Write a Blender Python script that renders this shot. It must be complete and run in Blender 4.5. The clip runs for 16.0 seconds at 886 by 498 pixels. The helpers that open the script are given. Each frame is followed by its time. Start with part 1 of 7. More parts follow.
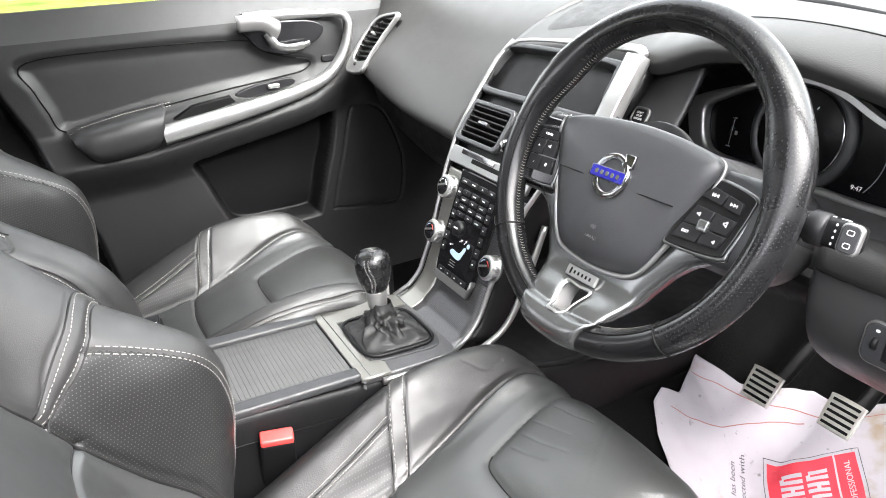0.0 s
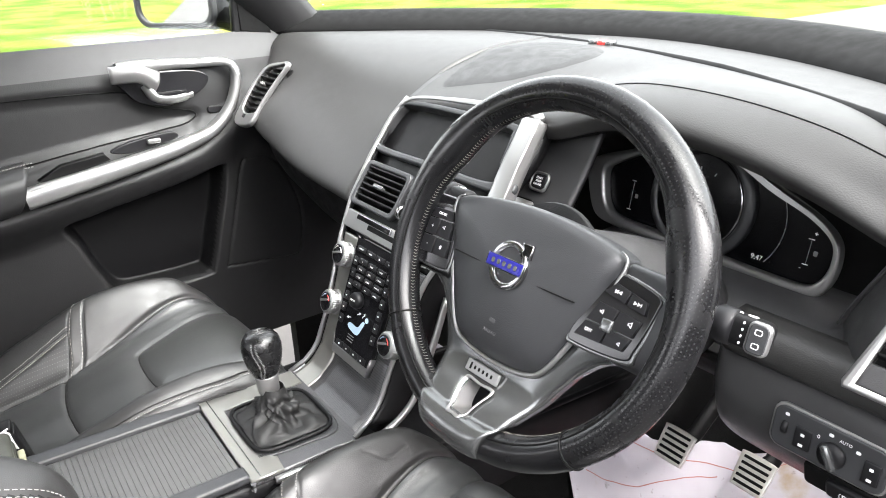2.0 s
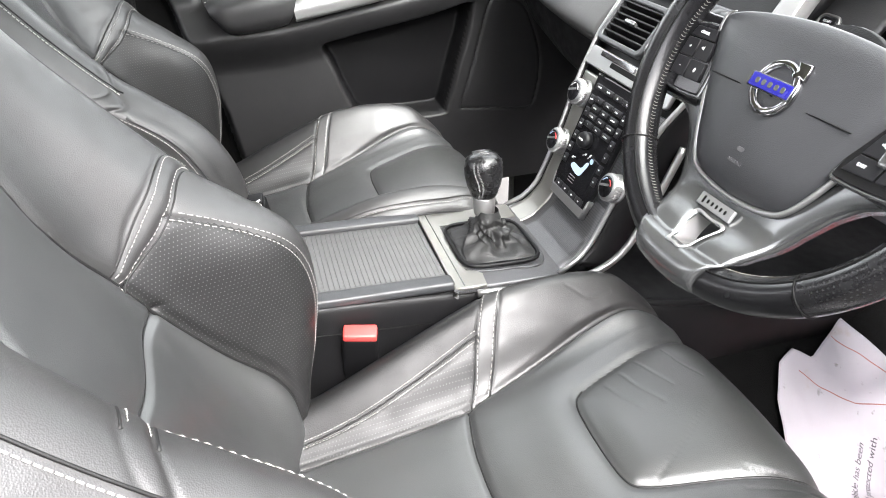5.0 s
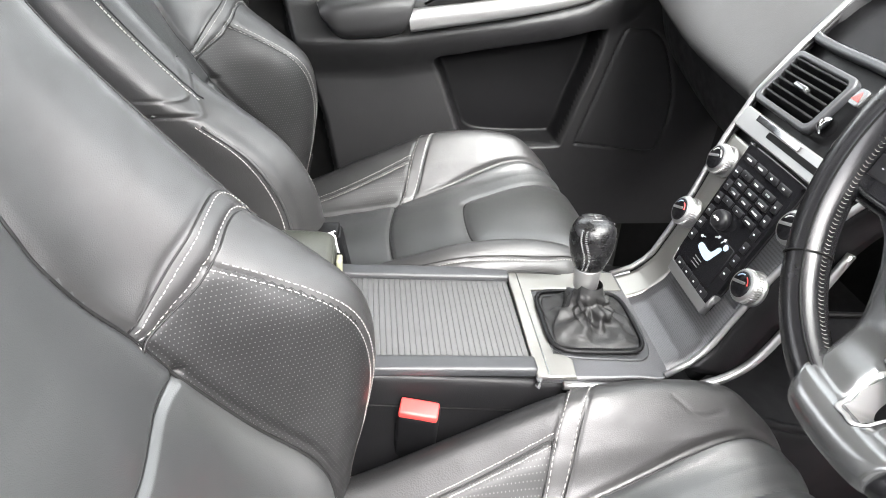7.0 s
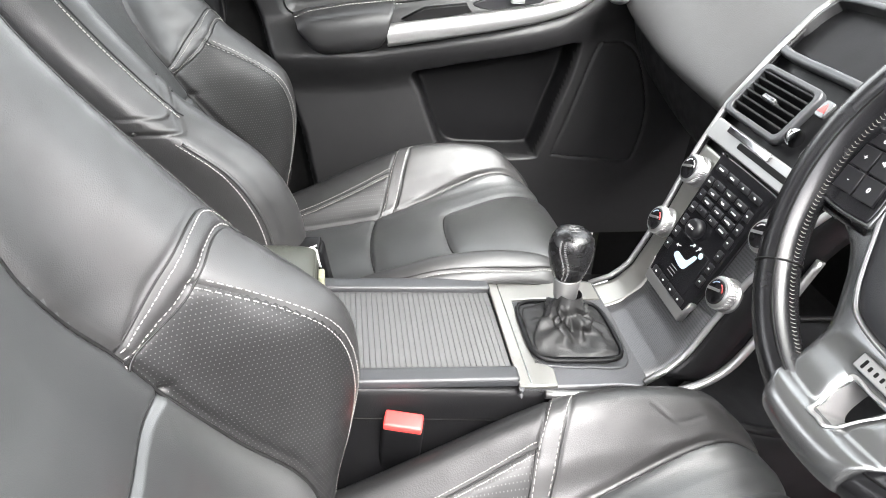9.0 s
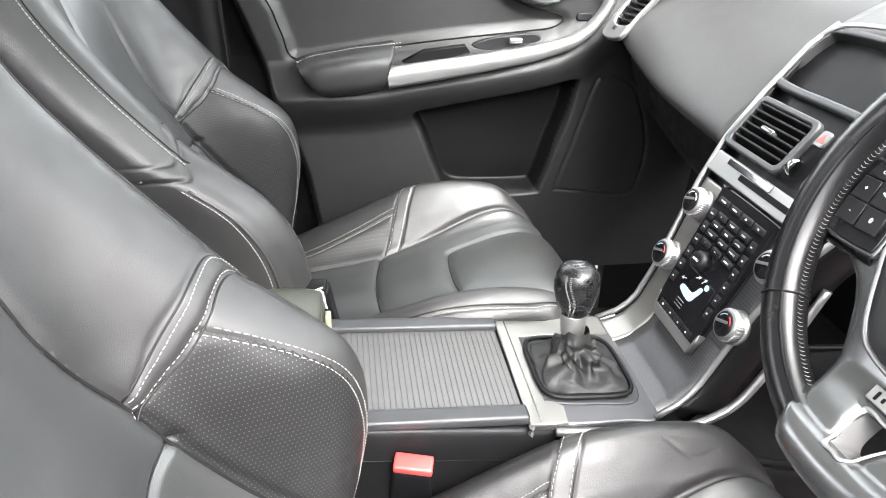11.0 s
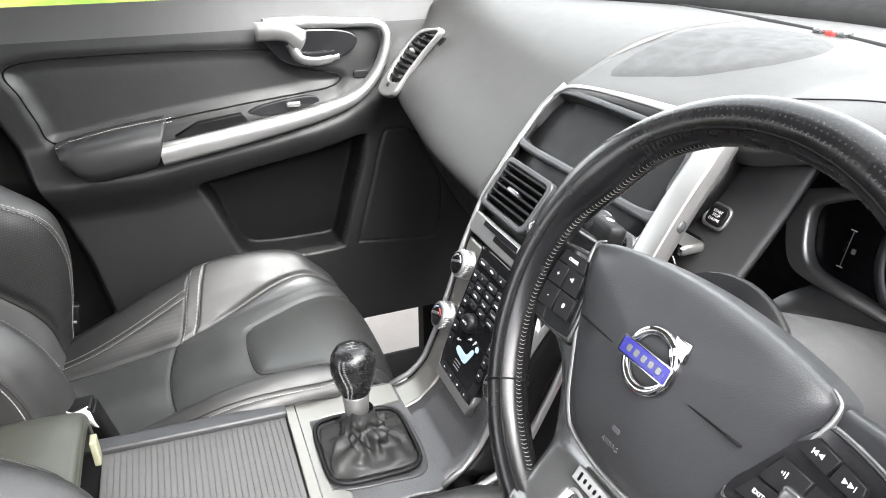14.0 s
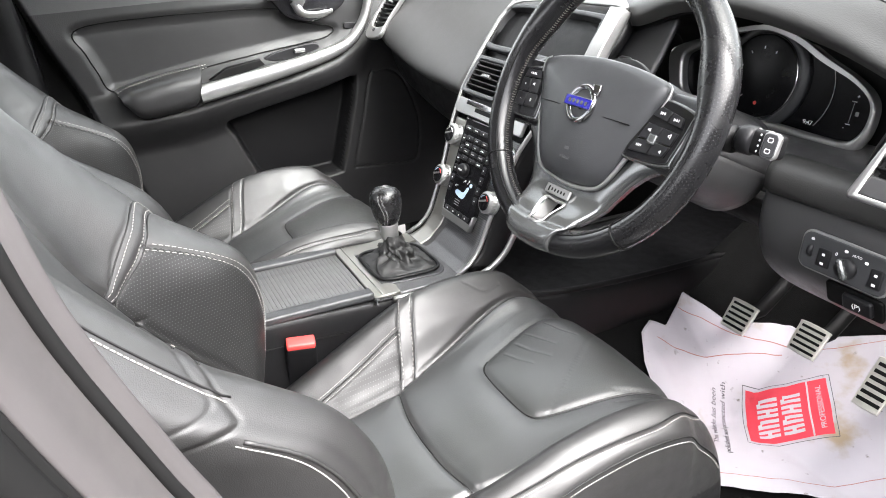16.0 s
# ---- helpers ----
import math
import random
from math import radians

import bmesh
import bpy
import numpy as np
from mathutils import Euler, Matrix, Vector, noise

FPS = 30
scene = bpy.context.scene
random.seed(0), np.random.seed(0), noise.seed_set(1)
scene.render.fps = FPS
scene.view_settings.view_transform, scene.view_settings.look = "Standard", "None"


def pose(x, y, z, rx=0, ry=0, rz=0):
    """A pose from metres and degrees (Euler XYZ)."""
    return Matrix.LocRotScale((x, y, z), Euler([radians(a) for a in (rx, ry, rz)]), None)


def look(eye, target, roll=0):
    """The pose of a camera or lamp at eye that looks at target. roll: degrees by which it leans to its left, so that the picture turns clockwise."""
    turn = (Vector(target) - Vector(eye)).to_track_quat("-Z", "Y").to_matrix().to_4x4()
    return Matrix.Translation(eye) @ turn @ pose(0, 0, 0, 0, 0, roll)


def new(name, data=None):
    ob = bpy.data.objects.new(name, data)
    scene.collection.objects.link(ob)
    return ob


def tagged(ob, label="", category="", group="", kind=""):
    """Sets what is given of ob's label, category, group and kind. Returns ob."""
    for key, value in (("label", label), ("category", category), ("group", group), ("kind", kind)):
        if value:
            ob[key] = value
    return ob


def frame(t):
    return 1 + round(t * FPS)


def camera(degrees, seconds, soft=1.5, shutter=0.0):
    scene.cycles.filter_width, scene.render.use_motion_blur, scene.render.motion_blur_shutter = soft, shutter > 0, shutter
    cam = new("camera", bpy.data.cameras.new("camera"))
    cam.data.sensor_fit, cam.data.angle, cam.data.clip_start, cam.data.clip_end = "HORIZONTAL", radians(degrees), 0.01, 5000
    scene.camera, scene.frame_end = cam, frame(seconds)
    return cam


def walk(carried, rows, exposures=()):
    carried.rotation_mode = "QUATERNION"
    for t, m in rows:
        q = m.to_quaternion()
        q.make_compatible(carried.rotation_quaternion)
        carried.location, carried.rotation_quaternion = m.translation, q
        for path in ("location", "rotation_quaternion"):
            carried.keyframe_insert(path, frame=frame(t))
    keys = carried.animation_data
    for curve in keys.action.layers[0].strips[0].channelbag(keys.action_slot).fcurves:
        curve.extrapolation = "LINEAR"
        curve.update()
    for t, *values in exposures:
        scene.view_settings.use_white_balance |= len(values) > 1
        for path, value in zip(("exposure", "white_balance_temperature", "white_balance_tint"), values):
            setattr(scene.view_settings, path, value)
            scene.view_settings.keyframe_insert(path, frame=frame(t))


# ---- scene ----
cam = camera(65.5, 16.0, soft=1.0)
PATH = [
    (0, (0.928, -0.289, 1.018), (-0.672, 0.567, 0.177), -2.8),
    (0.5, (0.871, -0.196, 1.015), (-0.668, 0.751, 0.158), -3.2),
    (1, (0.857, -0.187, 1.024), (-0.641, 0.831, 0.177), -3.4),
    (1.5, (0.858, -0.202, 1.044), (-0.618, 0.874, 0.229), -2.9),
    (2, (0.862, -0.211, 1.055), (-0.629, 0.865, 0.269), -1.9),
    (2.5, (0.838, -0.245, 1.06), (-0.706, 0.719, 0.229), -1.8),
    (3, (0.856, -0.31, 0.965), (-0.71, 0.428, -0.036), -3.9),
    (3.2, (0.878, -0.307, 0.925), (-0.683, 0.344, -0.142), -5.3),
    (5.3, (0.872, -0.216, 0.975), (-0.794, 0.192, -0.054), -0.3),
    (5.5, (0.826, -0.205, 0.976), (-0.865, 0.16, -0.027), 0.3),
    (6, (0.742, -0.189, 0.957), (-0.986, 0.04, -0.024), 0.5),
    (6.5, (0.713, -0.196, 0.958), (-1.009, -0.007, -0.042), 1.5),
    (7, (0.716, -0.198, 0.964), (-0.975, 0.014, -0.082), 3.2),
    (7.5, (0.719, -0.199, 0.968), (-0.953, 0.046, -0.102), 4.4),
    (8, (0.722, -0.199, 0.969), (-0.946, 0.075, -0.1), 4.6),
    (8.5, (0.723, -0.198, 0.97), (-0.955, 0.08, -0.081), 4.1),
    (9, (0.723, -0.202, 0.972), (-0.977, 0.071, -0.046), 3.3),
    (11.5, (0.723, -0.203, 0.978), (-1.034, 0.062, 0.061), 1.3),
    (12, (0.723, -0.204, 0.976), (-1.037, 0.065, 0.067), 1.2),
    (12.5, (0.722, -0.202, 0.975), (-1.036, 0.071, 0.062), 1.1),
    (13, (0.72, -0.2, 0.972), (-1.031, 0.111, 0.057), 0.6),
    (13.5, (0.706, -0.16, 1.012), (-1.026, 0.27, 0.109), -0.3),
    (14, (0.714, -0.074, 1.051), (-0.961, 0.579, 0.174), -0.4),
    (14.5, (0.764, -0.075, 1.047), (-0.859, 0.719, 0.19), -1.0),
    (15, (0.843, -0.121, 1.033), (-0.751, 0.736, 0.183), -1.3),
    (15.5, (1.023, -0.23, 1.006), (-0.577, 0.613, 0.152), -2.0),
    (16, (1.09, -0.335, 0.995), (-0.532, 0.443, 0.122), -3.6),
]
walk(cam, [(t, look(eye, target, roll)) for t, eye, target, roll in PATH], [(0, 3.95), (1, 3.75), (2.5, 3.7), (3, 3.85), (5.5, 4.15), (6.5, 4.25), (13, 4.2), (14.5, 3.85), (16, 3.85)])

# ---- light ----
world = bpy.data.worlds.new("overcast_sky")
scene.world = world
world.use_nodes = True
wn = world.node_tree
bg = wn.nodes["Background"]
sky = wn.nodes.new("ShaderNodeTexSky")
sky.sky_type, sky.sun_disc = "NISHITA", False
sky.sun_elevation, sky.sun_rotation = radians(54), radians(70)
sky.air_density, sky.dust_density, sky.ozone_density = 1.0, 3.0, 1.0
grey = wn.nodes.new("ShaderNodeHueSaturation")
grey.inputs["Saturation"].default_value = 0.10
wn.links.new(sky.outputs[0], grey.inputs["Color"])
wn.links.new(grey.outputs[0], bg.inputs[0])
bg.inputs[1].default_value = 0.15
sun_data = bpy.data.lights.new("sun", "SUN")
sun_data.energy, sun_data.angle, sun_data.color = 0.62, radians(70), (1.0, 0.95, 0.88)
sun = new("sun", sun_data)
sun.matrix_world = look((4.9, 2.0, 7.4), (0, 0.2, 0.4))
scene.view_settings.use_white_balance = True
scene.view_settings.white_balance_temperature, scene.view_settings.white_balance_tint = 6500, 12


# ---- materials ----
def material(name, color, rough=0.5, metal=0.0, grain=0.0, grain_scale=900.0, blotch=0.15, blotch_scale=14.0, coat=0.0, spec=0.5, rough_var=0.08, ior=1.5):
    """A surface with large blotches, fine grain relief and uneven gloss."""
    m = bpy.data.materials.new(name)
    m.use_nodes = True
    nt = m.node_tree
    b = nt.nodes["Principled BSDF"]
    b.inputs["Metallic"].default_value = metal
    b.inputs["Coat Weight"].default_value = coat
    b.inputs["Specular IOR Level"].default_value = spec
    b.inputs["IOR"].default_value = ior
    tc = nt.nodes.new("ShaderNodeTexCoord")
    n1 = nt.nodes.new("ShaderNodeTexNoise")
    n1.inputs["Scale"].default_value, n1.inputs["Detail"].default_value = blotch_scale, 5
    nt.links.new(tc.outputs["Object"], n1.inputs["Vector"])
    mix = nt.nodes.new("ShaderNodeMix")
    mix.data_type = "RGBA"
    mix.inputs["A"].default_value = (*[c * (1 - blotch) for c in color], 1)
    mix.inputs["B"].default_value = (*[min(1, c * (1 + blotch)) for c in color], 1)
    nt.links.new(n1.outputs[0], mix.inputs["Factor"])
    nt.links.new(mix.outputs["Result"], b.inputs["Base Color"])
    rr = nt.nodes.new("ShaderNodeMapRange")
    rr.inputs["To Min"].default_value, rr.inputs["To Max"].default_value = max(0.02, rough - rough_var), rough + rough_var
    rr.inputs["From Min"].default_value, rr.inputs["From Max"].default_value = 0.3, 0.7
    n2 = nt.nodes.new("ShaderNodeTexNoise")
    n2.inputs["Scale"].default_value, n2.inputs["Detail"].default_value = blotch_scale * 3.1, 4
    nt.links.new(tc.outputs["Object"], n2.inputs["Vector"])
    nt.links.new(n2.outputs[0], rr.inputs["Value"])
    nt.links.new(rr.outputs[0], b.inputs["Roughness"])
    if grain:
        v = nt.nodes.new("ShaderNodeTexVoronoi")
        v.inputs["Scale"].default_value = grain_scale
        nt.links.new(tc.outputs["Object"], v.inputs["Vector"])
        bump = nt.nodes.new("ShaderNodeBump")
        bump.inputs["Strength"].default_value, bump.inputs["Distance"].default_value = grain, 0.0004
        nt.links.new(v.outputs["Distance"], bump.inputs["Height"])
        nt.links.new(bump.outputs[0], b.inputs["Normal"])
    return m


def creased(m, strength=0.35):
    """Adds soft wrinkles of worn leather to a material made by material()."""
    nt = m.node_tree
    b = nt.nodes["Principled BSDF"]
    tc = nt.nodes.new("ShaderNodeTexCoord")
    n = nt.nodes.new("ShaderNodeTexNoise")
    n.inputs["Scale"].default_value, n.inputs["Detail"].default_value, n.inputs["Distortion"].default_value = 26, 2, 0.0
    bump = nt.nodes.new("ShaderNodeBump")
    bump.inputs["Strength"].default_value, bump.inputs["Distance"].default_value = strength, 0.004
    nt.links.new(tc.outputs["Object"], n.inputs["Vector"])
    fine = nt.nodes.new("ShaderNodeTexNoise")
    fine.inputs["Scale"].default_value, fine.inputs["Detail"].default_value, fine.inputs["Distortion"].default_value = 70, 1, 0.0
    stretch = nt.nodes.new("ShaderNodeMapping")
    stretch.inputs["Scale"].default_value = (0.35, 1.0, 1.6)
    nt.links.new(tc.outputs["Object"], stretch.inputs[0])
    nt.links.new(stretch.outputs[0], fine.inputs["Vector"])
    both = nt.nodes.new("ShaderNodeMath")
    both.operation, both.inputs[2].default_value = "MULTIPLY_ADD", 0.0
    both.inputs[1].default_value = 0.25
    nt.links.new(fine.outputs[0], both.inputs[0])
    nt.links.new(n.outputs[0], both.inputs[2])
    nt.links.new(both.outputs[0], bump.inputs["Height"])
    old = b.inputs["Normal"].links[0].from_node if b.inputs["Normal"].links else None
    if old:
        nt.links.new(bump.outputs[0], old.inputs["Normal"])
    else:
        nt.links.new(bump.outputs[0], b.inputs["Normal"])
    return m


def perforated(m, plane="XY", pitch=0.0052, radius=0.2, colour=(0.012, 0.012, 0.013), deep=0.0015):
    """Adds staggered rows of small punched holes to a material."""
    nt = m.node_tree
    b = nt.nodes["Principled BSDF"]
    tc = nt.nodes.new("ShaderNodeTexCoord")
    sep = nt.nodes.new("ShaderNodeSeparateXYZ")
    nt.links.new(tc.outputs["Object"], sep.inputs[0])

    def op(kind, *args):
        n = nt.nodes.new("ShaderNodeMath")
        n.operation = kind
        for i, a in enumerate(args):
            if isinstance(a, (int, float)):
                n.inputs[i].default_value = a
            else:
                nt.links.new(a, n.inputs[i])
        return n.outputs[0]

    X, Y, Z = sep.outputs
    if plane == "SZ":
        ax, ay = op("MULTIPLY", op("ADD", op("ABSOLUTE", X), Y), 0.8), Z
    elif plane == "RIM":
        ax = op("MULTIPLY", op("ARCTAN2", Y, X), 0.17)
        ay = op("MULTIPLY", op("SUBTRACT", op("SQRT", op("ADD", op("MULTIPLY", X, X), op("MULTIPLY", Y, Y))), Z), 0.8)
    else:
        ax, ay = sep.outputs[plane[0]], sep.outputs[plane[1]]
    ux, uy = op("DIVIDE", ax, pitch), op("DIVIDE", ay, pitch)
    row = op("FLOOR", uy)
    shift = op("MULTIPLY", op("MODULO", row, 2.0), 0.5)
    fx = op("SUBTRACT", op("FRACT", op("ADD", ux, shift)), 0.5)
    fy = op("SUBTRACT", op("FRACT", uy), 0.5)
    d = op("SQRT", op("ADD", op("MULTIPLY", fx, fx), op("MULTIPLY", fy, fy)))
    hole = op("LESS_THAN", d, radius)
    base = b.inputs["Base Color"].links[0].from_socket
    mix = nt.nodes.new("ShaderNodeMix")
    mix.data_type = "RGBA"
    nt.links.new(hole, mix.inputs["Factor"])
    nt.links.new(base, mix.inputs["A"])
    mix.inputs["B"].default_value = (*colour, 1)
    nt.links.new(mix.outputs["Result"], b.inputs["Base Color"])
    bump = nt.nodes.new("ShaderNodeBump")
    bump.inputs["Strength"].default_value, bump.inputs["Distance"].default_value = 0.8, deep
    nt.links.new(op("SMOOTH_MIN", d, radius * 1.5, 0.1), bump.inputs["Height"])
    if b.inputs["Normal"].links:
        nt.links.new(b.inputs["Normal"].links[0].from_socket, bump.inputs["Normal"])
    nt.links.new(bump.outputs[0], b.inputs["Normal"])
    return m


def brushed(name, color, rough, axis=(1, 60, 1), scale=40):
    """Metal with fine brush lines."""
    m = material(name, color, rough, 0.85, blotch=0.04, rough_var=0.03)
    nt = m.node_tree
    b = nt.nodes["Principled BSDF"]
    tc = nt.nodes.new("ShaderNodeTexCoord")
    mp = nt.nodes.new("ShaderNodeMapping")
    mp.inputs["Scale"].default_value = axis
    n = nt.nodes.new("ShaderNodeTexNoise")
    n.inputs["Scale"].default_value, n.inputs["Detail"].default_value = scale, 3
    bump = nt.nodes.new("ShaderNodeBump")
    bump.inputs["Strength"].default_value, bump.inputs["Distance"].default_value = 0.12, 0.0006
    nt.links.new(tc.outputs["Object"], mp.inputs[0])
    nt.links.new(mp.outputs[0], n.inputs["Vector"])
    nt.links.new(n.outputs[0], bump.inputs["Height"])
    nt.links.new(bump.outputs[0], b.inputs["Normal"])
    return m


LEATHER = creased(material("black_leather", (0.016, 0.0158, 0.0158), 0.45, grain=0.32, grain_scale=900, spec=0.55, ior=1.55), 0.12)
LEATHER_FLAT = creased(material("black_smooth_leather", (0.024, 0.025, 0.0252), 0.37, grain=0.3, grain_scale=900, spec=0.75, ior=1.62, rough_var=0.02), 0.10)
LEATHER_WORN = creased(material("worn_insert_leather", (0.020, 0.021, 0.0208), 0.37, grain=0.3, grain_scale=900, spec=0.75, ior=1.6, rough_var=0.02), 0.14)
LEATHER_SIDE = material("coarse_side_leather", (0.009, 0.009, 0.0092), 0.46, grain=0.45, grain_scale=560, spec=0.32)
LEATHER_PERF = perforated(material("perforated_leather", (0.012, 0.012, 0.0122), 0.5, grain=0.15, grain_scale=700, spec=0.4, ior=1.5), "YX", 0.0044, 0.13, (0.06, 0.06, 0.06), 0.0004)
LEATHER_PERF_BACK = perforated(material("perforated_back_leather", (0.008, 0.008, 0.0082), 0.5, grain=0.15, grain_scale=700, spec=0.32, ior=1.5), "SZ", 0.0045, 0.13, (0.06, 0.06, 0.06), 0.0004)
SEAM = material("dark_seam", (0.006, 0.006, 0.006), 0.5, spec=0.3)
THREAD = material("pale_thread", (0.27, 0.262, 0.248), 0.7)
RIM_LEATHER = material("worn_rim_leather", (0.006, 0.006, 0.0066), 0.24, spec=0.4, grain=0.15, grain_scale=900, blotch=0.3, rough_var=0.05)
RIM_PERF = perforated(material("punched_rim_leather", (0.006, 0.006, 0.0066), 0.26, spec=0.36), "RIM", 0.0042, 0.16, (0.018, 0.018, 0.018), 0.0003)
# paler than SOFT: light on the dash faces and door top is in the colour
FASCIA = material("pale_lit_plastic", (0.036, 0.036, 0.037), 0.42, grain=0.3, grain_scale=900, blotch=0.04)
KNOB_LEATHER = perforated(material("punched_knob_leather", (0.005, 0.005, 0.0055), 0.26, grain=0.2), "XZ", 0.0024, 0.2, (0.02, 0.02, 0.02), 0.0003)
SOFT = material("charcoal_soft_plastic", (0.0145, 0.0145, 0.0150), 0.46, spec=0.33, grain=0.35, grain_scale=420, blotch=0.12)
DASH_TOP = material("grained_dash_plastic", (0.027, 0.0268, 0.0262), 0.5, grain=0.4, grain_scale=620, blotch=0.03, rough_var=0.02)
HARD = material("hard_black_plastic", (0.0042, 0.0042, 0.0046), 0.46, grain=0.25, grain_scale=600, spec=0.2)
PADPLASTIC = material("satin_pad_plastic", (0.026, 0.027, 0.029), 0.42, grain=0.3, grain_scale=1100)
GLOSS = material("gloss_black_plastic", (0.008, 0.008, 0.009), 0.12, blotch=0.2, rough_var=0.04)
SCREEN = material("dark_display", (0.003, 0.003, 0.0035), 0.25, spec=0.12, rough_var=0.03)
BUTTON = material("button_plastic", (0.008, 0.008, 0.009), 0.45, spec=0.25)
DARK = material("deep_black_plastic", (0.0025, 0.0025, 0.0025), 0.6, spec=0.15)
CARPET = material("black_carpet", (0.0035, 0.0035, 0.0035), 0.95, spec=0.1, grain=1.0, grain_scale=500, blotch=0.3)
ALU = brushed("brushed_aluminium", (0.30, 0.295, 0.275), 0.34, (60, 1, 1))
ALU_SATIN = material("satin_silver", (0.33, 0.33, 0.326), 0.36, 0.85, blotch=0.04, rough_var=0.03)
DOOR_LEATHER = creased(material("door_leather", (0.020, 0.020, 0.0204), 0.42, grain=0.3, grain_scale=600, spec=0.4), 0.1)
GREYPAINT = material("dark_silver_paint", (0.15, 0.155, 0.156), 0.24, 0.8, blotch=0.02, rough_var=0.02)
CHROME = material("chrome", (0.42, 0.42, 0.43), 0.08, 1.0, blotch=0.03, rough_var=0.03)
GAITER = creased(material("dull_gaiter_leather", (0.012, 0.012, 0.012), 0.5, grain=0.3, grain_scale=600, spec=0.35), 0.3)
COVERPLASTIC = material("grey_cover_plastic", (0.062, 0.062, 0.062), 0.42, blotch=0.04)
STEEL = material("worn_pedal_steel", (0.6, 0.58, 0.53), 0.4, 0.6, blotch=0.25, blotch_scale=60)
RUBBER = material("black_rubber", (0.005, 0.005, 0.005), 0.75, spec=0.12)
WHITE = material("white_print", (0.75, 0.75, 0.75), 0.5)
FAINTPRINT = material("faint_print", (0.05, 0.05, 0.052), 0.6)
LATCH = material("cream_latch", (0.22, 0.22, 0.15), 0.5)
GREYPRINT = material("grey_print", (0.16, 0.16, 0.16), 0.6)
INK = material("dark_ink", (0.1, 0.09, 0.1), 0.8)
INKLINE = material("red_brown_ink", (0.35, 0.15, 0.13), 0.8)
RED = material("red_plastic", (0.62, 0.05, 0.045), 0.4, blotch=0.06)
REDINK = material("red_ink", (0.68, 0.045, 0.07), 0.6, blotch=0.08)
BLUE = material("blue_enamel", (0.012, 0.012, 0.16), 0.25)
ICEBLUE = material("pale_blue_print", (0.42, 0.55, 0.72), 0.4)
PAPER = material("soiled_paper", (0.46, 0.435, 0.47), 0.7, blotch=0.07, blotch_scale=9)
HEADLINER = material("grey_headliner", (0.6, 0.585, 0.56), 0.9)
OLIVE = material("olive_reflecting_leather", (0.04, 0.042, 0.034), 0.36, grain=0.3)
PAINT = material("grey_body_paint", (0.12, 0.12, 0.125), 0.25, 0.4, blotch=0.03, coat=0.6)
MIRROR = material("mirror_glass", (0.85, 0.86, 0.87), 0.02, 1.0, blotch=0.0, rough_var=0.0)
KEYTAG = material("yellow_tag", (0.6, 0.5, 0.1), 0.5)


def glass_material():
    """A thin clear pane: it lets light straight through and mirrors a little."""
    m = bpy.data.materials.new("clear_glass")
    m.use_nodes = True
    nt = m.node_tree
    nt.nodes.remove(nt.nodes["Principled BSDF"])
    clear, gloss, mix = nt.nodes.new("ShaderNodeBsdfTransparent"), nt.nodes.new("ShaderNodeBsdfGlossy"), nt.nodes.new("ShaderNodeMixShader")
    clear.inputs["Color"].default_value = (0.92, 0.94, 0.93, 1)
    gloss.inputs["Roughness"].default_value = 0.02
    mix.inputs["Fac"].default_value = 0.04
    nt.links.new(clear.outputs[0], mix.inputs[1])
    nt.links.new(gloss.outputs[0], mix.inputs[2])
    nt.links.new(mix.outputs[0], nt.nodes["Material Output"].inputs["Surface"])
    return m


GLASS = glass_material()


def grass_material():
    m = material("grass_verge", (0.07, 0.12, 0.015), 0.9, spec=0.05, blotch=0.5, blotch_scale=1.2)
    nt = m.node_tree
    b = nt.nodes["Principled BSDF"]
    tc = nt.nodes.new("ShaderNodeTexCoord")
    n = nt.nodes.new("ShaderNodeTexNoise")
    n.inputs["Scale"].default_value, n.inputs["Detail"].default_value = 0.7, 6
    ramp = nt.nodes.new("ShaderNodeValToRGB")
    ramp.color_ramp.elements[0].position, ramp.color_ramp.elements[0].color = 0.38, (0.040, 0.085, 0.003, 1)
    ramp.color_ramp.elements[1].position, ramp.color_ramp.elements[1].color = 0.66, (0.13, 0.115, 0.025, 1)
    nt.links.new(tc.outputs["Object"], n.inputs["Vector"])
    nt.links.new(n.outputs[0], ramp.inputs[0])
    nt.links.new(ramp.outputs[0], b.inputs["Base Color"])
    return m


GRASS = grass_material()
WALLDARK = material("dark_wall", (0.045, 0.042, 0.04), 0.9, grain=0.6, grain_scale=60, blotch=0.25, blotch_scale=3)
ASPHALT = material("pale_asphalt", (0.06, 0.057, 0.053), 0.9, grain=1.0, grain_scale=80, blotch=0.2, blotch_scale=2)


# ---- shape helpers ----
def part(name, bm, mat, parent=None, label="", smooth=True, local=None):
    """Links a bmesh, a mesh or (verts, faces) as one mesh object under parent."""
    if isinstance(bm, tuple):
        me = bpy.data.meshes.new(name)
        me.from_pydata([tuple(v) for v in bm[0]], [], [tuple(f) for f in bm[1]])
    elif isinstance(bm, bpy.types.Mesh):
        me = bm
        me.name = name
    else:
        me = bpy.data.meshes.new(name)
        bm.to_mesh(me)
        bm.free()
    me.materials.clear()
    me.materials.append(mat)
    if smooth:
        me.polygons.foreach_set("use_smooth", [True] * len(me.polygons))
    ob = new(name, me)
    if local is not None:
        ob.matrix_basis = local
    if parent is not None:
        ob.parent = parent
    if label:
        ob["label"] = label
    return ob


def thing(name, label, category, m=None, group="", kind=""):
    """An empty at a thing's base, for its parts."""
    ob = new(name)
    ob.empty_display_size = 0.05
    if m is not None:
        ob.matrix_basis = m
    return tagged(ob, label, category, group, kind)


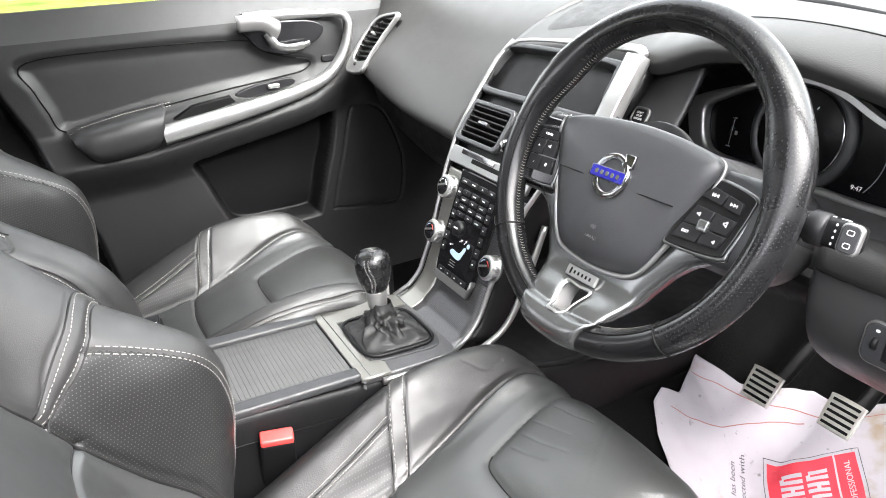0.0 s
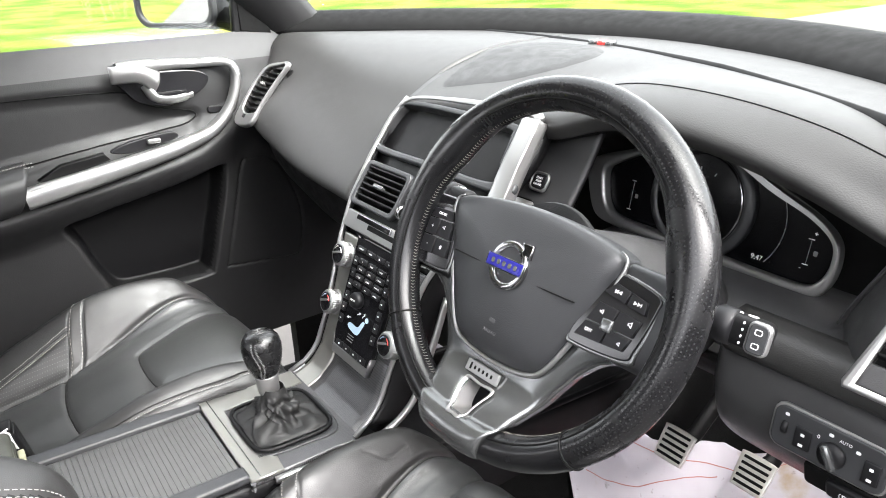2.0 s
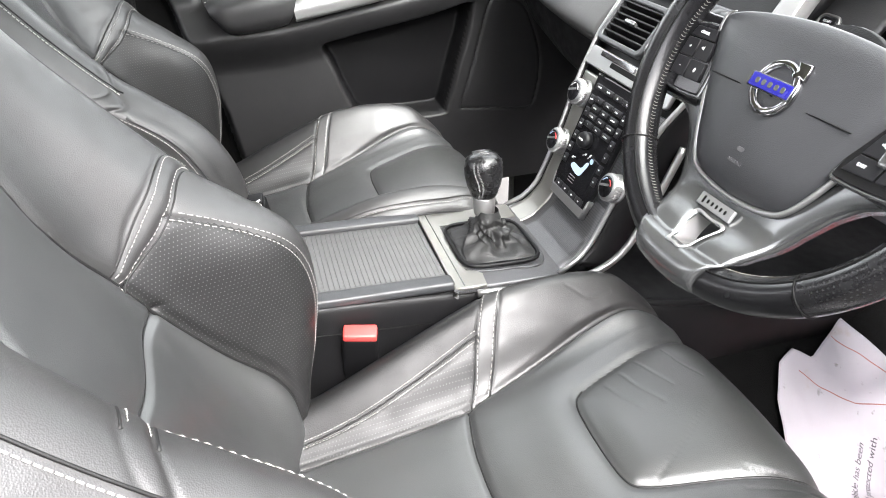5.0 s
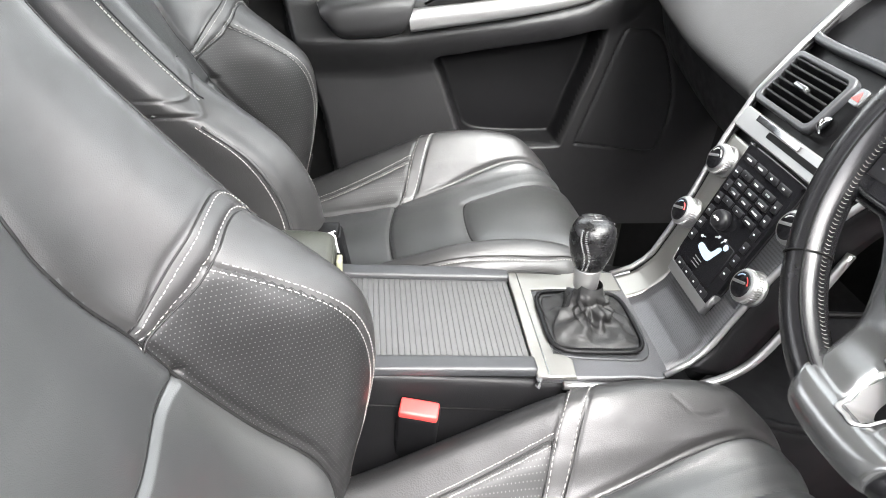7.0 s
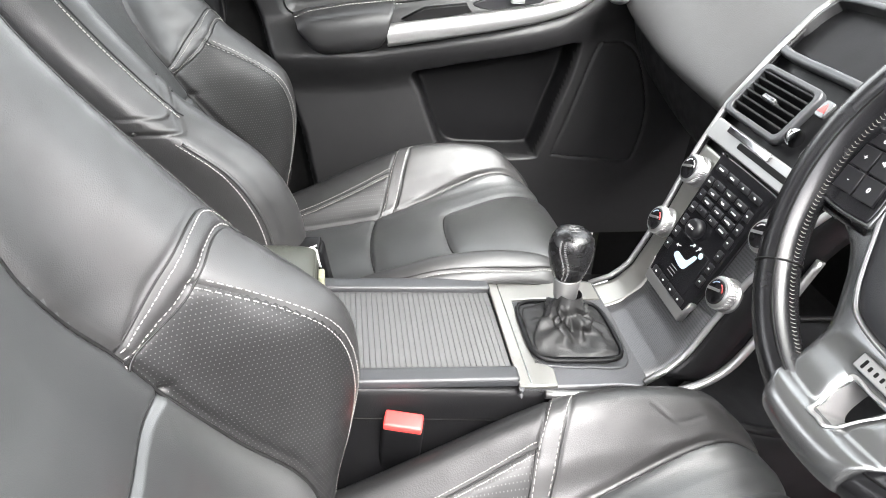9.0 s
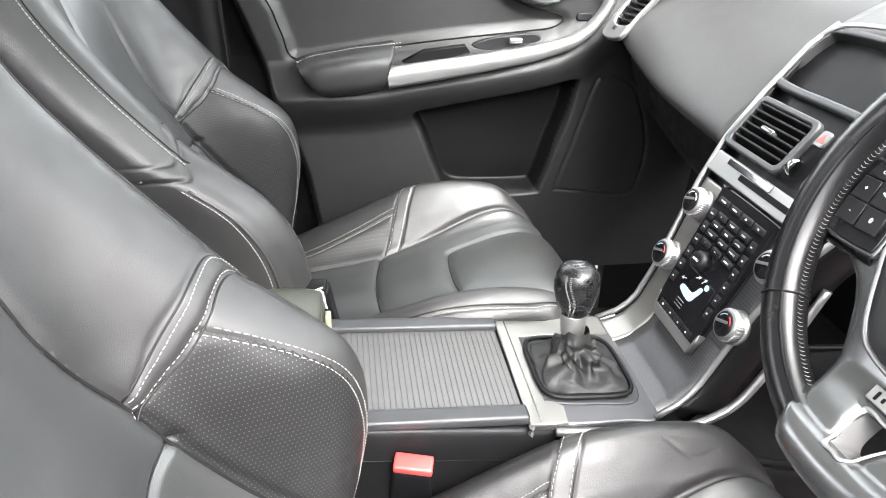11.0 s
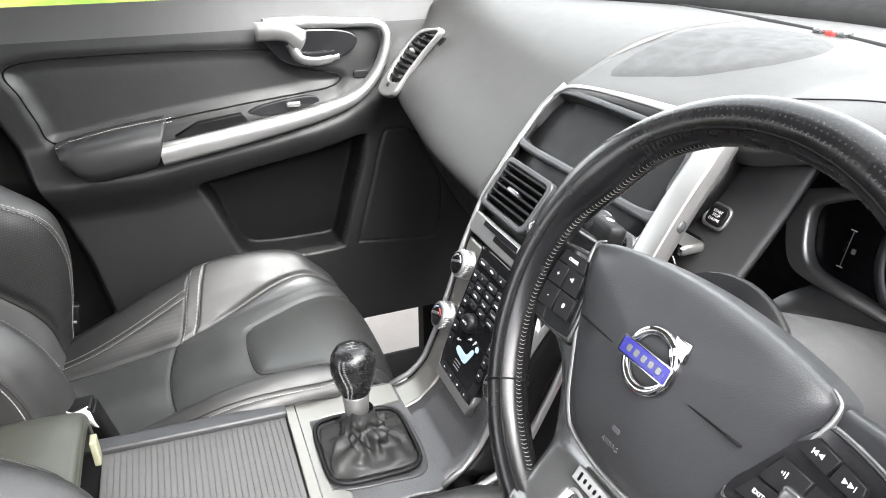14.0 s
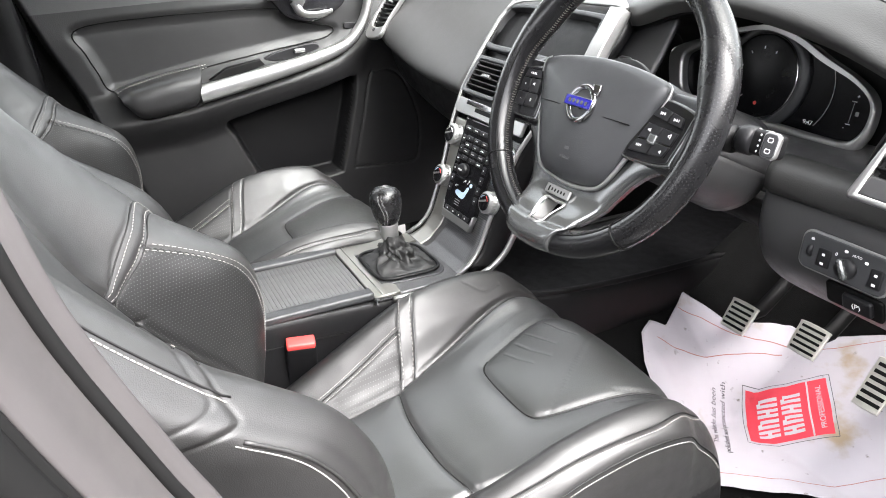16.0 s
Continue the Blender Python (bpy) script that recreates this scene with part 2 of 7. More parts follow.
def cr(points, n, closed=False):
    """Catmull-Rom through control points along the first axis, n samples."""
    p = np.asarray(points, float)
    k = len(p)
    if closed:
        t = np.linspace(0, k, n, endpoint=False)
        i = np.floor(t).astype(int)
        idx = [(i + j) % k for j in (-1, 0, 1, 2)]
    else:
        t = np.linspace(0, k - 1, n)
        i = np.minimum(np.floor(t).astype(int), k - 2)
        p = np.concatenate([[2 * p[0] - p[1]], p, [2 * p[-1] - p[-2]]])
        idx = [i + j for j in (0, 1, 2, 3)]
    f = (t - i).reshape((-1,) + (1,) * (p.ndim - 1))
    a, b, c, d = (p[j] for j in idx)
    return 0.5 * (2 * b + (c - a) * f + (2 * a - 5 * b + 4 * c - d) * f * f + (3 * b - a - 3 * c + d) * f ** 3)


def sheet(G, nu, nv):
    """A dense grid through a coarse control grid: (nu, nv, 3)."""
    d = cr(np.asarray(G, float), nu)
    return np.swapaxes(cr(np.swapaxes(d, 0, 1), nv), 0, 1)


def grid_faces(nu, nv, flip=False, wrap=False):
    fs = []
    for i in range(nu - 1):
        for j in range(nv if wrap else nv - 1):
            k = (j + 1) % nv
            f = (i * nv + j, (i + 1) * nv + j, (i + 1) * nv + k, i * nv + k)
            fs.append(f[::-1] if flip else f)
    return fs


def shell(name, G, nu, nv, mat, parent=None, thick=0.006, flip=False, label=""):
    """A smooth panel of some thickness."""
    S = sheet(G, nu, nv)
    ob = part(name, (S.reshape(-1, 3), grid_faces(nu, nv, flip)), mat, parent, label)
    if thick:
        md = ob.modifiers.new("thickness", "SOLIDIFY")
        md.thickness, md.offset = thick, -1
    return ob


def normals_of(S):
    du = np.gradient(S, axis=0)
    dv = np.gradient(S, axis=1)
    n = np.cross(du, dv)
    return n / np.maximum(np.linalg.norm(n, axis=2, keepdims=True), 1e-9)


def dist_to(P, line):
    """The distance of 2D points P (..., 2) to a polyline."""
    best = np.full(P.shape[:-1], 9.0)
    for a, b in zip(line[:-1], line[1:]):
        a, b = np.asarray(a, float), np.asarray(b, float)
        ab = b - a
        t = np.clip(((P - a) @ ab) / max(ab @ ab, 1e-12), 0, 1)
        best = np.minimum(best, np.linalg.norm(P - (a + t[..., None] * ab), axis=-1))
    return best


def inside(P, poly):
    """Which 2D points lie inside a polygon."""
    x, y = P[..., 0], P[..., 1]
    r = np.zeros(x.shape, bool)
    for (x0, y0), (x1, y1) in zip(poly, list(poly[1:]) + [poly[0]]):
        if y0 != y1:
            r ^= ((y0 > y) != (y1 > y)) & (x < (x1 - x0) * (y - y0) / (y1 - y0) + x0)
    return r


def smooth_line(pts, n=24, closed=False):
    p = cr(pts, n, closed)
    return [tuple(q) for q in p] + ([tuple(p[0])] if closed else [])


def box_bm(sx, sy, sz, bevel=0.0, seg=2, m=None):
    bm = bmesh.new()
    bmesh.ops.create_cube(bm, size=1)
    bmesh.ops.scale(bm, vec=(sx, sy, sz), verts=bm.verts)
    if bevel:
        bmesh.ops.bevel(bm, geom=bm.edges[:], offset=bevel, segments=seg, profile=0.6, affect="EDGES")
    if m is not None:
        bmesh.ops.transform(bm, matrix=m, verts=bm.verts)
    return bm


def revolve(profile, seg=32, m=None):
    """A body of revolution round z, from (radius, height) pairs."""
    vs, fs = [], []
    for r, z in profile:
        for k in range(seg):
            a = 2 * math.pi * k / seg
            vs.append((r * math.cos(a), r * math.sin(a), z))
    fs = grid_faces(len(profile), seg, True, True)
    fs.append(tuple(range(seg))[::-1])
    fs.append(tuple((len(profile) - 1) * seg + k for k in range(seg)))
    if m is not None:
        vs = [tuple(m @ Vector(v)) for v in vs]
    return vs, fs


def tube(path, r, seg=10, closed=False, flat=1.0):
    """A round rod along a path; r is a number or one for each point."""
    P = [Vector(p) for p in path]
    n = len(P)
    rs = [float(q) for q in r] if hasattr(r, "__len__") else [r] * n
    vs = []
    last = None
    for i in range(n):
        if closed:
            t = (P[(i + 1) % n] - P[i - 1]).normalized()
        else:
            t = (P[min(i + 1, n - 1)] - P[max(i - 1, 0)]).normalized()
        if last is None:
            last = t.orthogonal().normalized()
        a = (last - t * last.dot(t)).normalized()
        last = a
        b = t.cross(a)
        for k in range(seg):
            w = 2 * math.pi * k / seg
            vs.append(P[i] + rs[i] * (math.cos(w) * a + flat * math.sin(w) * b))
    fs = []
    for i in range(n if closed else n - 1):
        for k in range(seg):
            j, q = (i + 1) % n, (k + 1) % seg
            fs.append((i * seg + k, i * seg + q, j * seg + q, j * seg + k))
    if not closed:
        fs.append(tuple(range(seg))[::-1])
        fs.append(tuple((n - 1) * seg + k for k in range(seg)))
    return [tuple(v) for v in vs], fs


def frame_of(origin, right, up):
    """A matrix whose x is right, y is up and z faces out."""
    x = Vector(right).normalized()
    y = Vector(up)
    y = (y - x * y.dot(x)).normalized()
    z = x.cross(y)
    return Matrix(((x.x, y.x, z.x, origin[0]), (x.y, y.y, z.y, origin[1]), (x.z, y.z, z.z, origin[2]), (0, 0, 0, 1)))


def plate_mesh(outline, thick=0.004, bevel=0.001, holes=(), n=0, res=2):
    """A flat plate with rounded edges, from an outline in x and y, standing from z = 0 up to thick."""
    c = bpy.data.curves.new("plate", "CURVE")
    c.dimensions, c.fill_mode = "2D", "BOTH"
    c.extrude, c.bevel_depth, c.bevel_resolution = max(thick / 2 - bevel, 0.0001), bevel, res
    c.offset = -bevel
    for line in (outline, *holes):
        pts = cr(line, n * len(line), True) if n else line
        sp = c.splines.new("POLY")
        sp.points.add(len(pts) - 1)
        for p, q in zip(sp.points, pts):
            p.co = (q[0], q[1], 0, 1)
        sp.use_cyclic_u = True
    ob = bpy.data.objects.new("plate", c)
    me = bpy.data.meshes.new_from_object(ob)
    bpy.data.objects.remove(ob)
    me.transform(Matrix.Translation((0, 0, thick / 2)))
    return me


def text_mesh(words, size, thick=0.0002, align="CENTER"):
    c = bpy.data.curves.new("words", "FONT")
    c.body, c.size, c.extrude, c.align_x, c.align_y = words, size, thick, align, "CENTER"
    ob = bpy.data.objects.new("words", c)
    me = bpy.data.meshes.new_from_object(ob)
    bpy.data.objects.remove(ob)
    return me


def rrect(w, h, r, k=5):
    """The outline of a rectangle with round corners."""
    pts = []
    for cx, cy, a0 in ((w / 2 - r, h / 2 - r, 0), (-w / 2 + r, h / 2 - r, 90), (-w / 2 + r, -h / 2 + r, 180), (w / 2 - r, -h / 2 + r, 270)):
        for i in range(k):
            a = radians(a0 + 90 * i / (k - 1))
            pts.append((cx + r * math.cos(a), cy + r * math.sin(a)))
    return pts


def ring_outline(r, k=28):
    return [(r * math.cos(2 * math.pi * i / k), r * math.sin(2 * math.pi * i / k)) for i in range(k)]


def joined(meshes):
    """One (verts, faces) from several, for stitches and other uncountable bits."""
    vs, fs = [], []
    for v, f in meshes:
        o = len(vs)
        vs += list(v)
        fs += [tuple(i + o for i in q) for q in f]
    return vs, fs


class Padding:
    """A stuffed, seamed surface: a dense grid with grooves along its seams, cut into panels."""

    def __init__(self, G, nu, nv, plane):
        self.S = sheet(G, nu, nv)
        self.N = normals_of(self.S)
        self.plane = plane
        self.nu, self.nv = nu, nv
        self.near = np.full((nu, nv), 9.0)

    def flat(self):
        return self.S[..., list(self.plane)]

    def seam(self, line, depth=0.004, width=0.006, mask=None, stuffed=True):
        d = dist_to(self.flat(), line)
        if mask is not None:
            d = np.where(mask(self.S), d, 9.0)
        self.S = self.S - self.N * (depth * np.exp(-(d / width) ** 2))[..., None]
        if stuffed:
            self.near = np.minimum(self.near, d)

    def puff(self, amount=0.006, reach=0.05):
        self.S = self.S + self.N * (amount * (1 - np.exp(-(self.near / reach) ** 2)))[..., None]

    def lift(self, poly, amount, soft=0.006):
        P = self.flat()
        d = dist_to(P, list(poly) + [poly[0]])
        w = np.clip(d / soft, 0, 1)
        self.S = self.S + self.N * (amount * np.where(inside(P, poly), w * w * (3 - 2 * w), 0))[..., None]

    def panels(self, pick, mats, parent):
        """pick gives each face's panel name from its middle."""
        C = (self.S[:-1, :-1] + self.S[1:, :-1] + self.S[1:, 1:] + self.S[:-1, 1:]) / 4
        names, sides = pick(C).reshape(-1), (C[..., 0] > 0).reshape(-1)
        faces = np.array(grid_faces(self.nu, self.nv))
        V = self.S.reshape(-1, 3)
        made = {}
        for name, side in [(k, s) for k in mats for s in ((0, 1) if len(mats[k]) > 2 else (2,))]:
            f = faces[(names == name) & ((sides == side) | (side == 2))]
            if len(f) == 0:
                continue
            used, inv = np.unique(f, return_inverse=True)
            inv = inv.reshape(f.shape)
            mat, label = mats[name][:2]
            ob = part(name, (V[used].tolist(), inv.tolist()), mat, parent, label)
            made[name] = ob
        return made

    def on(self, pts, mask=None, raise_by=0.0008):
        """Places on the surface above flat points."""
        P = self.flat().reshape(-1, 2)
        V, N = self.S.reshape(-1, 3), normals_of(self.S).reshape(-1, 3)
        if mask is not None:
            ok = mask(V)
            P, V, N = P[ok], V[ok], N[ok]
        out = []
        for q in pts:
            d = np.sum((P - np.asarray(q)) ** 2, axis=1)
            k = np.argpartition(d, 4)[:4]
            w = 1 / (d[k] + 1e-7)
            w /= w.sum()
            n = w @ N[k]
            n /= np.linalg.norm(n)
            out.append((w @ V[k] + n * raise_by, n))
        return out


def seam_line(pad, lines, r, parent, mask=None):
    """Dark sunken welts along the seams."""
    for line in lines:
        L = np.asarray(line, float)
        s = np.concatenate([[0], np.cumsum(np.linalg.norm(np.diff(L, axis=0), axis=1))])
        d = np.linspace(0, s[-1], max(int(s[-1] / 0.005), 4))
        place = pad.on(np.stack([np.interp(d, s, L[:, 0]), np.interp(d, s, L[:, 1])], 1), mask, 0.0)
        pts = np.array([p for p, _ in place])
        jump = np.linalg.norm(np.diff(pts, axis=0), axis=1)
        if np.max(jump) > 0.03:
            pts = pts[:int(np.argmax(jump > 0.03)) + 1]
        if len(pts) > 3:
            for _ in range(5):
                pts = np.concatenate([pts[:1], (pts[:-2] + 2 * pts[1:-1] + pts[2:]) / 4, pts[-1:]])
            part("seam", tube([tuple(p) for p in pts], r, 6), SEAM, parent)


def stitch_run(pad, line, step=0.0043, r=0.00042, offset=0.0, mask=None):
    """Short threads along a seam."""
    L = np.asarray(line, float)
    seg = np.linalg.norm(np.diff(L, axis=0), axis=1)
    s = np.concatenate([[0], np.cumsum(seg)])
    dense = np.linspace(0, s[-1], max(int(s[-1] / step), 2))
    pts = np.stack([np.interp(dense, s, L[:, 0]), np.interp(dense, s, L[:, 1])], 1)
    tan = np.gradient(pts, axis=0)
    tan /= np.maximum(np.linalg.norm(tan, axis=1, keepdims=True), 1e-9)
    pts = pts + offset * np.stack([-tan[:, 1], tan[:, 0]], 1)
    place = pad.on(pts, mask)
    out = []
    for i in range(len(place) - 1):
        (p, n), (q, _) = place[i], place[i + 1]
        gap = np.linalg.norm(q - p)
        if gap > step * 4 or gap < 1e-5:
            continue
        u = (q - p) / gap
        a, b = p + u * gap * 0.12, p + u * gap * 0.78
        side = np.cross(u, n) * r
        up = n * r
        vs = [a - side - up, a + side - up, b + side - up, b - side - up, (a + b) / 2 + side * 0.7 + up, (a + b) / 2 - side * 0.7 + up]
        out.append(([tuple(v) for v in vs], [(0, 1, 4, 5), (1, 2, 4), (2, 3, 5, 4), (3, 0, 5), (3, 2, 1, 0)]))
    return out


# ---- ground and car body ----
def flat_slab(name, x0, x1, y0, y1, z0, z1, mat, label, category, bevel=0.0, kind="structure"):
    ob = part(name, box_bm(x1 - x0, y1 - y0, z1 - z0, bevel, 2, Matrix.Translation(((x0 + x1) / 2, (y0 + y1) / 2, (z0 + z1) / 2))), mat, smooth=False)
    return tagged(ob, label, category, kind=kind)


GROUND = -0.42
flat_slab("road", -2.6, 60, -60, 40, GROUND - 0.3, GROUND, ASPHALT, "pale grey worn asphalt beside the car", "road")
flat_slab("road_ahead", -6.3, 60, 9.5, 40, GROUND - 0.2, GROUND + 0.16, ASPHALT, "pale grey road that crosses ahead of the car", "road")
flat_slab("ground", -400, 400, -400, 400, GROUND - 0.6, GROUND - 0.28, GRASS, "flat open ground to the horizon", "ground")


def verge():
    """A low uneven bank of grass beyond the passenger side, with blades along it."""
    rnd = np.random.RandomState(4)
    xs, ys = np.linspace(-2.6, -40, 60), np.linspace(-30, 60, 120)
    V = []
    for x in xs:
        for y in ys:
            h = 0.06 + 0.02 * noise.noise((x * 0.4, y * 0.4, 0)) + 0.012 * max(0, -x - 8)
            V.append((x, y, GROUND + (h if x < -2.7 else 0)))
    ob = part("grass_verge", (V, grid_faces(60, 120, True)), GRASS)
    md = ob.modifiers.new("thickness", "SOLIDIFY")
    md.thickness = 0.3
    md.offset = -1
    tagged(ob, "bright green and straw grass verge beside the road", "grass", kind="structure")
    vs, fs = [], []
    for i in range(26000):
        x = -2.7 - 7 * rnd.rand() ** 1.6
        y = -2 + 14 * rnd.rand()
        h, w, a = 0.05 + 0.09 * rnd.rand(), 0.008 + 0.008 * rnd.rand(), rnd.rand() * 6.3
        lx, ly = rnd.randn() * 0.04, rnd.randn() * 0.04
        k = len(vs)
        z = GROUND + 0.05
        vs += [(x - w * math.cos(a), y - w * math.sin(a), z), (x + w * math.cos(a), y + w * math.sin(a), z), (x + lx, y + ly, z + h)]
        fs.append((k, k + 1, k + 2))
    g = part("grass_blades", (vs, fs), GRASS, smooth=False)
    tagged(g, "short green grass blades on the verge", "grass", kind="stuff")


verge()
# added wall, outside every view: it cuts low sky light from the driver side
flat_slab("wall_sky_block", 3.3, 3.5, -9, 9, GROUND, GROUND + 2.2, WALLDARK, "unseen dark wall added to block low sky light on the driver side", "wall")

# floor pan, sills, roof, pillars
flat_slab("floor", -0.80, 0.80, -1.2, 1.15, -0.12, -0.02, CARPET, "black carpeted car floor", "floor", 0.02)
flat_slab("firewall", -0.80, 0.80, 1.05, 1.15, -0.02, 0.80, CARPET, "dark carpeted bulkhead under the dashboard", "wall")
flat_slab("door_sill", 0.70, 0.82, -0.36, 1.0, -0.12, 0.10, PAINT, "grey painted door sill with rubber seal", "sill", 0.03)
flat_slab("rear_bulkhead", -0.80, 0.80, -1.3, -1.2, -0.02, 0.75, SOFT, "dark rear seat back of the cabin", "wall", 0.03)


def roof():
    G = [[(x, y, 1.40 - 0.10 * (abs(x) / 0.68) ** 3 - 0.05 * max(0, (y + 0.1) / 0.24)) for x in np.linspace(-0.66, 0.62, 7)] for y in np.linspace(-1.4, 0.14, 5)]
    tagged(shell("ceiling", G, 20, 24, HEADLINER, thick=-0.05), "pale grey fabric headliner under the roof", "ceiling", kind="structure")


roof()


def roof_skin():
    G = [[(x, y, 1.475 - 0.10 * (abs(x) / 0.68) ** 3 - 0.05 * max(0, (y + 0.1) / 0.24)) for x in np.linspace(-0.68, 0.64, 7)] for y in np.linspace(-1.42, 0.15, 5)]
    tagged(shell("roof", G, 20, 24, PAINT, thick=0.012), "grey painted car roof", "roof", kind="structure")


roof_skin()
flat_slab("wall_rear_left", -0.86, -0.80, -1.25, -0.44, -0.05, 0.90, SOFT, "dark plastic inside of the rear passenger door", "wall", 0.02)
flat_slab("pillar_5", -0.85, -0.79, -0.80, -0.47, 0.85, 1.36, SOFT, "dark plastic clad centre pillar beside the passenger seat", "pillar", 0.02)
flat_slab("wall_rear_right", 0.80, 0.86, -1.25, -0.50, -0.05, 0.90, SOFT, "dark plastic inside of the rear driver side door", "wall", 0.02)
flat_slab("kick_panel", -0.82, -0.78, 0.45, 1.12, -0.05, 0.84, CARPET, "dark carpeted side of the passenger footwell", "wall")
flat_slab("kick_panel", 0.78, 0.82, 0.62, 1.12, -0.05, 0.80, CARPET, "dark carpeted side of the driver footwell", "wall")


def bonnet():
    G = [[(x, y, 0.86 - 0.12 * (y - 1.0) ** 2 - 0.06 * (x / 0.8) ** 2) for x in np.linspace(-0.82, 0.82, 7)] for y in np.linspace(1.0, 1.95, 5)]
    tagged(shell("bonnet", G, 20, 24, PAINT, thick=-0.04), "grey painted bonnet in front of the windscreen", "bonnet", kind="structure")


bonnet()


def pillar(name, pts, w, mat, label):
    P = cr(pts, 24)
    vs, fs = tube(P, w, 12, flat=0.6)
    return tagged(part(name, (vs, fs), mat), label, "pillar", kind="structure")


pillar("pillar_1", [(-0.80, 0.62, 0.82), (-0.78, 0.50, 0.95), (-0.72, 0.28, 1.18), (-0.64, 0.12, 1.34)], 0.075, SOFT, "dark plastic covered windscreen pillar on the passenger side")
pillar("pillar_2", [(0.81, 0.62, 0.82), (0.79, 0.50, 0.95), (0.73, 0.28, 1.18), (0.64, 0.12, 1.34)], 0.05, SOFT, "dark plastic covered windscreen pillar on the driver side")
pillar("pillar_3", [(-0.79, -0.50, 0.05), (-0.79, -0.50, 0.6), (-0.76, -0.52, 0.95), (-0.64, -0.56, 1.32)], 0.075, HARD, "black plastic centre pillar behind the passenger door")


def windscreen():
    G = [[(x * (1 - 0.16 * k), (1.0 - 0.7 * x * x) * (1 - k) + (0.16 - 0.1 * x * x) * k, 0.93 + 0.41 * k - 0.06 * k * x * x) for x in np.linspace(-0.76, 0.76, 7)] for k in np.linspace(0, 1, 4)]
    ob = shell("window_1", G, 8, 20, GLASS, thick=0.005)
    ob.visible_shadow = False
    tagged(ob, "clear raked windscreen", "window", kind="structure")
    G = [[(-0.80 + 0.12 * k ** 1.5, y, 0.89 + 0.42 * k) for y in np.linspace(-0.45, 0.44, 5)] for k in np.linspace(0, 1, 4)]
    ob = shell("window_2", G, 8, 8, GLASS, thick=0.004)
    ob.visible_shadow = False
    tagged(ob, "clear passenger door window, closed", "window", kind="structure")


windscreen()


def open_driver_door():
    """The driver door, swung wide open on its front hinge, outside every view: it shades the footwell."""
    root = thing("door_2", "dark driver door swung wide open on its front hinge", "car door", pose(0.83, 0.60, 0, 0, 0, 68), kind="structure")
    part("panel", box_bm(0.09, 1.05, 0.88, 0.03, 3, Matrix.Translation((0.0, -0.54, 0.42))), PAINT, root)
    part("trim", box_bm(0.03, 1.0, 0.80, 0.01, 2, Matrix.Translation((-0.055, -0.54, 0.42))), SOFT, root)


open_driver_door()


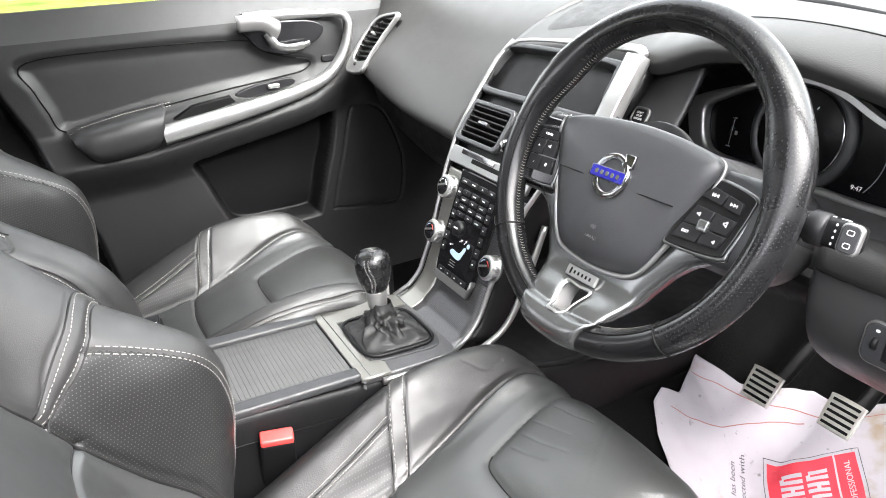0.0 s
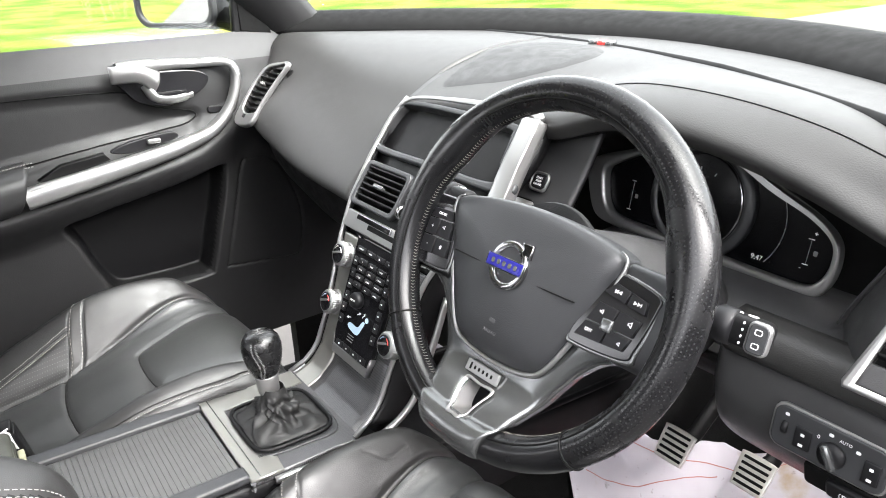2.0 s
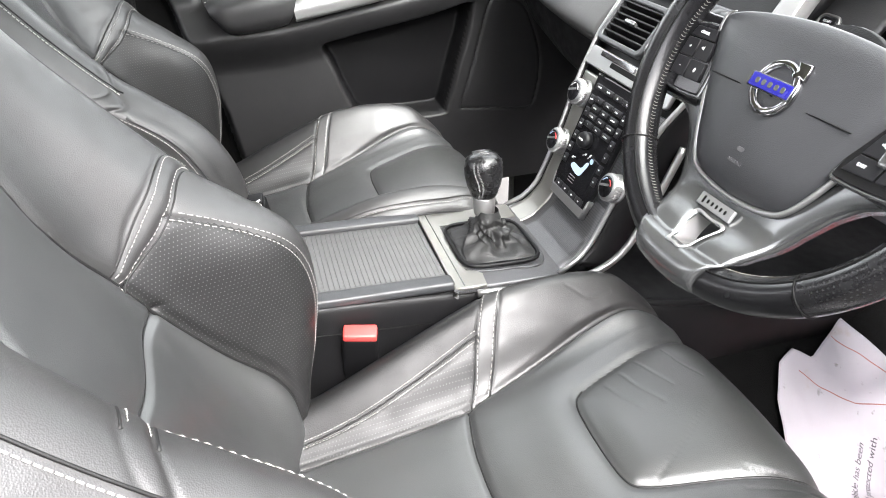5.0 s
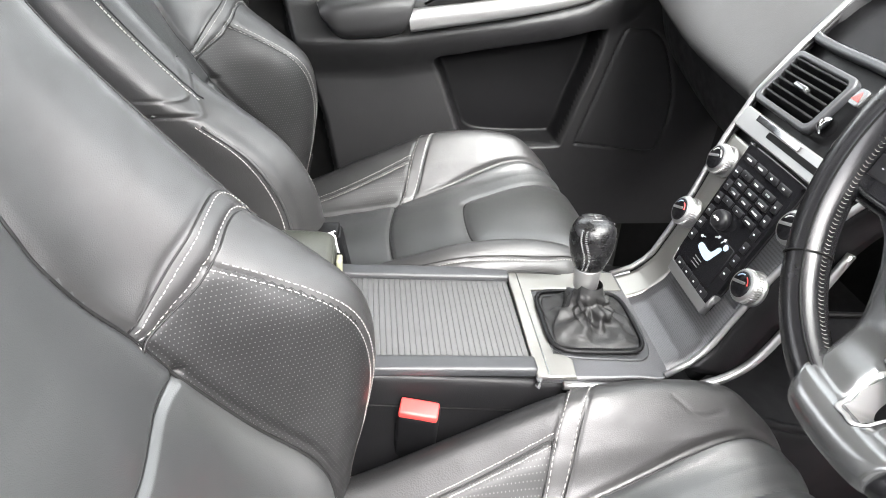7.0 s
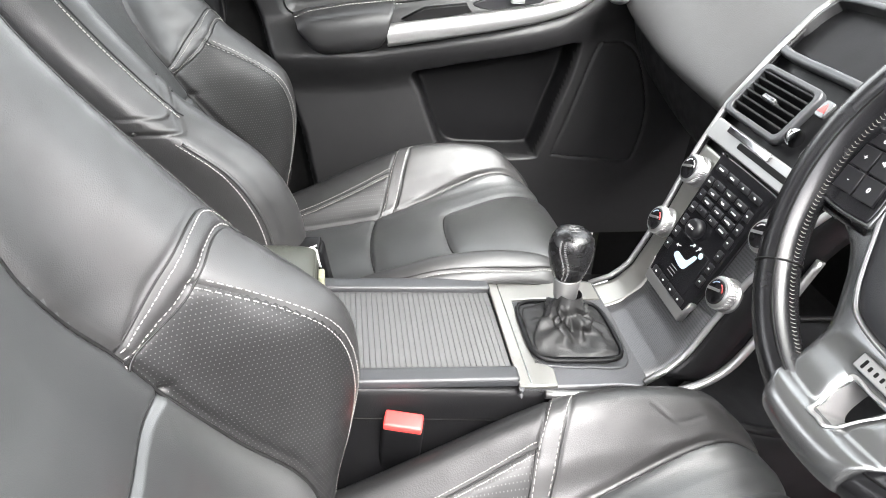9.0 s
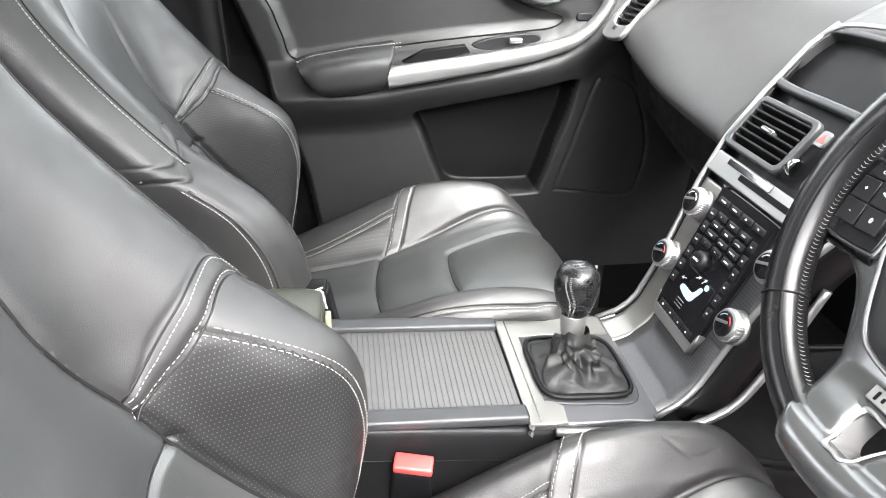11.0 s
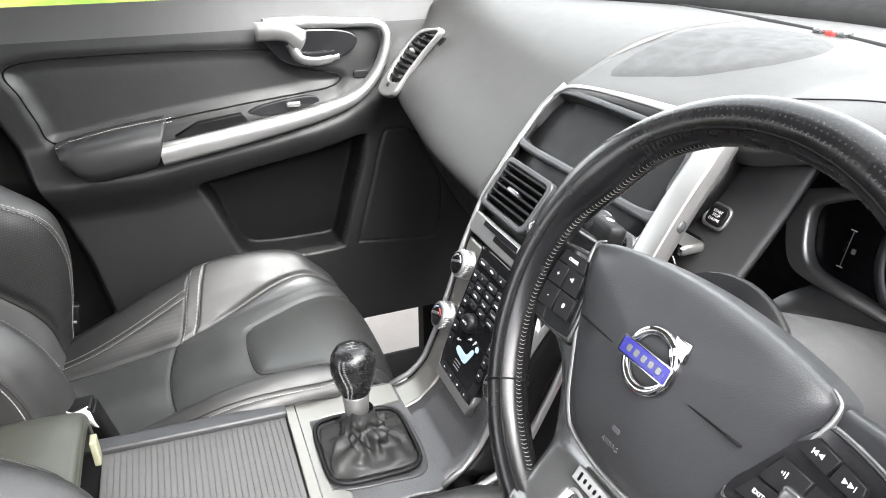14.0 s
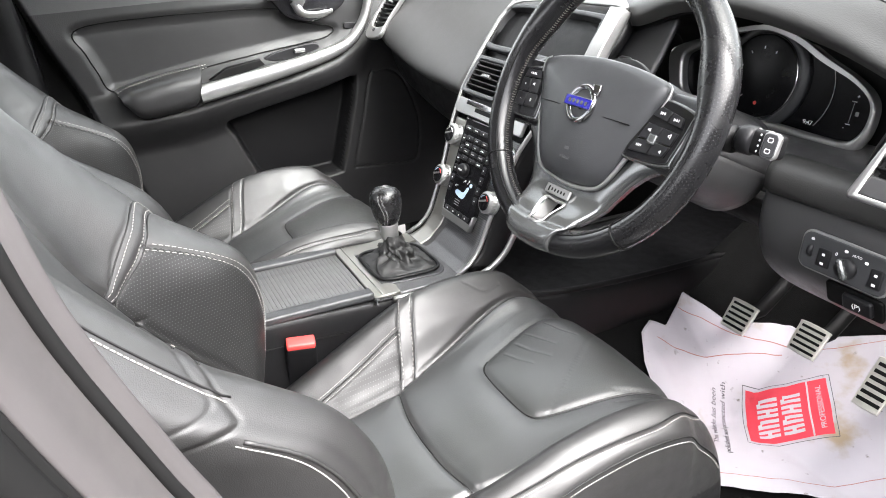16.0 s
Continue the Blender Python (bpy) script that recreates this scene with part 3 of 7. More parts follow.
# ---- seats ----
def seat(name, label, m, back=0.0, creases=()):
    """A bolstered leather seat. back moves the backrest forwards; creases are worn lines across the cushion."""
    root = thing(name, label, "car seat", m, "front seats")
    # cushion: along the seat, the heights of bolster ridge, valley and centre, and the share of the width
    rows = [(-0.42, 0.318, 0.292, 0.292, 0.82), (-0.33, 0.340, 0.300, 0.300, 0.87), (-0.22, 0.382, 0.316, 0.317, 0.93), (-0.12, 0.420, 0.335, 0.340, 0.985), (-0.06, 0.438, 0.350, 0.356, 1.0), (0.02, 0.444, 0.366, 0.372, 1.0),
            (0.09, 0.434, 0.376, 0.384, 1.0), (0.145, 0.408, 0.370, 0.381, 0.985), (0.185, 0.362, 0.346, 0.358, 0.975), (0.208, 0.295, 0.292, 0.306, 0.95), (0.205, 0.215, 0.215, 0.22, 0.91)]
    G = []
    half = []
    for k in range(9):
        line = []
        for y, rz, vz, cz, w in rows:
            a = (0.226, 0.243, 0.246, 0.234, 0.208, 0.174, 0.140, 0.075, 0.0)[k] * w
            z = (0.15, 0.15 + 0.45 * (rz - 0.15), rz - 0.045, rz - 0.013, rz, rz - 0.45 * (rz - vz), vz + 0.006, cz - 0.003, cz)[k]
            line.append((-a, y - (0.030 * (a / 0.25) ** 3 if y > 0.1 else 0), z))
        half.append(line)
    G = half + [[(-x, y, z) for x, y, z in line] for line in half[-2::-1]]
    pad = Padding(G, 320, 330, (0, 1))
    top = lambda V: V[..., 2] > 0.265
    inner_y, inner_a = [-0.42, -0.26, -0.15, -0.13, -0.06, 0.03, 0.12, 0.22], [0.112, 0.119, 0.122, 0.128, 0.142, 0.160, 0.176, 0.186]
    edge_y, edge_a = [-0.40, -0.30, -0.22, -0.115], [0.136, 0.146, 0.160, 0.182]
    band_a, band_y = [0.10, 0.122, 0.15, 0.182, 0.212, 0.25], [-0.150, -0.142, -0.128, -0.116, -0.100, -0.082]
    bol = {}
    for s in (-1, 1):
        bol[s] = smooth_line([(s * a, y) for a, y in zip(inner_a, inner_y)], 40)
        bol[s, "edge"] = smooth_line([(s * a, y) for a, y in zip(edge_a, edge_y)])
        bol[s, 0] = smooth_line([(s * a, y) for a, y in zip(band_a[1:], band_y[1:])])
        bol[s, 1] = smooth_line([(s * 0.133, -0.112), (s * 0.158, -0.098), (s * 0.19, -0.084), (s * 0.218, -0.068), (s * 0.25, -0.046)])
        pad.seam(bol[s], 0.006, 0.0042, top)
    # the cross band shows on one side, two long stitched seams on the other
    bol[1, "front"] = smooth_line([(0.170, 0.195), (0.212, 0.150), (0.231, 0.080), (0.235, 0.030), (0.231, -0.080), (0.222, -0.150), (0.205, -0.25)])
    banded = [(-1, 0), (-1, 1), (-1, "edge"), (1, "front")]
    for key in banded:
        pad.seam(bol[key], 0.0017, 0.0024, top, False)
    cross = smooth_line([(-0.120, -0.147), (-0.06, -0.158), (0, -0.162), (0.06, -0.158), (0.120, -0.147)])
    pad.seam(cross, 0.005, 0.004)
    ins = smooth_line([(-0.079, -0.006), (-0.062, -0.022), (0, -0.027), (0.062, -0.022), (0.079, -0.006), (0.096, 0.045), (0.114, 0.11), (0.130, 0.178), (0.128, 0.21), (0, 0.216), (-0.128, 0.21), (-0.130, 0.178), (-0.114, 0.11), (-0.096, 0.045)], 120, True)
    pad.seam(ins, 0.0034, 0.0055)
    pad.puff(0.005, 0.022)
    for line in creases:
        pad.seam(smooth_line(line, 14), 0.0011, 0.0016, top, False)
    inside_z = lambda z: z > 0.24

    def pick(C):
        a, y, z = np.abs(C[..., 0]), C[..., 1], C[..., 2]
        inner = np.interp(y, inner_y, inner_a)
        r = np.full(a.shape, "side_panel", dtype=object)
        r[(a < inner) & (z > 0.2)] = "thigh_panel"
        r[(a < inner) & (y < -0.162 + 1.04 * a * a) & (z > 0.2)] = "cushion_centre"
        r[inside(C[..., :2], ins) & inside_z(z)] = "cushion_insert"
        out = (a >= inner) & (z > 0.29)
        by = np.interp(a, band_a, band_y)
        r[out & ((y > by) | (C[..., 0] > 0))] = "front_bolster"
        r[out & (C[..., 0] < 0) & (y <= by) & (a < np.interp(y, edge_y, edge_a))] = "perforated_bolster"
        return r

    pad.panels(pick, {"side_panel": (LEATHER_SIDE, "", "pair"), "thigh_panel": (LEATHER_FLAT, ""), "cushion_centre": (LEATHER_FLAT, ""), "cushion_insert": (LEATHER_WORN, "smooth creased leather insert"), "front_bolster": (LEATHER, "creased leather bolster", "pair"), "perforated_bolster": (LEATHER_PERF, "perforated leather panel")}, root)
    runs = []
    for key, offs in zip(banded, ((-0.0032,), (0.0032,), (-0.0033, 0.0033), (0.0035,))):
        for o in offs:
            runs += stitch_run(pad, bol[key], offset=o, mask=top)
    for i, r in ((272, 0.0), (275, 0.0005)):
        line = pad.S[i] + normals_of(pad.S)[i] * 0.0005
        line = line[(line[:, 1] > -0.20) & (line[:, 1] < 0.17)]
        if not r:
            part("seam", tube([tuple(p) for p in line[::4]], 0.0012, 6), SEAM, root)
            continue
        far = np.concatenate([[0], np.cumsum(np.linalg.norm(np.diff(line, axis=0), axis=1))])
        for d in np.arange(0, far[-1] - 0.006, 0.0050):
            runs.append(tube([tuple(np.interp(e, far, line[:, q]) for q in range(3)) for e in (d, d + 0.0036)], r, 5))
    vs, fs = joined(runs)
    tagged(part("stitching", (vs, fs), THREAD, root, "pale contrast stitching", smooth=False), kind="stuff")
    seam_line(pad, [bol[-1], bol[1]] + [bol[key] for key in banded], 0.0012, root, top)
    seam_line(pad, [cross, ins], 0.0014, root)
    # backrest: height, centre and bolster edge, share of the width
    rows = [(0.27, -0.375, -0.352, 0.90), (0.36, -0.405, -0.345, 0.95), (0.44, -0.442, -0.328, 0.97), (0.52, -0.476, -0.318, 0.97), (0.59, -0.505, -0.332, 0.975), (0.64, -0.524, -0.386, 0.98), (0.68, -0.539, -0.435, 0.985), (0.76, -0.565, -0.503, 0.98), (0.85, -0.59, -0.566, 0.94), (0.93, -0.612, -0.598, 0.86), (0.985, -0.64, -0.635, 0.72), (1.0, -0.69, -0.69, 0.62), (0.96, -0.74, -0.74, 0.6)]
    prof = [(0.20, "back"), (0.248, "side"), (0.258, "lip"), (0.240, "edge"), (0.207, 1.0), (0.165, 0.80), (0.126, 0.24), (0.085, 0.07), (0.0, 0.08)]
    G = []
    for a, kind in prof + [(-a, k) for a, k in prof[-2::-1]]:
        line = []
        for z, yc, ye, w in rows:
            ye += back
            yc += back
            y = {"back": yc - 0.13, "side": (ye + yc) / 2 - 0.06, "lip": ye - 0.050, "edge": ye - 0.020}.get(kind)
            if y is None:
                y = yc + (ye - yc) * kind
            if kind in ("lip", "edge", 1.0, 0.80) and a > 0:
                y += float(np.interp(z, [0.27, 0.36, 0.44, 0.52, 0.60], [0.030, 0.042, 0.042, 0.024, 0.0]))
            line.append((a * w, y, z))
        G.append(line)
    pad = Padding(G, 330, 360, (0, 2))
    front = lambda V: V[..., 1] > np.interp(V[..., 2], [0.3, 0.5, 0.7, 1.0], [-0.47, -0.55, -0.62, -0.70]) + back
    in_z, in_a = [0.27, 0.36, 0.43, 0.50, 0.58, 0.628, 0.66, 0.714, 0.785, 0.86, 0.98], [0.168, 0.158, 0.145, 0.126, 0.108, 0.099, 0.088, 0.074, 0.072, 0.066, 0.055]
    lo_a, lo_z = [0.097, 0.125, 0.153, 0.175, 0.20, 0.222, 0.240, 0.252, 0.262], [0.612, 0.632, 0.664, 0.681, 0.685, 0.670, 0.649, 0.650, 0.657]
    ed_z, ed_a = [0.30, 0.38, 0.46, 0.53, 0.58, 0.625, 0.66], [0.194, 0.196, 0.194, 0.188, 0.180, 0.166, 0.150]
    seams = {}
    for s in (-1, 1):
        seams[s, "in"] = smooth_line([(s * a, z) for a, z in zip(in_a, in_z)], 40)
        seams[s, 0] = smooth_line([(s * a, z) for a, z in zip(lo_a, lo_z)])
        seams[s, 1] = smooth_line([(s * 0.100, 0.629), (s * 0.121, 0.650), (s * 0.146, 0.682), (s * 0.170, 0.700), (s * 0.198, 0.706), (s * 0.218, 0.694), (s * 0.232, 0.672), (s * 0.246, 0.668), (s * 0.262, 0.674)])
        seams[s, "edge"] = smooth_line([(s * a, z) for a, z in zip(ed_a, ed_z)])
        above = np.interp(np.abs(pad.S[..., 0]), lo_a, lo_z) < pad.S[..., 2]
        step = np.clip(dist_to(pad.flat(), seams[s, 0]) / 0.006, 0, 1)
        keep = above & (pad.S[..., 0] * s > np.interp(pad.S[..., 2], in_z, in_a)) & front(pad.S)
        pad.S = pad.S + pad.N * (0.0020 * np.where(keep, step * step * (3 - 2 * step), 0) * np.clip((0.80 - pad.S[..., 2]) / 0.08, 0, 1))[..., None]
        pad.seam(seams[s, "in"], 0.006, 0.0045, front)
        pad.seam(seams[s, 0], 0.0011, 0.0020, front, False)
        pad.seam(seams[s, 1], 0.0011, 0.0020, front, False)
        pad.seam(seams[s, "edge"], 0.0020, 0.0028, front, False)
    low = smooth_line([(-0.110, 0.580), (-0.056, 0.572), (0, 0.568), (0.056, 0.572), (0.110, 0.580)])
    pad.seam(low, 0.005, 0.0045, front)
    pad.puff(0.0030, 0.025)

    def pick(C):
        a, z = np.abs(C[..., 0]), C[..., 2]
        f = front(C)
        inner = np.interp(z, in_z, in_a)
        bandz = np.interp(a, lo_a, lo_z)
        r = np.full(a.shape, "back_side", dtype=object)
        r[f & (a < inner)] = "back_centre"
        r[f & (a < inner) & (z < 0.568 + a * a)] = "lumbar_panel"
        b = f & (a >= inner) & (a < 0.244)
        r[b & (z > bandz)] = "shoulder_bolster"
        r[b & (z <= bandz)] = "bolster_lip"
        r[b & (z <= bandz) & (a < np.interp(z, ed_z, ed_a))] = "perforated_side"
        return r

    pad.panels(pick, {"back_side": (LEATHER, "", "pair"), "back_centre": (LEATHER_FLAT, ""), "lumbar_panel": (LEATHER_FLAT, ""), "shoulder_bolster": (LEATHER, "creased leather bolster", "pair"), "bolster_lip": (LEATHER, "", "pair"), "perforated_side": (LEATHER_PERF_BACK, "perforated leather panel", "pair")}, root)
    runs = []
    for s in (-1, 1):
        for key, offs in ((0, (0.0032 * s,)), (1, (-0.0032 * s,)), ("edge", (-0.0033, 0.0033))):
            for o in offs:
                runs += stitch_run(pad, [q for q in seams[s, key] if s * q[0] < (0.19 if s > 0 else 0.236)], offset=o, mask=front)
    # bold threads along the outer edge of both bolsters, above and below the band, each over a dark welt
    for share, z0, z1, r, sides, hide in ((3.35, 0.664, 0.93, 0.00075, (1, -1), SEAM), (2.1, 0.34, 0.642, 0.00070, (1,), LEATHER), (2.7, 0.34, 0.655, 0.00045, (-1,), SEAM)):
        for side in sides:
            i = int((share if side > 0 else 16 - share) / 16 * 329)
            line = pad.S[i] + normals_of(pad.S)[i] * 0.0006
            line = line[(line[:, 2] > z0) & (line[:, 2] < z1) & (np.arange(len(line)) < 300)]
            far = np.concatenate([[0], np.cumsum(np.linalg.norm(np.diff(line, axis=0), axis=1))])
            for d in np.arange(0, far[-1] - 0.006, 0.0056):
                ends = [tuple(np.interp(e, far, line[:, q]) for q in range(3)) for e in (d, d + 0.0041)]
                runs.append(tube(ends, r, 5))
            beside = pad.S[i + 3 * side] + normals_of(pad.S)[i] * 0.0004
            beside = beside[(beside[:, 2] > z0) & (beside[:, 2] < z1) & (np.arange(len(beside)) < 300)]
            part("welt", tube([tuple(p) for p in beside[::4]], 0.0022 if hide is LEATHER else 0.0012, 8), hide, root)
    vs, fs = joined(runs)
    tagged(part("stitching", (vs, fs), THREAD, root, "pale contrast stitching", smooth=False), kind="stuff")
    seam_line(pad, [seams[-1, "in"], seams[1, "in"]], 0.0020, root, front)
    seam_line(pad, [low, seams[-1, 1], seams[-1, 0]] + [[q for q in seams[1, k] if q[0] < 0.20] for k in (0, 1)], 0.0013, root, front)
    lip = np.array([p for p, _ in pad.on([q for q in seams[1, 0] if q[0] > 0.222], front, 0.001)])
    part("piping", tube([tuple(p) for p in (lip[:-2] + lip[1:-1] + lip[2:]) / 3], 0.0022, 8), LEATHER, root, "raised leather piping")
    # headrest, base and rails
    hg = [[(x, -0.66 + back - 0.06 * (1 - 0.2 * abs(x)) * math.cos(t) - 0.02 * math.sin(t), 1.10 + 0.10 * math.sin(t)) for t in np.linspace(0, 2 * math.pi, 13)] for x in (-0.13, -0.12, -0.06, 0.06, 0.12, 0.13)]
    shell("headrest", hg, 20, 40, LEATHER, root, 0.0)
    for x in (-0.06, 0.06):
        part("headrest_post", tube([(x, -0.69 + back, 0.94), (x, -0.68 + back, 1.06)], 0.007), CHROME, root)
    part("seat_base", box_bm(0.42, 0.46, 0.14, 0.02, 2, Matrix.Translation((0, -0.08, 0.11))), HARD, root)
    for x in (-0.19, 0.19):
        part("seat_rail", box_bm(0.04, 0.62, 0.05, 0.005, 1, Matrix.Translation((x, -0.1, 0.0))), HARD, root)
    return root


passenger_seat = seat("car_seat", "black leather front passenger seat with pale stitching and perforated bolsters", pose(-0.350, 0, 0), 0.022)
driver_seat = seat("car_seat", "worn black leather driver seat with creased cushion and pale stitching", pose(0.367, 0.122, -0.019), 0.0, (
    [(-0.03, 0.165), (0.03, 0.085), (0.062, 0.035), (0.082, 0.0)], [(-0.092, 0.075), (-0.066, 0.082), (-0.035, 0.094)], [(-0.080, 0.048), (-0.05, 0.054), (-0.012, 0.070)], [(-0.070, 0.022), (-0.045, 0.028), (-0.018, 0.040)],
    [(0.10, 0.10), (0.125, 0.150), (0.150, 0.190)], [(0.125, 0.085), (0.150, 0.140), (0.172, 0.175)], [(0.145, 0.07), (0.165, 0.12), (0.185, 0.155)], [(-0.20, 0.02), (-0.185, 0.05), (-0.190, 0.085)], [(-0.10, 0.12), (-0.07, 0.125), (-0.04, 0.14)]))


# ---- passenger door ----
def passenger_door():
    root = thing("door_1", "closed front passenger door with black leather insert and silver trim", "car door", None, kind="structure")
    nu, nv = 330, 260
    y, z = np.meshgrid(np.linspace(-0.48, 0.62, nu), np.linspace(0.12, 0.905, nv), indexing="ij")
    P = np.stack([y, z], -1)

    def soft(d, w):
        t = np.clip(d / w * 0.5 + 0.5, 0, 1)
        return t * t * (3 - 2 * t)

    def signed(poly):
        return np.where(inside(P, poly), 1, -1) * dist_to(P, list(poly) + [poly[0]])

    x = np.full(y.shape, -0.745)
    x = x - 0.03 * soft(z - 0.86, 0.09)
    # the swollen band that carries the armrest, falling to the rear
    mid = np.interp(y, [-0.44, -0.15, 0.1, 0.25, 0.33, 0.40, 0.62], [0.585, 0.590, 0.628, 0.655, 0.69, 0.75, 0.80])
    up, dn = soft(z - mid + 0.05, 0.05), soft(mid + 0.03 - z, 0.04)
    x = x + 0.055 * up * dn * np.interp(y, [-0.44, -0.3, 0.2, 0.33, 0.42], [0.6, 1.0, 1.0, 0.5, 0.2])
    # leather insert above the armrest, dished
    insert = smooth_line([(-0.345, 0.808), (-0.338, 0.75), (-0.322, 0.70), (-0.300, 0.655), (-0.19, 0.668), (-0.08, 0.684), (0.05, 0.699), (0.16, 0.709), (0.245, 0.720), (0.263, 0.742), (0.20, 0.758), (0.155, 0.774), (0.13, 0.792), (0.10, 0.806), (-0.12, 0.813)], 120, True)[:-1]
    x = x - 0.016 * soft(signed(insert) - 0.004, 0.02)
    # map pocket and loudspeaker panel
    pocket = smooth_line([(-0.055, 0.538), (0.0, 0.552), (0.048, 0.562), (0.18, 0.583), (0.295, 0.605), (0.308, 0.592), (0.296, 0.527), (0.272, 0.45), (0.245, 0.355), (0.230, 0.340), (0.13, 0.338), (0.03, 0.350), (-0.008, 0.415), (-0.035, 0.49)], 120, True)[:-1]
    x = x - 0.075 * soft(signed(pocket) - 0.003, 0.010)
    speaker = smooth_line([(0.376, 0.610), (0.352, 0.600), (0.318, 0.48), (0.284, 0.358), (0.296, 0.344), (0.38, 0.334), (0.468, 0.326), (0.486, 0.36), (0.492, 0.46), (0.455, 0.57), (0.415, 0.608)], 90, True)[:-1]
    ds = signed(speaker)
    x = x - 0.004 * np.exp(-(ds / 0.003) ** 2)
    x = x - 0.02 * soft(0.30 - z, 0.12)
    # the shut face falls away behind the slanting rear edge
    rear = np.interp(z, [0.12, 0.40, 0.627, 0.767, 0.88], [-0.26, -0.30, -0.365, -0.418, -0.455])
    x = x - 0.07 * soft(rear - y, 0.016)
    V = np.stack([x, y, z], -1)
    C = (V[:-1, :-1] + V[1:, :-1] + V[1:, 1:] + V[:-1, 1:]) / 4
    PC = C[..., 1:]
    r = np.full(C.shape[:2], "lower_panel", dtype=object)
    # belt faces take the paler plastic, which stands in for window light on them
    r[PC[..., 1] > 0.845] = "belt_trim"
    r[(PC[..., 1] > np.interp(PC[..., 0], [-0.44, 0.1, 0.35, 0.62], [0.815, 0.80, 0.80, 0.80])) & (PC[..., 1] <= 0.845)] = "upper_strip"
    r[inside(PC, insert)] = "leather_insert"
    r[PC[..., 0] < np.interp(PC[..., 1], [0.12, 0.40, 0.627, 0.767, 0.88], [-0.26, -0.30, -0.365, -0.418, -0.455])] = "shut_face"
    # pocket faces take a darker plastic: the shade of the recess is in the colour
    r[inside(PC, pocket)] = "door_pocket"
    r[inside(PC, speaker)] = "speaker_panel"
    faces = np.array(grid_faces(nu, nv))
    VV, names = V.reshape(-1, 3), r.reshape(-1)
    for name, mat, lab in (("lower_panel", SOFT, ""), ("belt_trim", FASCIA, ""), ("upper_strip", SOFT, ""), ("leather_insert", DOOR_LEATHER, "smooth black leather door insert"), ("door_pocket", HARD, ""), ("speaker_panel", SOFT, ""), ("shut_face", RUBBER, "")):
        f = faces[names == name]
        if len(f):
            used, inv = np.unique(f, return_inverse=True)
            part(name, (VV[used].tolist(), inv.reshape(f.shape).tolist()), mat, root, lab)
    near = [VV[np.argmin(np.sum((VV[:, 1:] - np.array(q)) ** 2, axis=1))] + np.array((0.0012, 0, 0)) for q in insert]
    for _ in range(4):
        near = [(near[i - 1] + 2 * near[i] + near[(i + 1) % len(near)]) / 4 for i in range(len(near))]
    part("insert_seam", tube([tuple(q) for q in near], 0.0016, 6, True), DARK, root)
    part("door_core", box_bm(0.05, 1.06, 0.76, 0.01, 1, Matrix.Translation((-0.86, 0.09, 0.49))), PAINT, root)
    # armrest pad with a stitched upper edge
    rest = [[(-0.735, -0.300, 0.660), (-0.705, -0.298, 0.660), (-0.678, -0.292, 0.652), (-0.670, -0.288, 0.640), (-0.685, -0.284, 0.632), (-0.735, -0.282, 0.630)],
            [(-0.735, -0.27, 0.670), (-0.69, -0.268, 0.672), (-0.655, -0.262, 0.660), (-0.650, -0.256, 0.620), (-0.68, -0.250, 0.596), (-0.735, -0.248, 0.590)],
            [(-0.735, -0.19, 0.684), (-0.69, -0.19, 0.686), (-0.652, -0.19, 0.670), (-0.650, -0.185, 0.625), (-0.68, -0.182, 0.598), (-0.735, -0.18, 0.592)],
            [(-0.735, -0.10, 0.696), (-0.695, -0.098, 0.695), (-0.662, -0.106, 0.672), (-0.660, -0.118, 0.632), (-0.685, -0.130, 0.606), (-0.735, -0.135, 0.600)]]
    shell("armrest", rest, 40, 30, DOOR_LEATHER, root, 0.004, True, "padded leather armrest")
    # silver trim that runs along the armrest and up round the handle
    line = [(-0.664, -0.116, 0.634), (-0.668, 0.0, 0.650), (-0.680, 0.11, 0.664), (-0.692, 0.21, 0.680), (-0.700, 0.285, 0.703), (-0.705, 0.332, 0.745), (-0.708, 0.356, 0.795), (-0.712, 0.358, 0.830), (-0.722, 0.340, 0.846), (-0.735, 0.28, 0.849), (-0.742, 0.18, 0.853), (-0.742, 0.115, 0.850)]
    wide = [0.020, 0.019, 0.017, 0.015, 0.012, 0.010, 0.009, 0.009, 0.009, 0.009, 0.012, 0.014]
    pts, ws = cr(line, 90), cr(np.array(wide)[:, None], 90)[:, 0]
    vs = []
    for i, p in enumerate(pts):
        t = pts[min(i + 1, 89)] - pts[max(i - 1, 0)]
        t /= np.linalg.norm(t)
        nrm = np.array([1.0, 0, 0])
        s = np.cross(nrm, t)
        s /= np.linalg.norm(s)
        nrm = np.cross(t, s)
        for k, (u, h) in enumerate([(-1, -0.02), (-1, 0.001), (-0.6, 0.005), (0, 0.0065), (0.6, 0.005), (1, 0.001), (1, -0.02)]):
            vs.append(p + s * u * ws[i] + nrm * h)
    part("silver_trim", (vs, grid_faces(90, 7)), ALU_SATIN, root, "satin silver curved trim")
    # release handle in its dark cup
    cup = smooth_line([(0.100, 0.838), (0.14, 0.842), (0.26, 0.838), (0.302, 0.820), (0.285, 0.790), (0.215, 0.764), (0.15, 0.776), (0.118, 0.808)], 60, True)[:-1]
    me = plate_mesh(cup, 0.012, 0.004)
    part("handle_cup", me, GLOSS, root, local=frame_of((-0.748, 0, 0), (0, 1, 0), (0, 0, 1)))
    lever = [[(-0.728, 0.095, 0.83), (-0.722, 0.095, 0.847), (-0.728, 0.095, 0.856)], [(-0.718, 0.15, 0.828), (-0.71, 0.15, 0.845), (-0.716, 0.15, 0.855)], [(-0.722, 0.175, 0.80), (-0.714, 0.185, 0.82), (-0.72, 0.19, 0.840)]]
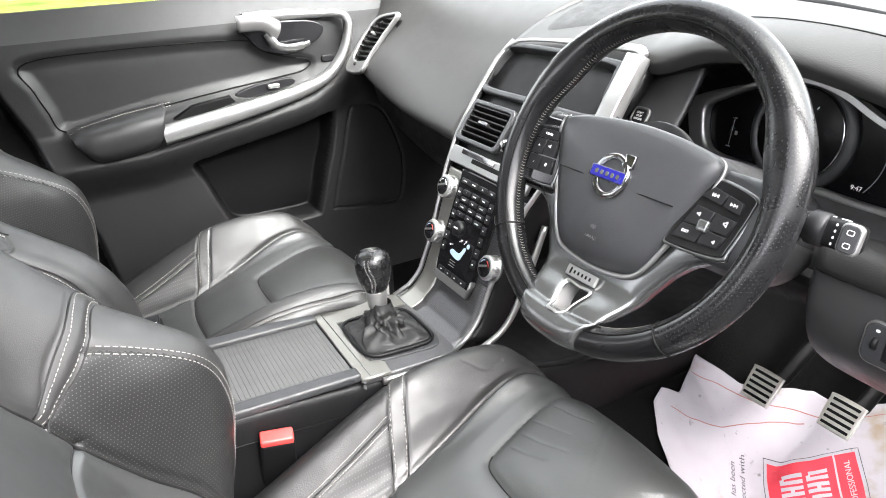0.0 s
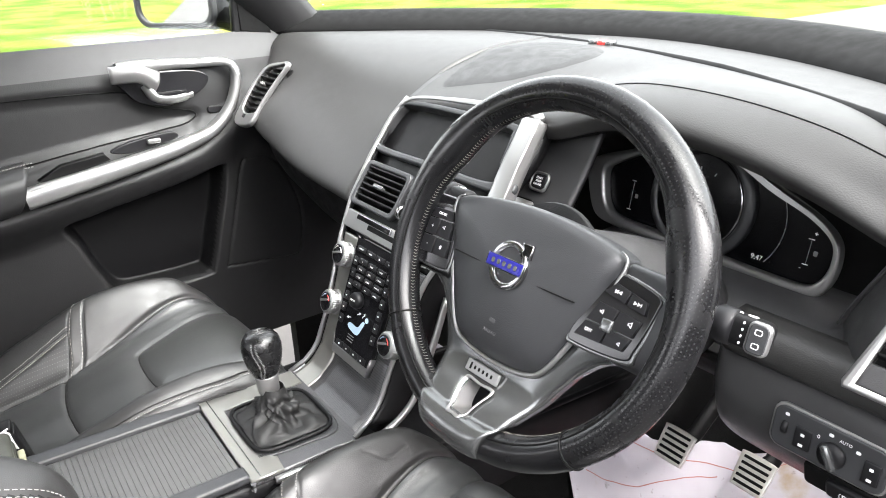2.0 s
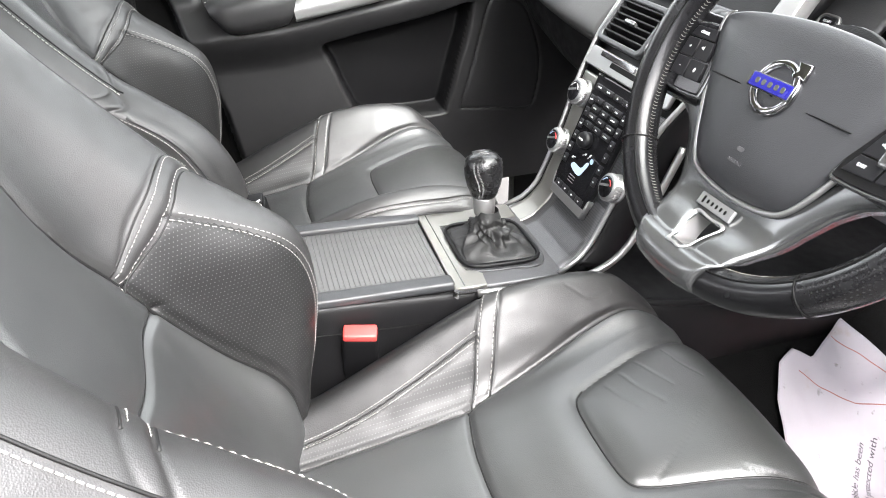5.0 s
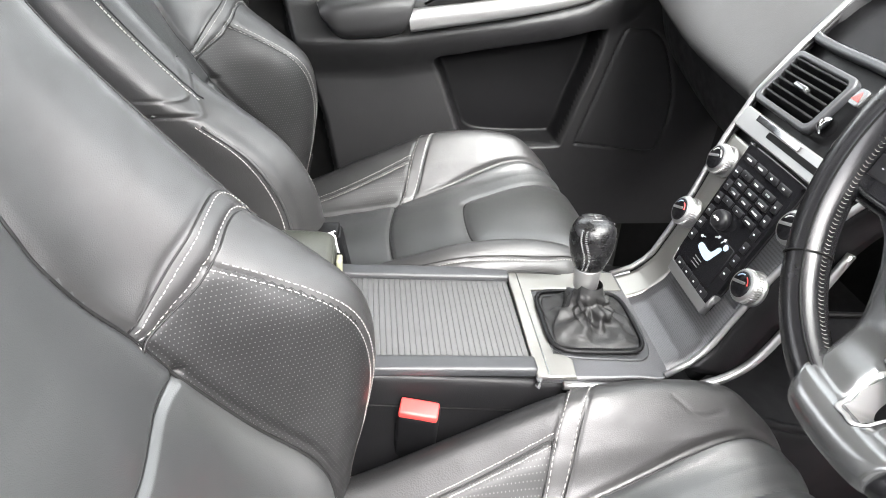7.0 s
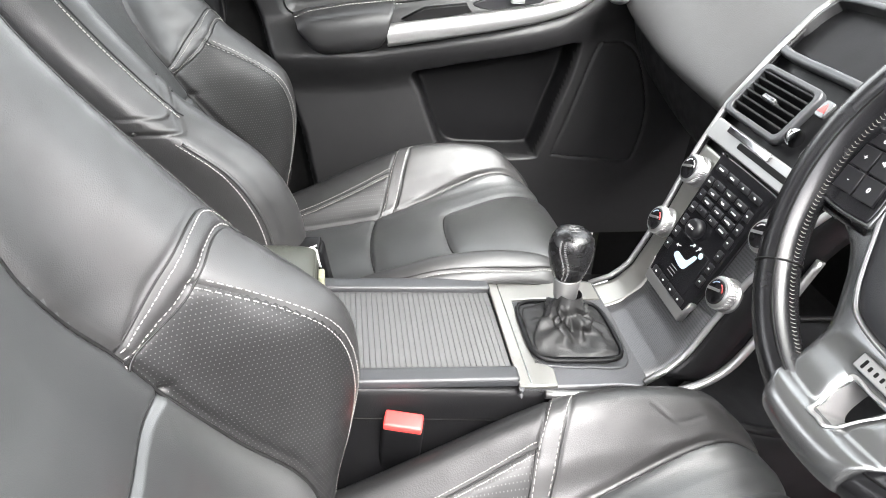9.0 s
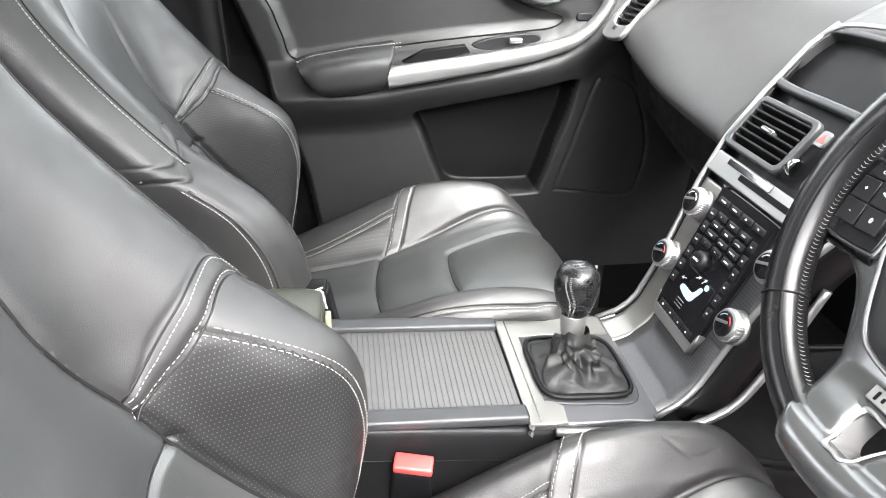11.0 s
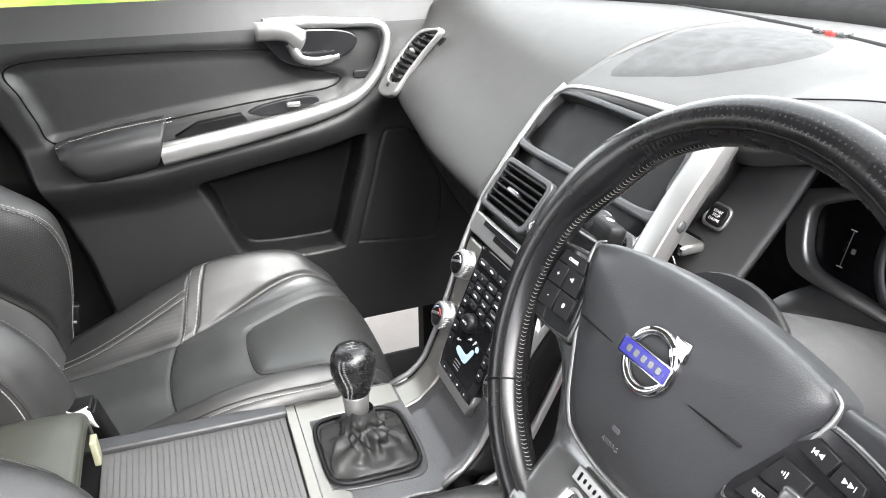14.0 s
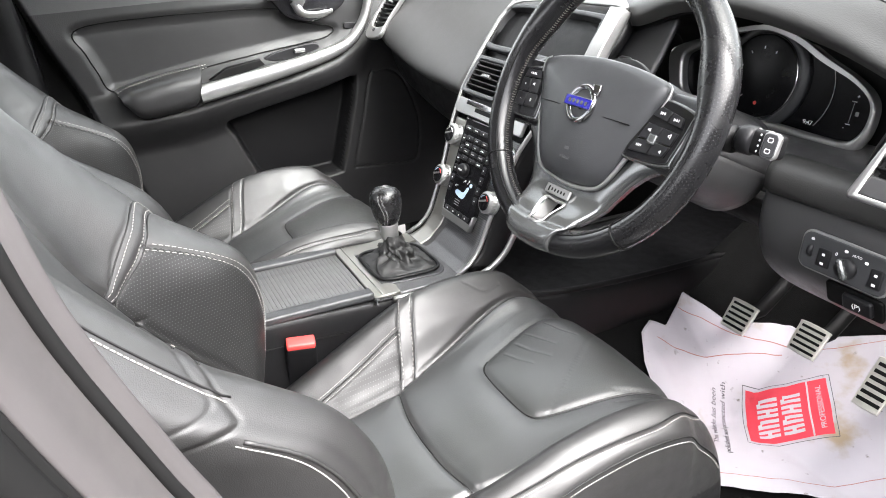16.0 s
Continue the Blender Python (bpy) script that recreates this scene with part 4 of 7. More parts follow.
    shell("handle_mount", lever, 16, 8, ALU_SATIN, root, 0.01, True)
    grip = [(-0.722, 0.160, 0.818), (-0.712, 0.174, 0.790), (-0.708, 0.205, 0.782), (-0.712, 0.240, 0.784), (-0.716, 0.256, 0.787)]
    part("release_lever", tube(cr(grip, 24), [0.012] * 6 + [0.010] * 12 + [0.007] * 6, 12, flat=0.55), ALU_SATIN, root, "satin silver door release lever")
    # switches and grab slot
    part("lock_switch", plate_mesh(rrect(0.034, 0.016, 0.006), 0.006, 0.002), BUTTON, root, local=frame_of((-0.744, 0.307, 0.742), (0, 1, -0.05), (0, 0, 1)))
    part("grab_slot", plate_mesh([(-0.085, 0.662), (-0.04, 0.685), (0.045, 0.695), (0.055, 0.680), (-0.06, 0.655)], 0.02, 0.002), DARK, root, local=frame_of((-0.705, 0, 0), (0, 1, 0), (0, 0, 1)))
    part("switch_plate", plate_mesh(smooth_line([(0.06, 0.692), (0.10, 0.707), (0.185, 0.716), (0.205, 0.703), (0.18, 0.694), (0.10, 0.682)], 40, True)[:-1], 0.012, 0.003), BUTTON, root, local=frame_of((-0.712, 0, 0), (0, 1, 0), (0, 0, 1)))
    part("window_switch", box_bm(0.012, 0.028, 0.010, 0.003, 2, Matrix.Translation((-0.697, 0.15, 0.702))), ALU_SATIN, root)
    runs = []
    arm = [(-0.295 + 0.0062 * i) for i in range(34)]
    for o in (0, 0.006):
        for yy in arm:
            zz = float(np.interp(yy, [-0.295, -0.27, -0.19, -0.09], [0.660, 0.671, 0.686, 0.697])) - o
            xx = -0.695 + o * 1.2
            runs.append(tube([(xx, yy, zz + 0.002), (xx, yy + 0.0042, zz + 0.0022)], 0.0008, 5))
    tagged(part("stitching", joined(runs), THREAD, root, "pale contrast stitching", smooth=False), kind="stuff")


passenger_door()


def outside_mirror():
    root = thing("door_mirror", "door mirror with a dark housing outside the passenger window", "car mirror")
    f = frame_of((-0.985, 0.335, 0.985), (0.2, 0.14, 0), (0, 0, 1))
    part("housing", plate_mesh(rrect(0.250, 0.176, 0.05, 8), 0.11, 0.045, res=6), PADPLASTIC, root, local=f @ Matrix.Translation((0, 0, -0.10)))
    part("glass_rim", plate_mesh(rrect(0.232, 0.158, 0.042, 8), 0.022, 0.004, [rrect(0.206, 0.132, 0.034, 8)]), PADPLASTIC, root, local=f)
    part("mirror_glass", plate_mesh(rrect(0.210, 0.136, 0.036, 8), 0.004, 0.001), MIRROR, root, "reflecting mirror glass", local=f @ Matrix.Translation((0, 0, 0.0105)))
    part("arm", tube([(-0.80, 0.50, 0.90), (-0.86, 0.47, 0.91), (-0.92, 0.42, 0.93)], 0.03, 10), HARD, root)
    part("corner_cover", plate_mesh([(0.385, 0.885), (0.505, 0.870), (0.49, 0.96), (0.455, 1.03), (0.40, 1.05)], 0.02, 0.006), HARD, root, local=frame_of((-0.79, 0, 0), (0, 1, 0), (0, 0, 1)))
    part("cover_inset", plate_mesh([(0.405, 0.905), (0.480, 0.895), (0.468, 0.945), (0.45, 0.985), (0.405, 1.0)], 0.006, 0.002), DARK, root, local=frame_of((-0.773, 0, 0), (0, 1, 0), (0, 0, 1)))


outside_mirror()


# ---- centre console ----
STACK_Z = [0.400, 0.412, 0.440, 0.490, 0.550, 0.620, 0.680, 0.740, 0.800, 0.832]
STACK_Y = [0.150, 0.182, 0.212, 0.234, 0.258, 0.287, 0.318, 0.362, 0.415, 0.450]
STACK_W = [0.118, 0.112, 0.108, 0.108, 0.114, 0.128, 0.144, 0.162, 0.174, 0.166]
STACK_X = [0.0, 0.0, 0.0, 0.0, 0.0, 0.002, 0.010, 0.022, 0.026, 0.024]


def stack_y(z):
    return float(np.interp(z, STACK_Z, STACK_Y))


def stack_frame(x, z, out=0.0):
    """A frame on the face of the centre stack: x to the right, y up the face, z out of it."""
    up = Vector((0, stack_y(z + 0.02) - stack_y(z - 0.02), 0.04)).normalized()
    n = Vector((1, 0, 0)).cross(up)
    return frame_of(Vector((x, stack_y(z), z)) + n * out, (1, 0, 0), up)


def stack_strip(name, k0, k1, z0, z1, mat, parent, lift=0.0, n=40, thick=0.006, label=""):
    """A band of the stack's face between two shares of its half width."""
    G = []
    for k in np.linspace(k0, k1, 4):
        line = []
        for z in np.linspace(z0, z1, 16):
            w = float(np.interp(z, STACK_Z, STACK_W))
            f = stack_frame(k * w + float(np.interp(z, STACK_Z, STACK_X)), z, lift)
            line.append(f.translation[:])
        G.append(line)
    return shell(name, G, 8, n, mat, parent, thick, label=label)


def knob(name, x, z, parent, cold=False):
    f = stack_frame(x, z, 0.002)
    body = part(name, revolve([(0.0215, 0), (0.0215, 0.004), (0.0195, 0.006), (0.0195, 0.018), (0.0175, 0.0205), (0.0155, 0.0205)], 40), ALU_SATIN, parent, "satin silver ribbed knob", local=f)
    ribs = []
    for k in range(40):
        a = 2 * math.pi * k / 40
        ribs.append(revolve([(0.0008, 0.006), (0.0008, 0.0175)], 5, Matrix.Translation((0.0197 * math.cos(a), 0.0197 * math.sin(a), 0))))
    tagged(part("ribs", joined(ribs), ALU_SATIN, body), kind="stuff")
    part("cap", revolve([(0.0155, 0.0185), (0.0155, 0.0212), (0.014, 0.0216)], 32), GLOSS, body)
    part("pointer", plate_mesh(rrect(0.022, 0.0035, 0.0015), 0.0012, 0.0003), ALU_SATIN, body, local=Matrix.Translation((-0.004, 0.001, 0.0216)) @ pose(0, 0, 0, 0, 0, 20))
    for a0, mat in ((20, RED), (100, ICEBLUE)):
        arc = [(0.012 * math.cos(radians(a0 + 6 * k)), 0.012 * math.sin(radians(a0 + 6 * k)), 0.0222) for k in range(10)]
        part("scale_mark", tube(arc, 0.0007, 5), mat if cold else WHITE, body)
    return body


def centre_console():
    root = thing("centre_console", "black and brushed aluminium centre console with floating control stack", "console")
    # tunnel body
    G = []
    for y, w, zt in ((-0.55, 0.115, 0.43), (-0.24, 0.115, 0.425), (0.0, 0.118, 0.408), (0.14, 0.12, 0.395), (0.22, 0.125, 0.37), (0.34, 0.145, 0.33), (0.6, 0.15, 0.30), (1.06, 0.16, 0.28)):
        G.append([(-w - 0.015, y, -0.03), (-w - 0.006, y, zt * 0.55), (-w, y, zt - 0.028), (-w + 0.012, y, zt - 0.004), (-w + 0.025, y, zt - 0.007), (0, y, zt - 0.012), (w - 0.025, y, zt - 0.007), (w - 0.012, y, zt - 0.004), (w, y, zt - 0.028), (w + 0.006, y, zt * 0.55), (w + 0.015, y, -0.03)])
    shell("tunnel", G, 70, 60, HARD, root, 0.006, True)
    # trim line along the side of the tunnel
    for s in (-1, 1):
        part("side_groove", tube([(s * 0.1175, -0.5, 0.382), (s * 0.1175, -0.2, 0.378), (s * 0.1205, 0.0, 0.362)], 0.0012, 6), DARK, root)
    # top rails of the sliding cover and its slats
    for s in (-1, 1):
        part("cover_rail", box_bm(0.026, 0.245, 0.014, 0.005, 3, Matrix.Translation((s * 0.098, -0.122, 0.4195)) @ pose(0, 0, 0, -2.5)), PADPLASTIC, root)
    cover = part("sliding_cover", box_bm(0.172, 0.238, 0.006, 0.001, 1, Matrix.Translation((0, -0.12, 0.411)) @ pose(0, 0, 0, -2.5)), PADPLASTIC, root, "ribbed sliding cover")
    rib = box_bm(0.170, 0.00715, 0.005, 0.0007, 2)
    first = part("rib", rib, COVERPLASTIC, cover)
    for i in range(32):
        ob = first if i == 0 else new("rib", first.data)
        ob.parent = cover
        y = -0.234 + 0.0073 * i
        ob.matrix_basis = pose(0, y, 0.4155 - 0.0437 * (y + 0.12), -2.5)
    # armrest lid behind the cover
    G = []
    for y, d in ((-0.60, 0), (-0.40, 0), (-0.262, -0.004), (-0.243, -0.022)):
        w = 0.108 if d > -0.01 else 0.102
        G.append([(-w + 0.003, y, 0.415), (-w, y, 0.47 + d), (-w + 0.018, y, 0.497 + d), (0, y, 0.503 + d), (w - 0.018, y, 0.497 + d), (w, y, 0.47 + d), (w - 0.003, y, 0.415)])
    lid = shell("armrest_lid", G, 40, 40, OLIVE, root, 0.004, True, "olive black leather armrest lid")
    part("latch", box_bm(0.020, 0.008, 0.036, 0.002, 2, Matrix.Translation((-0.062, -0.238, 0.452))), LATCH, lid, "pale latch tab")
    # gear plate of brushed metal round the gaiter
    plate = part("gear_plate", plate_mesh(smooth_line([(-0.108, 0.0), (0, -0.001), (0.112, 0.0), (0.118, 0.004), (0.118, 0.06), (0.116, 0.12), (0.108, 0.165), (0, 0.172), (-0.108, 0.165), (-0.116, 0.12), (-0.114, 0.05), (-0.112, 0.004)], 80, True)[:-1], 0.010, 0.003), WOVEN, root, "dark woven metal gear lever plate", local=pose(0, 0, 0.4045, -3))
    part("plate_trim", plate_mesh([(-0.110, -0.002), (0.119, -0.002), (0.119, 0.045), (0.088, 0.048), (0.064, 0.026), (-0.060, 0.026), (-0.064, 0.060), (-0.066, 0.160), (-0.110, 0.160)], 0.006, 0.0018), ALU, plate, "brushed aluminium border of the gear plate", local=Matrix.Translation((0, 0, 0.0065)))
    part("trim_groove", box_bm(0.222, 0.0016, 0.002, 0.0004, 1, Matrix.Translation((0.004, 0.012, 0.0122))), GREYPAINT, plate)
    part("plate_well", plate_mesh(smooth_line([(-0.055, 0.022), (0.055, 0.022), (0.068, 0.03), (0.074, 0.09), (0.062, 0.150), (-0.062, 0.150), (-0.074, 0.09), (-0.068, 0.03)], 60, True)[:-1], 0.004, 0.0015), PADPLASTIC, plate, local=Matrix.Translation((0.012, 0.002, 0.0085)))
    # the flowing stack
    stack_strip("stack_backing", -0.97, 0.97, 0.412, 0.832, HARD, root, -0.012, thick=0.02)
    stack_strip("aluminium_strip", -0.90, -0.44, 0.402, 0.63, ALU, root, 0.0, 60, label="brushed aluminium side strip")
    stack_strip("woven_strip", 0.44, 0.90, 0.489, 0.63, WOVEN, root, 0.0, 60, label="dark finely woven metal trim")
    stack_strip("lower_apron", -0.44, 0.92, 0.402, 0.49, WOVEN, root, 0.0, 40, label="dark finely woven metal trim")
    for s in (-1, 1):
        line = []
        for z in np.linspace(0.404, 0.83, 30):
            f = stack_frame(s * 0.965 * float(np.interp(z, STACK_Z, STACK_W)) + float(np.interp(z, STACK_Z, STACK_X)), z, 0.002)
            line.append(f.translation)
        part("chrome_rail", tube(line, 0.0042, 10), ALU_SATIN, root, "thin satin silver edge rail")
        wing = []
        for z in np.linspace(0.415, 0.68 if s > 0 else 0.80, 24):
            w = float(np.interp(z, STACK_Z, STACK_W))
            p = stack_frame(s * 0.97 * w + float(np.interp(z, STACK_Z, STACK_X)), z, -0.002).translation
            wing.append([p, p + Vector((s * 0.004, 0.02, -0.004)), p + Vector((s * 0.002, 0.05, -0.012))])
        shell("stack_flank", [[tuple(q) for q in r] for r in wing], 40, 6, HARD, root, 0.004)
    # flared silver foot on the driver's side
    foot = cr([(0.122, 0.03, 0.404), (0.128, 0.12, 0.402), (0.134, 0.19, 0.408), (0.136, 0.245, 0.440), (0.134, 0.285, 0.51), (0.132, 0.32, 0.59)], 40)
    part("side_rail", tube(foot, [0.011] * 40, 10, flat=0.5), ALU_SATIN, root, "curved satin silver rail along the stack")
    foot = cr([(-0.118, 0.02, 0.395), (-0.128, 0.12, 0.385), (-0.138, 0.20, 0.388), (-0.140, 0.26, 0.425), (-0.132, 0.30, 0.50), (-0.128, 0.33, 0.58)], 40)
    part("side_rail", tube(foot, [0.011] * 40, 10, flat=0.5), ALU_SATIN, root, "curved satin silver rail along the stack")
    for x, z, c in ((-0.083, 0.600, False), (-0.082, 0.523, True), (0.102, 0.600, False), (0.100, 0.523, True)):
        knob("control_knob", x, z, root, c)
    # face plate with its keys
    face = part("key_panel", plate_mesh(smooth_line([(-0.050, 0.085), (0.050, 0.085), (0.052, 0.08), (0.050, -0.02), (0.046, -0.085), (0.040, -0.092), (-0.040, -0.092), (-0.046, -0.085), (-0.050, -0.02), (-0.052, 0.08)], 80, True)[:-1], 0.010, 0.002), GLOSS, root, "gloss black key panel", local=stack_frame(0.008, 0.553, 0.001) @ Matrix.Diagonal((1.14, 1.03, 1, 1)))
    part("panel_edge", plate_mesh([(-0.049, -0.070), (-0.0455, -0.086), (0.0455, -0.086), (0.049, -0.070), (0.0505, -0.070), (0.047, -0.1005), (-0.045, -0.1005), (-0.0505, -0.070)], 0.011, 0.002), ALU_SATIN, face)
    for r in range(4):
        for c in range(3):
            key = part("key", box_bm(0.0195, 0.0085, 0.004, 0.0018, 2), BUTTON, face, local=Matrix.Translation((-0.024 + 0.024 * c, 0.056 - 0.0125 * r, 0.0115)))
            words = ("1", "2 ABC", "3 DEF", "4 GHI", "5 JKL", "6 MNO", "7 PQRS", "8 TUV", "9 WXYZ", "*", "0 +", "# INFO")[r * 3 + c]
            part("key_print", text_mesh(words, 0.0031), WHITE, key, local=Matrix.Translation((0, 0, 0.0022)), smooth=False)
    for c, words in enumerate(("RADIO", "MEDIA", "", "TEL")):
        key = part("key", box_bm(0.021, 0.0085, 0.003, 0.0015, 2), BUTTON, face, local=Matrix.Translation((-0.036 + 0.024 * c, 0.0725, 0.011)))
        part("key_print", text_mesh(words, 0.0031) if words else plate_mesh([(-0.002, -0.001), (0.002, -0.001), (0, 0.002)], 0.0003, 0.0001), WHITE, key, local=Matrix.Translation((0, 0, 0.0017)), smooth=False)
    for s in (-1, 1):
        for r, words in enumerate(("NAV", "<<", "CAM", "AC", "", "")):
            key = part("key", box_bm(0.0095, 0.014, 0.003, 0.0015, 2), BUTTON, face, local=Matrix.Translation((s * 0.0425, 0.052 - 0.019 * r, 0.011)))
            if words and s < 0:
                part("key_print", text_mesh(words, 0.0029), WHITE, key, local=Matrix.Translation((0, 0, 0.0017)), smooth=False)
            else:
                part("key_print", plate_mesh(rrect(0.0030, 0.0020, 0.0006), 0.0003, 0.0001), WHITE, key, local=Matrix.Translation((0, 0, 0.0015)))
    part("fan_knob", revolve([(0.0125, 0), (0.0125, 0.008), (0.0105, 0.0125), (0.009, 0.013)], 28), BUTTON, face, local=Matrix.Translation((-0.012, -0.002, 0.0095)))
    part("key_print", text_mesh("AUTO", 0.0042), WHITE, face, local=Matrix.Translation((-0.012, -0.002, 0.0228)), smooth=False)
    part("air_display", plate_mesh(rrect(0.066, 0.056, 0.003), 0.0012, 0.0003), GLOSS, face, local=Matrix.Translation((0, -0.045, 0.0098)))
    # the seated outline of the air display, as plain shapes
    part("air_symbol", plate_mesh(smooth_line([(-0.020, -0.048), (0.004, -0.052), (0.012, -0.040), (0.016, -0.028), (0.010, -0.028), (0.002, -0.040), (-0.018, -0.040)], 40, True)[:-1], 0.0006, 0.0002), ICEBLUE, face, local=Matrix.Translation((0, 0, 0.0110)))
    part("air_symbol", plate_mesh(ring_outline(0.004, 16), 0.0006, 0.0002), ICEBLUE, face, local=Matrix.Translation((0.019, -0.022, 0.0110)))
    for k in range(3):
        part("air_symbol", plate_mesh(rrect(0.016, 0.0012, 0.0004, 2), 0.0005, 0.0001), GREYPRINT, face, local=Matrix.Translation((-0.008, -0.058 - 0.0045 * k, 0.0110)))
    for a, (px, py) in ((35, (-0.002, -0.020)), (60, (0.010, -0.018)), (200, (-0.024, -0.034))):
        part("air_symbol", plate_mesh([(-0.005, -0.0006), (0.001, -0.0006), (0.001, -0.0022), (0.005, 0), (0.001, 0.0022), (0.001, 0.0006), (-0.005, 0.0006)], 0.0006, 0.0001), WHITE, face, local=Matrix.Translation((px, py, 0.0110)) @ pose(0, 0, 0, 0, 0, a))
    for c in range(4):
        key = part("key", box_bm(0.019, 0.010, 0.003, 0.0015, 2), BUTTON, face, local=Matrix.Translation((-0.030 + 0.020 * c, -0.081, 0.0105)))
        part("key_print", plate_mesh(rrect(0.0032, 0.0024, 0.0008), 0.0003, 0.0001), WHITE, key, local=Matrix.Translation((0, 0, 0.0015)))
    # silver disc slot
    slot = part("disc_panel", plate_mesh(rrect(0.236, 0.030, 0.005), 0.008, 0.002), ALU_SATIN, root, "satin silver disc slot panel", local=stack_frame(0, 0.652, 0.0))
    part("disc_slot", plate_mesh(rrect(0.130, 0.008, 0.002), 0.003, 0.0008), DARK, slot, local=Matrix.Translation((0.02, 0.0, 0.0065)))
    part("disc_bar", plate_mesh(rrect(0.100, 0.009, 0.002), 0.004, 0.001), CHROME, slot, local=Matrix.Translation((-0.03, 0.0095, 0.0075)))
    # air vents with slats
    for x in (-0.060, 0.114):
        vent = part("air_vent", plate_mesh(rrect(0.130, 0.080, 0.012), 0.012, 0.003, [rrect(0.112, 0.062, 0.008)]), PADPLASTIC, root, "black slatted air vent", local=stack_frame(x, 0.706, -0.004))
        part("vent_throat", plate_mesh(rrect(0.110, 0.062, 0.008), 0.002, 0.0005), DARK, vent, local=Matrix.Translation((0, 0, -0.016)))
        for k in range(6):
            part("slat", box_bm(0.108, 0.0035, 0.020, 0.0012, 2), HARD, vent, local=pose(0, -0.025 + 0.010 * k, 0.002, -22))
        part("vent_tab", box_bm(0.026, 0.007, 0.014, 0.002, 2), GREYPAINT, vent, local=pose(0.0, 0.0, 0.010, -10))
    hazard = part("hazard_switch", plate_mesh(rrect(0.017, 0.022, 0.004), 0.006, 0.0015), GREYPAINT, root, "silver hazard switch with a red triangle", local=stack_frame(0.026, 0.724, 0.004))
    part("triangle", plate_mesh([(-0.006, -0.005), (0.006, -0.005), (0, 0.006)], 0.001, 0.0002), RED, hazard, local=Matrix.Translation((0, 0, 0.006)))
    wheel = part("vent_thumbwheel", revolve([(0.010, -0.004), (0.0115, -0.003), (0.0115, 0.003), (0.010, 0.004)], 24), CHROME, root, local=stack_frame(0.020, 0.690, 0.004) @ pose(0, 0, 0, 0, 90, 0))
    # screen cove
    zc = 0.788
    f = stack_frame(0, zc, -0.010)
    cove = part("screen_frame", plate_mesh(smooth_line([(-0.140, -0.045), (-0.147, 0.0), (-0.146, 0.036), (-0.126, 0.054), (0, 0.060), (0.150, 0.058), (0.176, 0.044), (0.188, 0.0), (0.196, -0.045), (0, -0.048)], 100, True)[:-1], 0.012, 0.004, [smooth_line(COVE, 90, True)[:-1]]), PADPLASTIC, root, local=f)
    part("cove_wall", shell_ring(COVE, 0.010, -0.045, 0.9), SOFT, cove)
    part("cove_back", plate_mesh(rrect(0.27, 0.084, 0.02), 0.004, 0.001), SOFT, cove, local=Matrix.Translation((0.010, 0.008, -0.047)))
    part("screen", plate_mesh(rrect(0.160, 0.078, 0.006), 0.004, 0.001), SCREEN, cove, "black switched-off display screen", local=Matrix.Translation((0.055, 0.006, -0.030)))
    band = [(0.198, 0.342, 0.716), (0.193, 0.366, 0.750), (0.187, 0.394, 0.786), (0.180, 0.424, 0.818), (0.172, 0.448, 0.842)]
    G = [[(x - 0.017, y + 0.010, z - 0.008), (x - 0.0165, y - 0.001, z), (x - 0.014, y - 0.004, z + 0.002), (x + 0.012, y - 0.004, z + 0.002), (x + 0.0155, y - 0.001, z), (x + 0.016, y + 0.014, z - 0.008)] for x, y, z in band]
    shell("screen_trim", G, 40, 16, ALU_SATIN, root, 0.004, True, "broad satin silver screen surround")
    edge = [(0.182, 0.452, 0.840), (0.168, 0.458, 0.846), (0.14, 0.460, 0.846), (0.0, 0.455, 0.842), (-0.10, 0.446, 0.835), (-0.132, 0.434, 0.824), (-0.142, 0.415, 0.803), (-0.138, 0.375, 0.752)]
    part("screen_edge", tube(cr(edge, 80), [0.008] * 20 + list(np.linspace(0.008, 0.0035, 20)) + [0.0035] * 40, 10, flat=0.7), ALU_SATIN, root, "satin silver screen edge")
    return root


COVE = [(-0.132, -0.034), (-0.137, 0.0), (-0.132, 0.034), (-0.114, 0.046), (0, 0.050), (0.130, 0.048), (0.146, 0.036), (0.154, 0.0), (0.160, -0.034), (0, -0.036)]


def shell_ring(outline, z0, z1, k):
    """The wall of a cove, from its mouth back to its smaller floor."""
    P = cr(outline, 80, True)
    vs = []
    for z, s in ((z0, 1.0), ((z0 + z1) / 2, (1 + k) / 2 + 0.01), (z1, k)):
        vs += [(p[0] * s, p[1] * s, z) for p in P]
    return vs, grid_faces(3, 80, False, True)


def woven():
    m = material("woven_dark_metal", (0.11, 0.11, 0.115), 0.36, 0.6, blotch=0.05)
    return perforated(m, "XY", 0.0016, 0.28, (0.05, 0.05, 0.05), 0.0003)


WOVEN = woven()
centre_console()


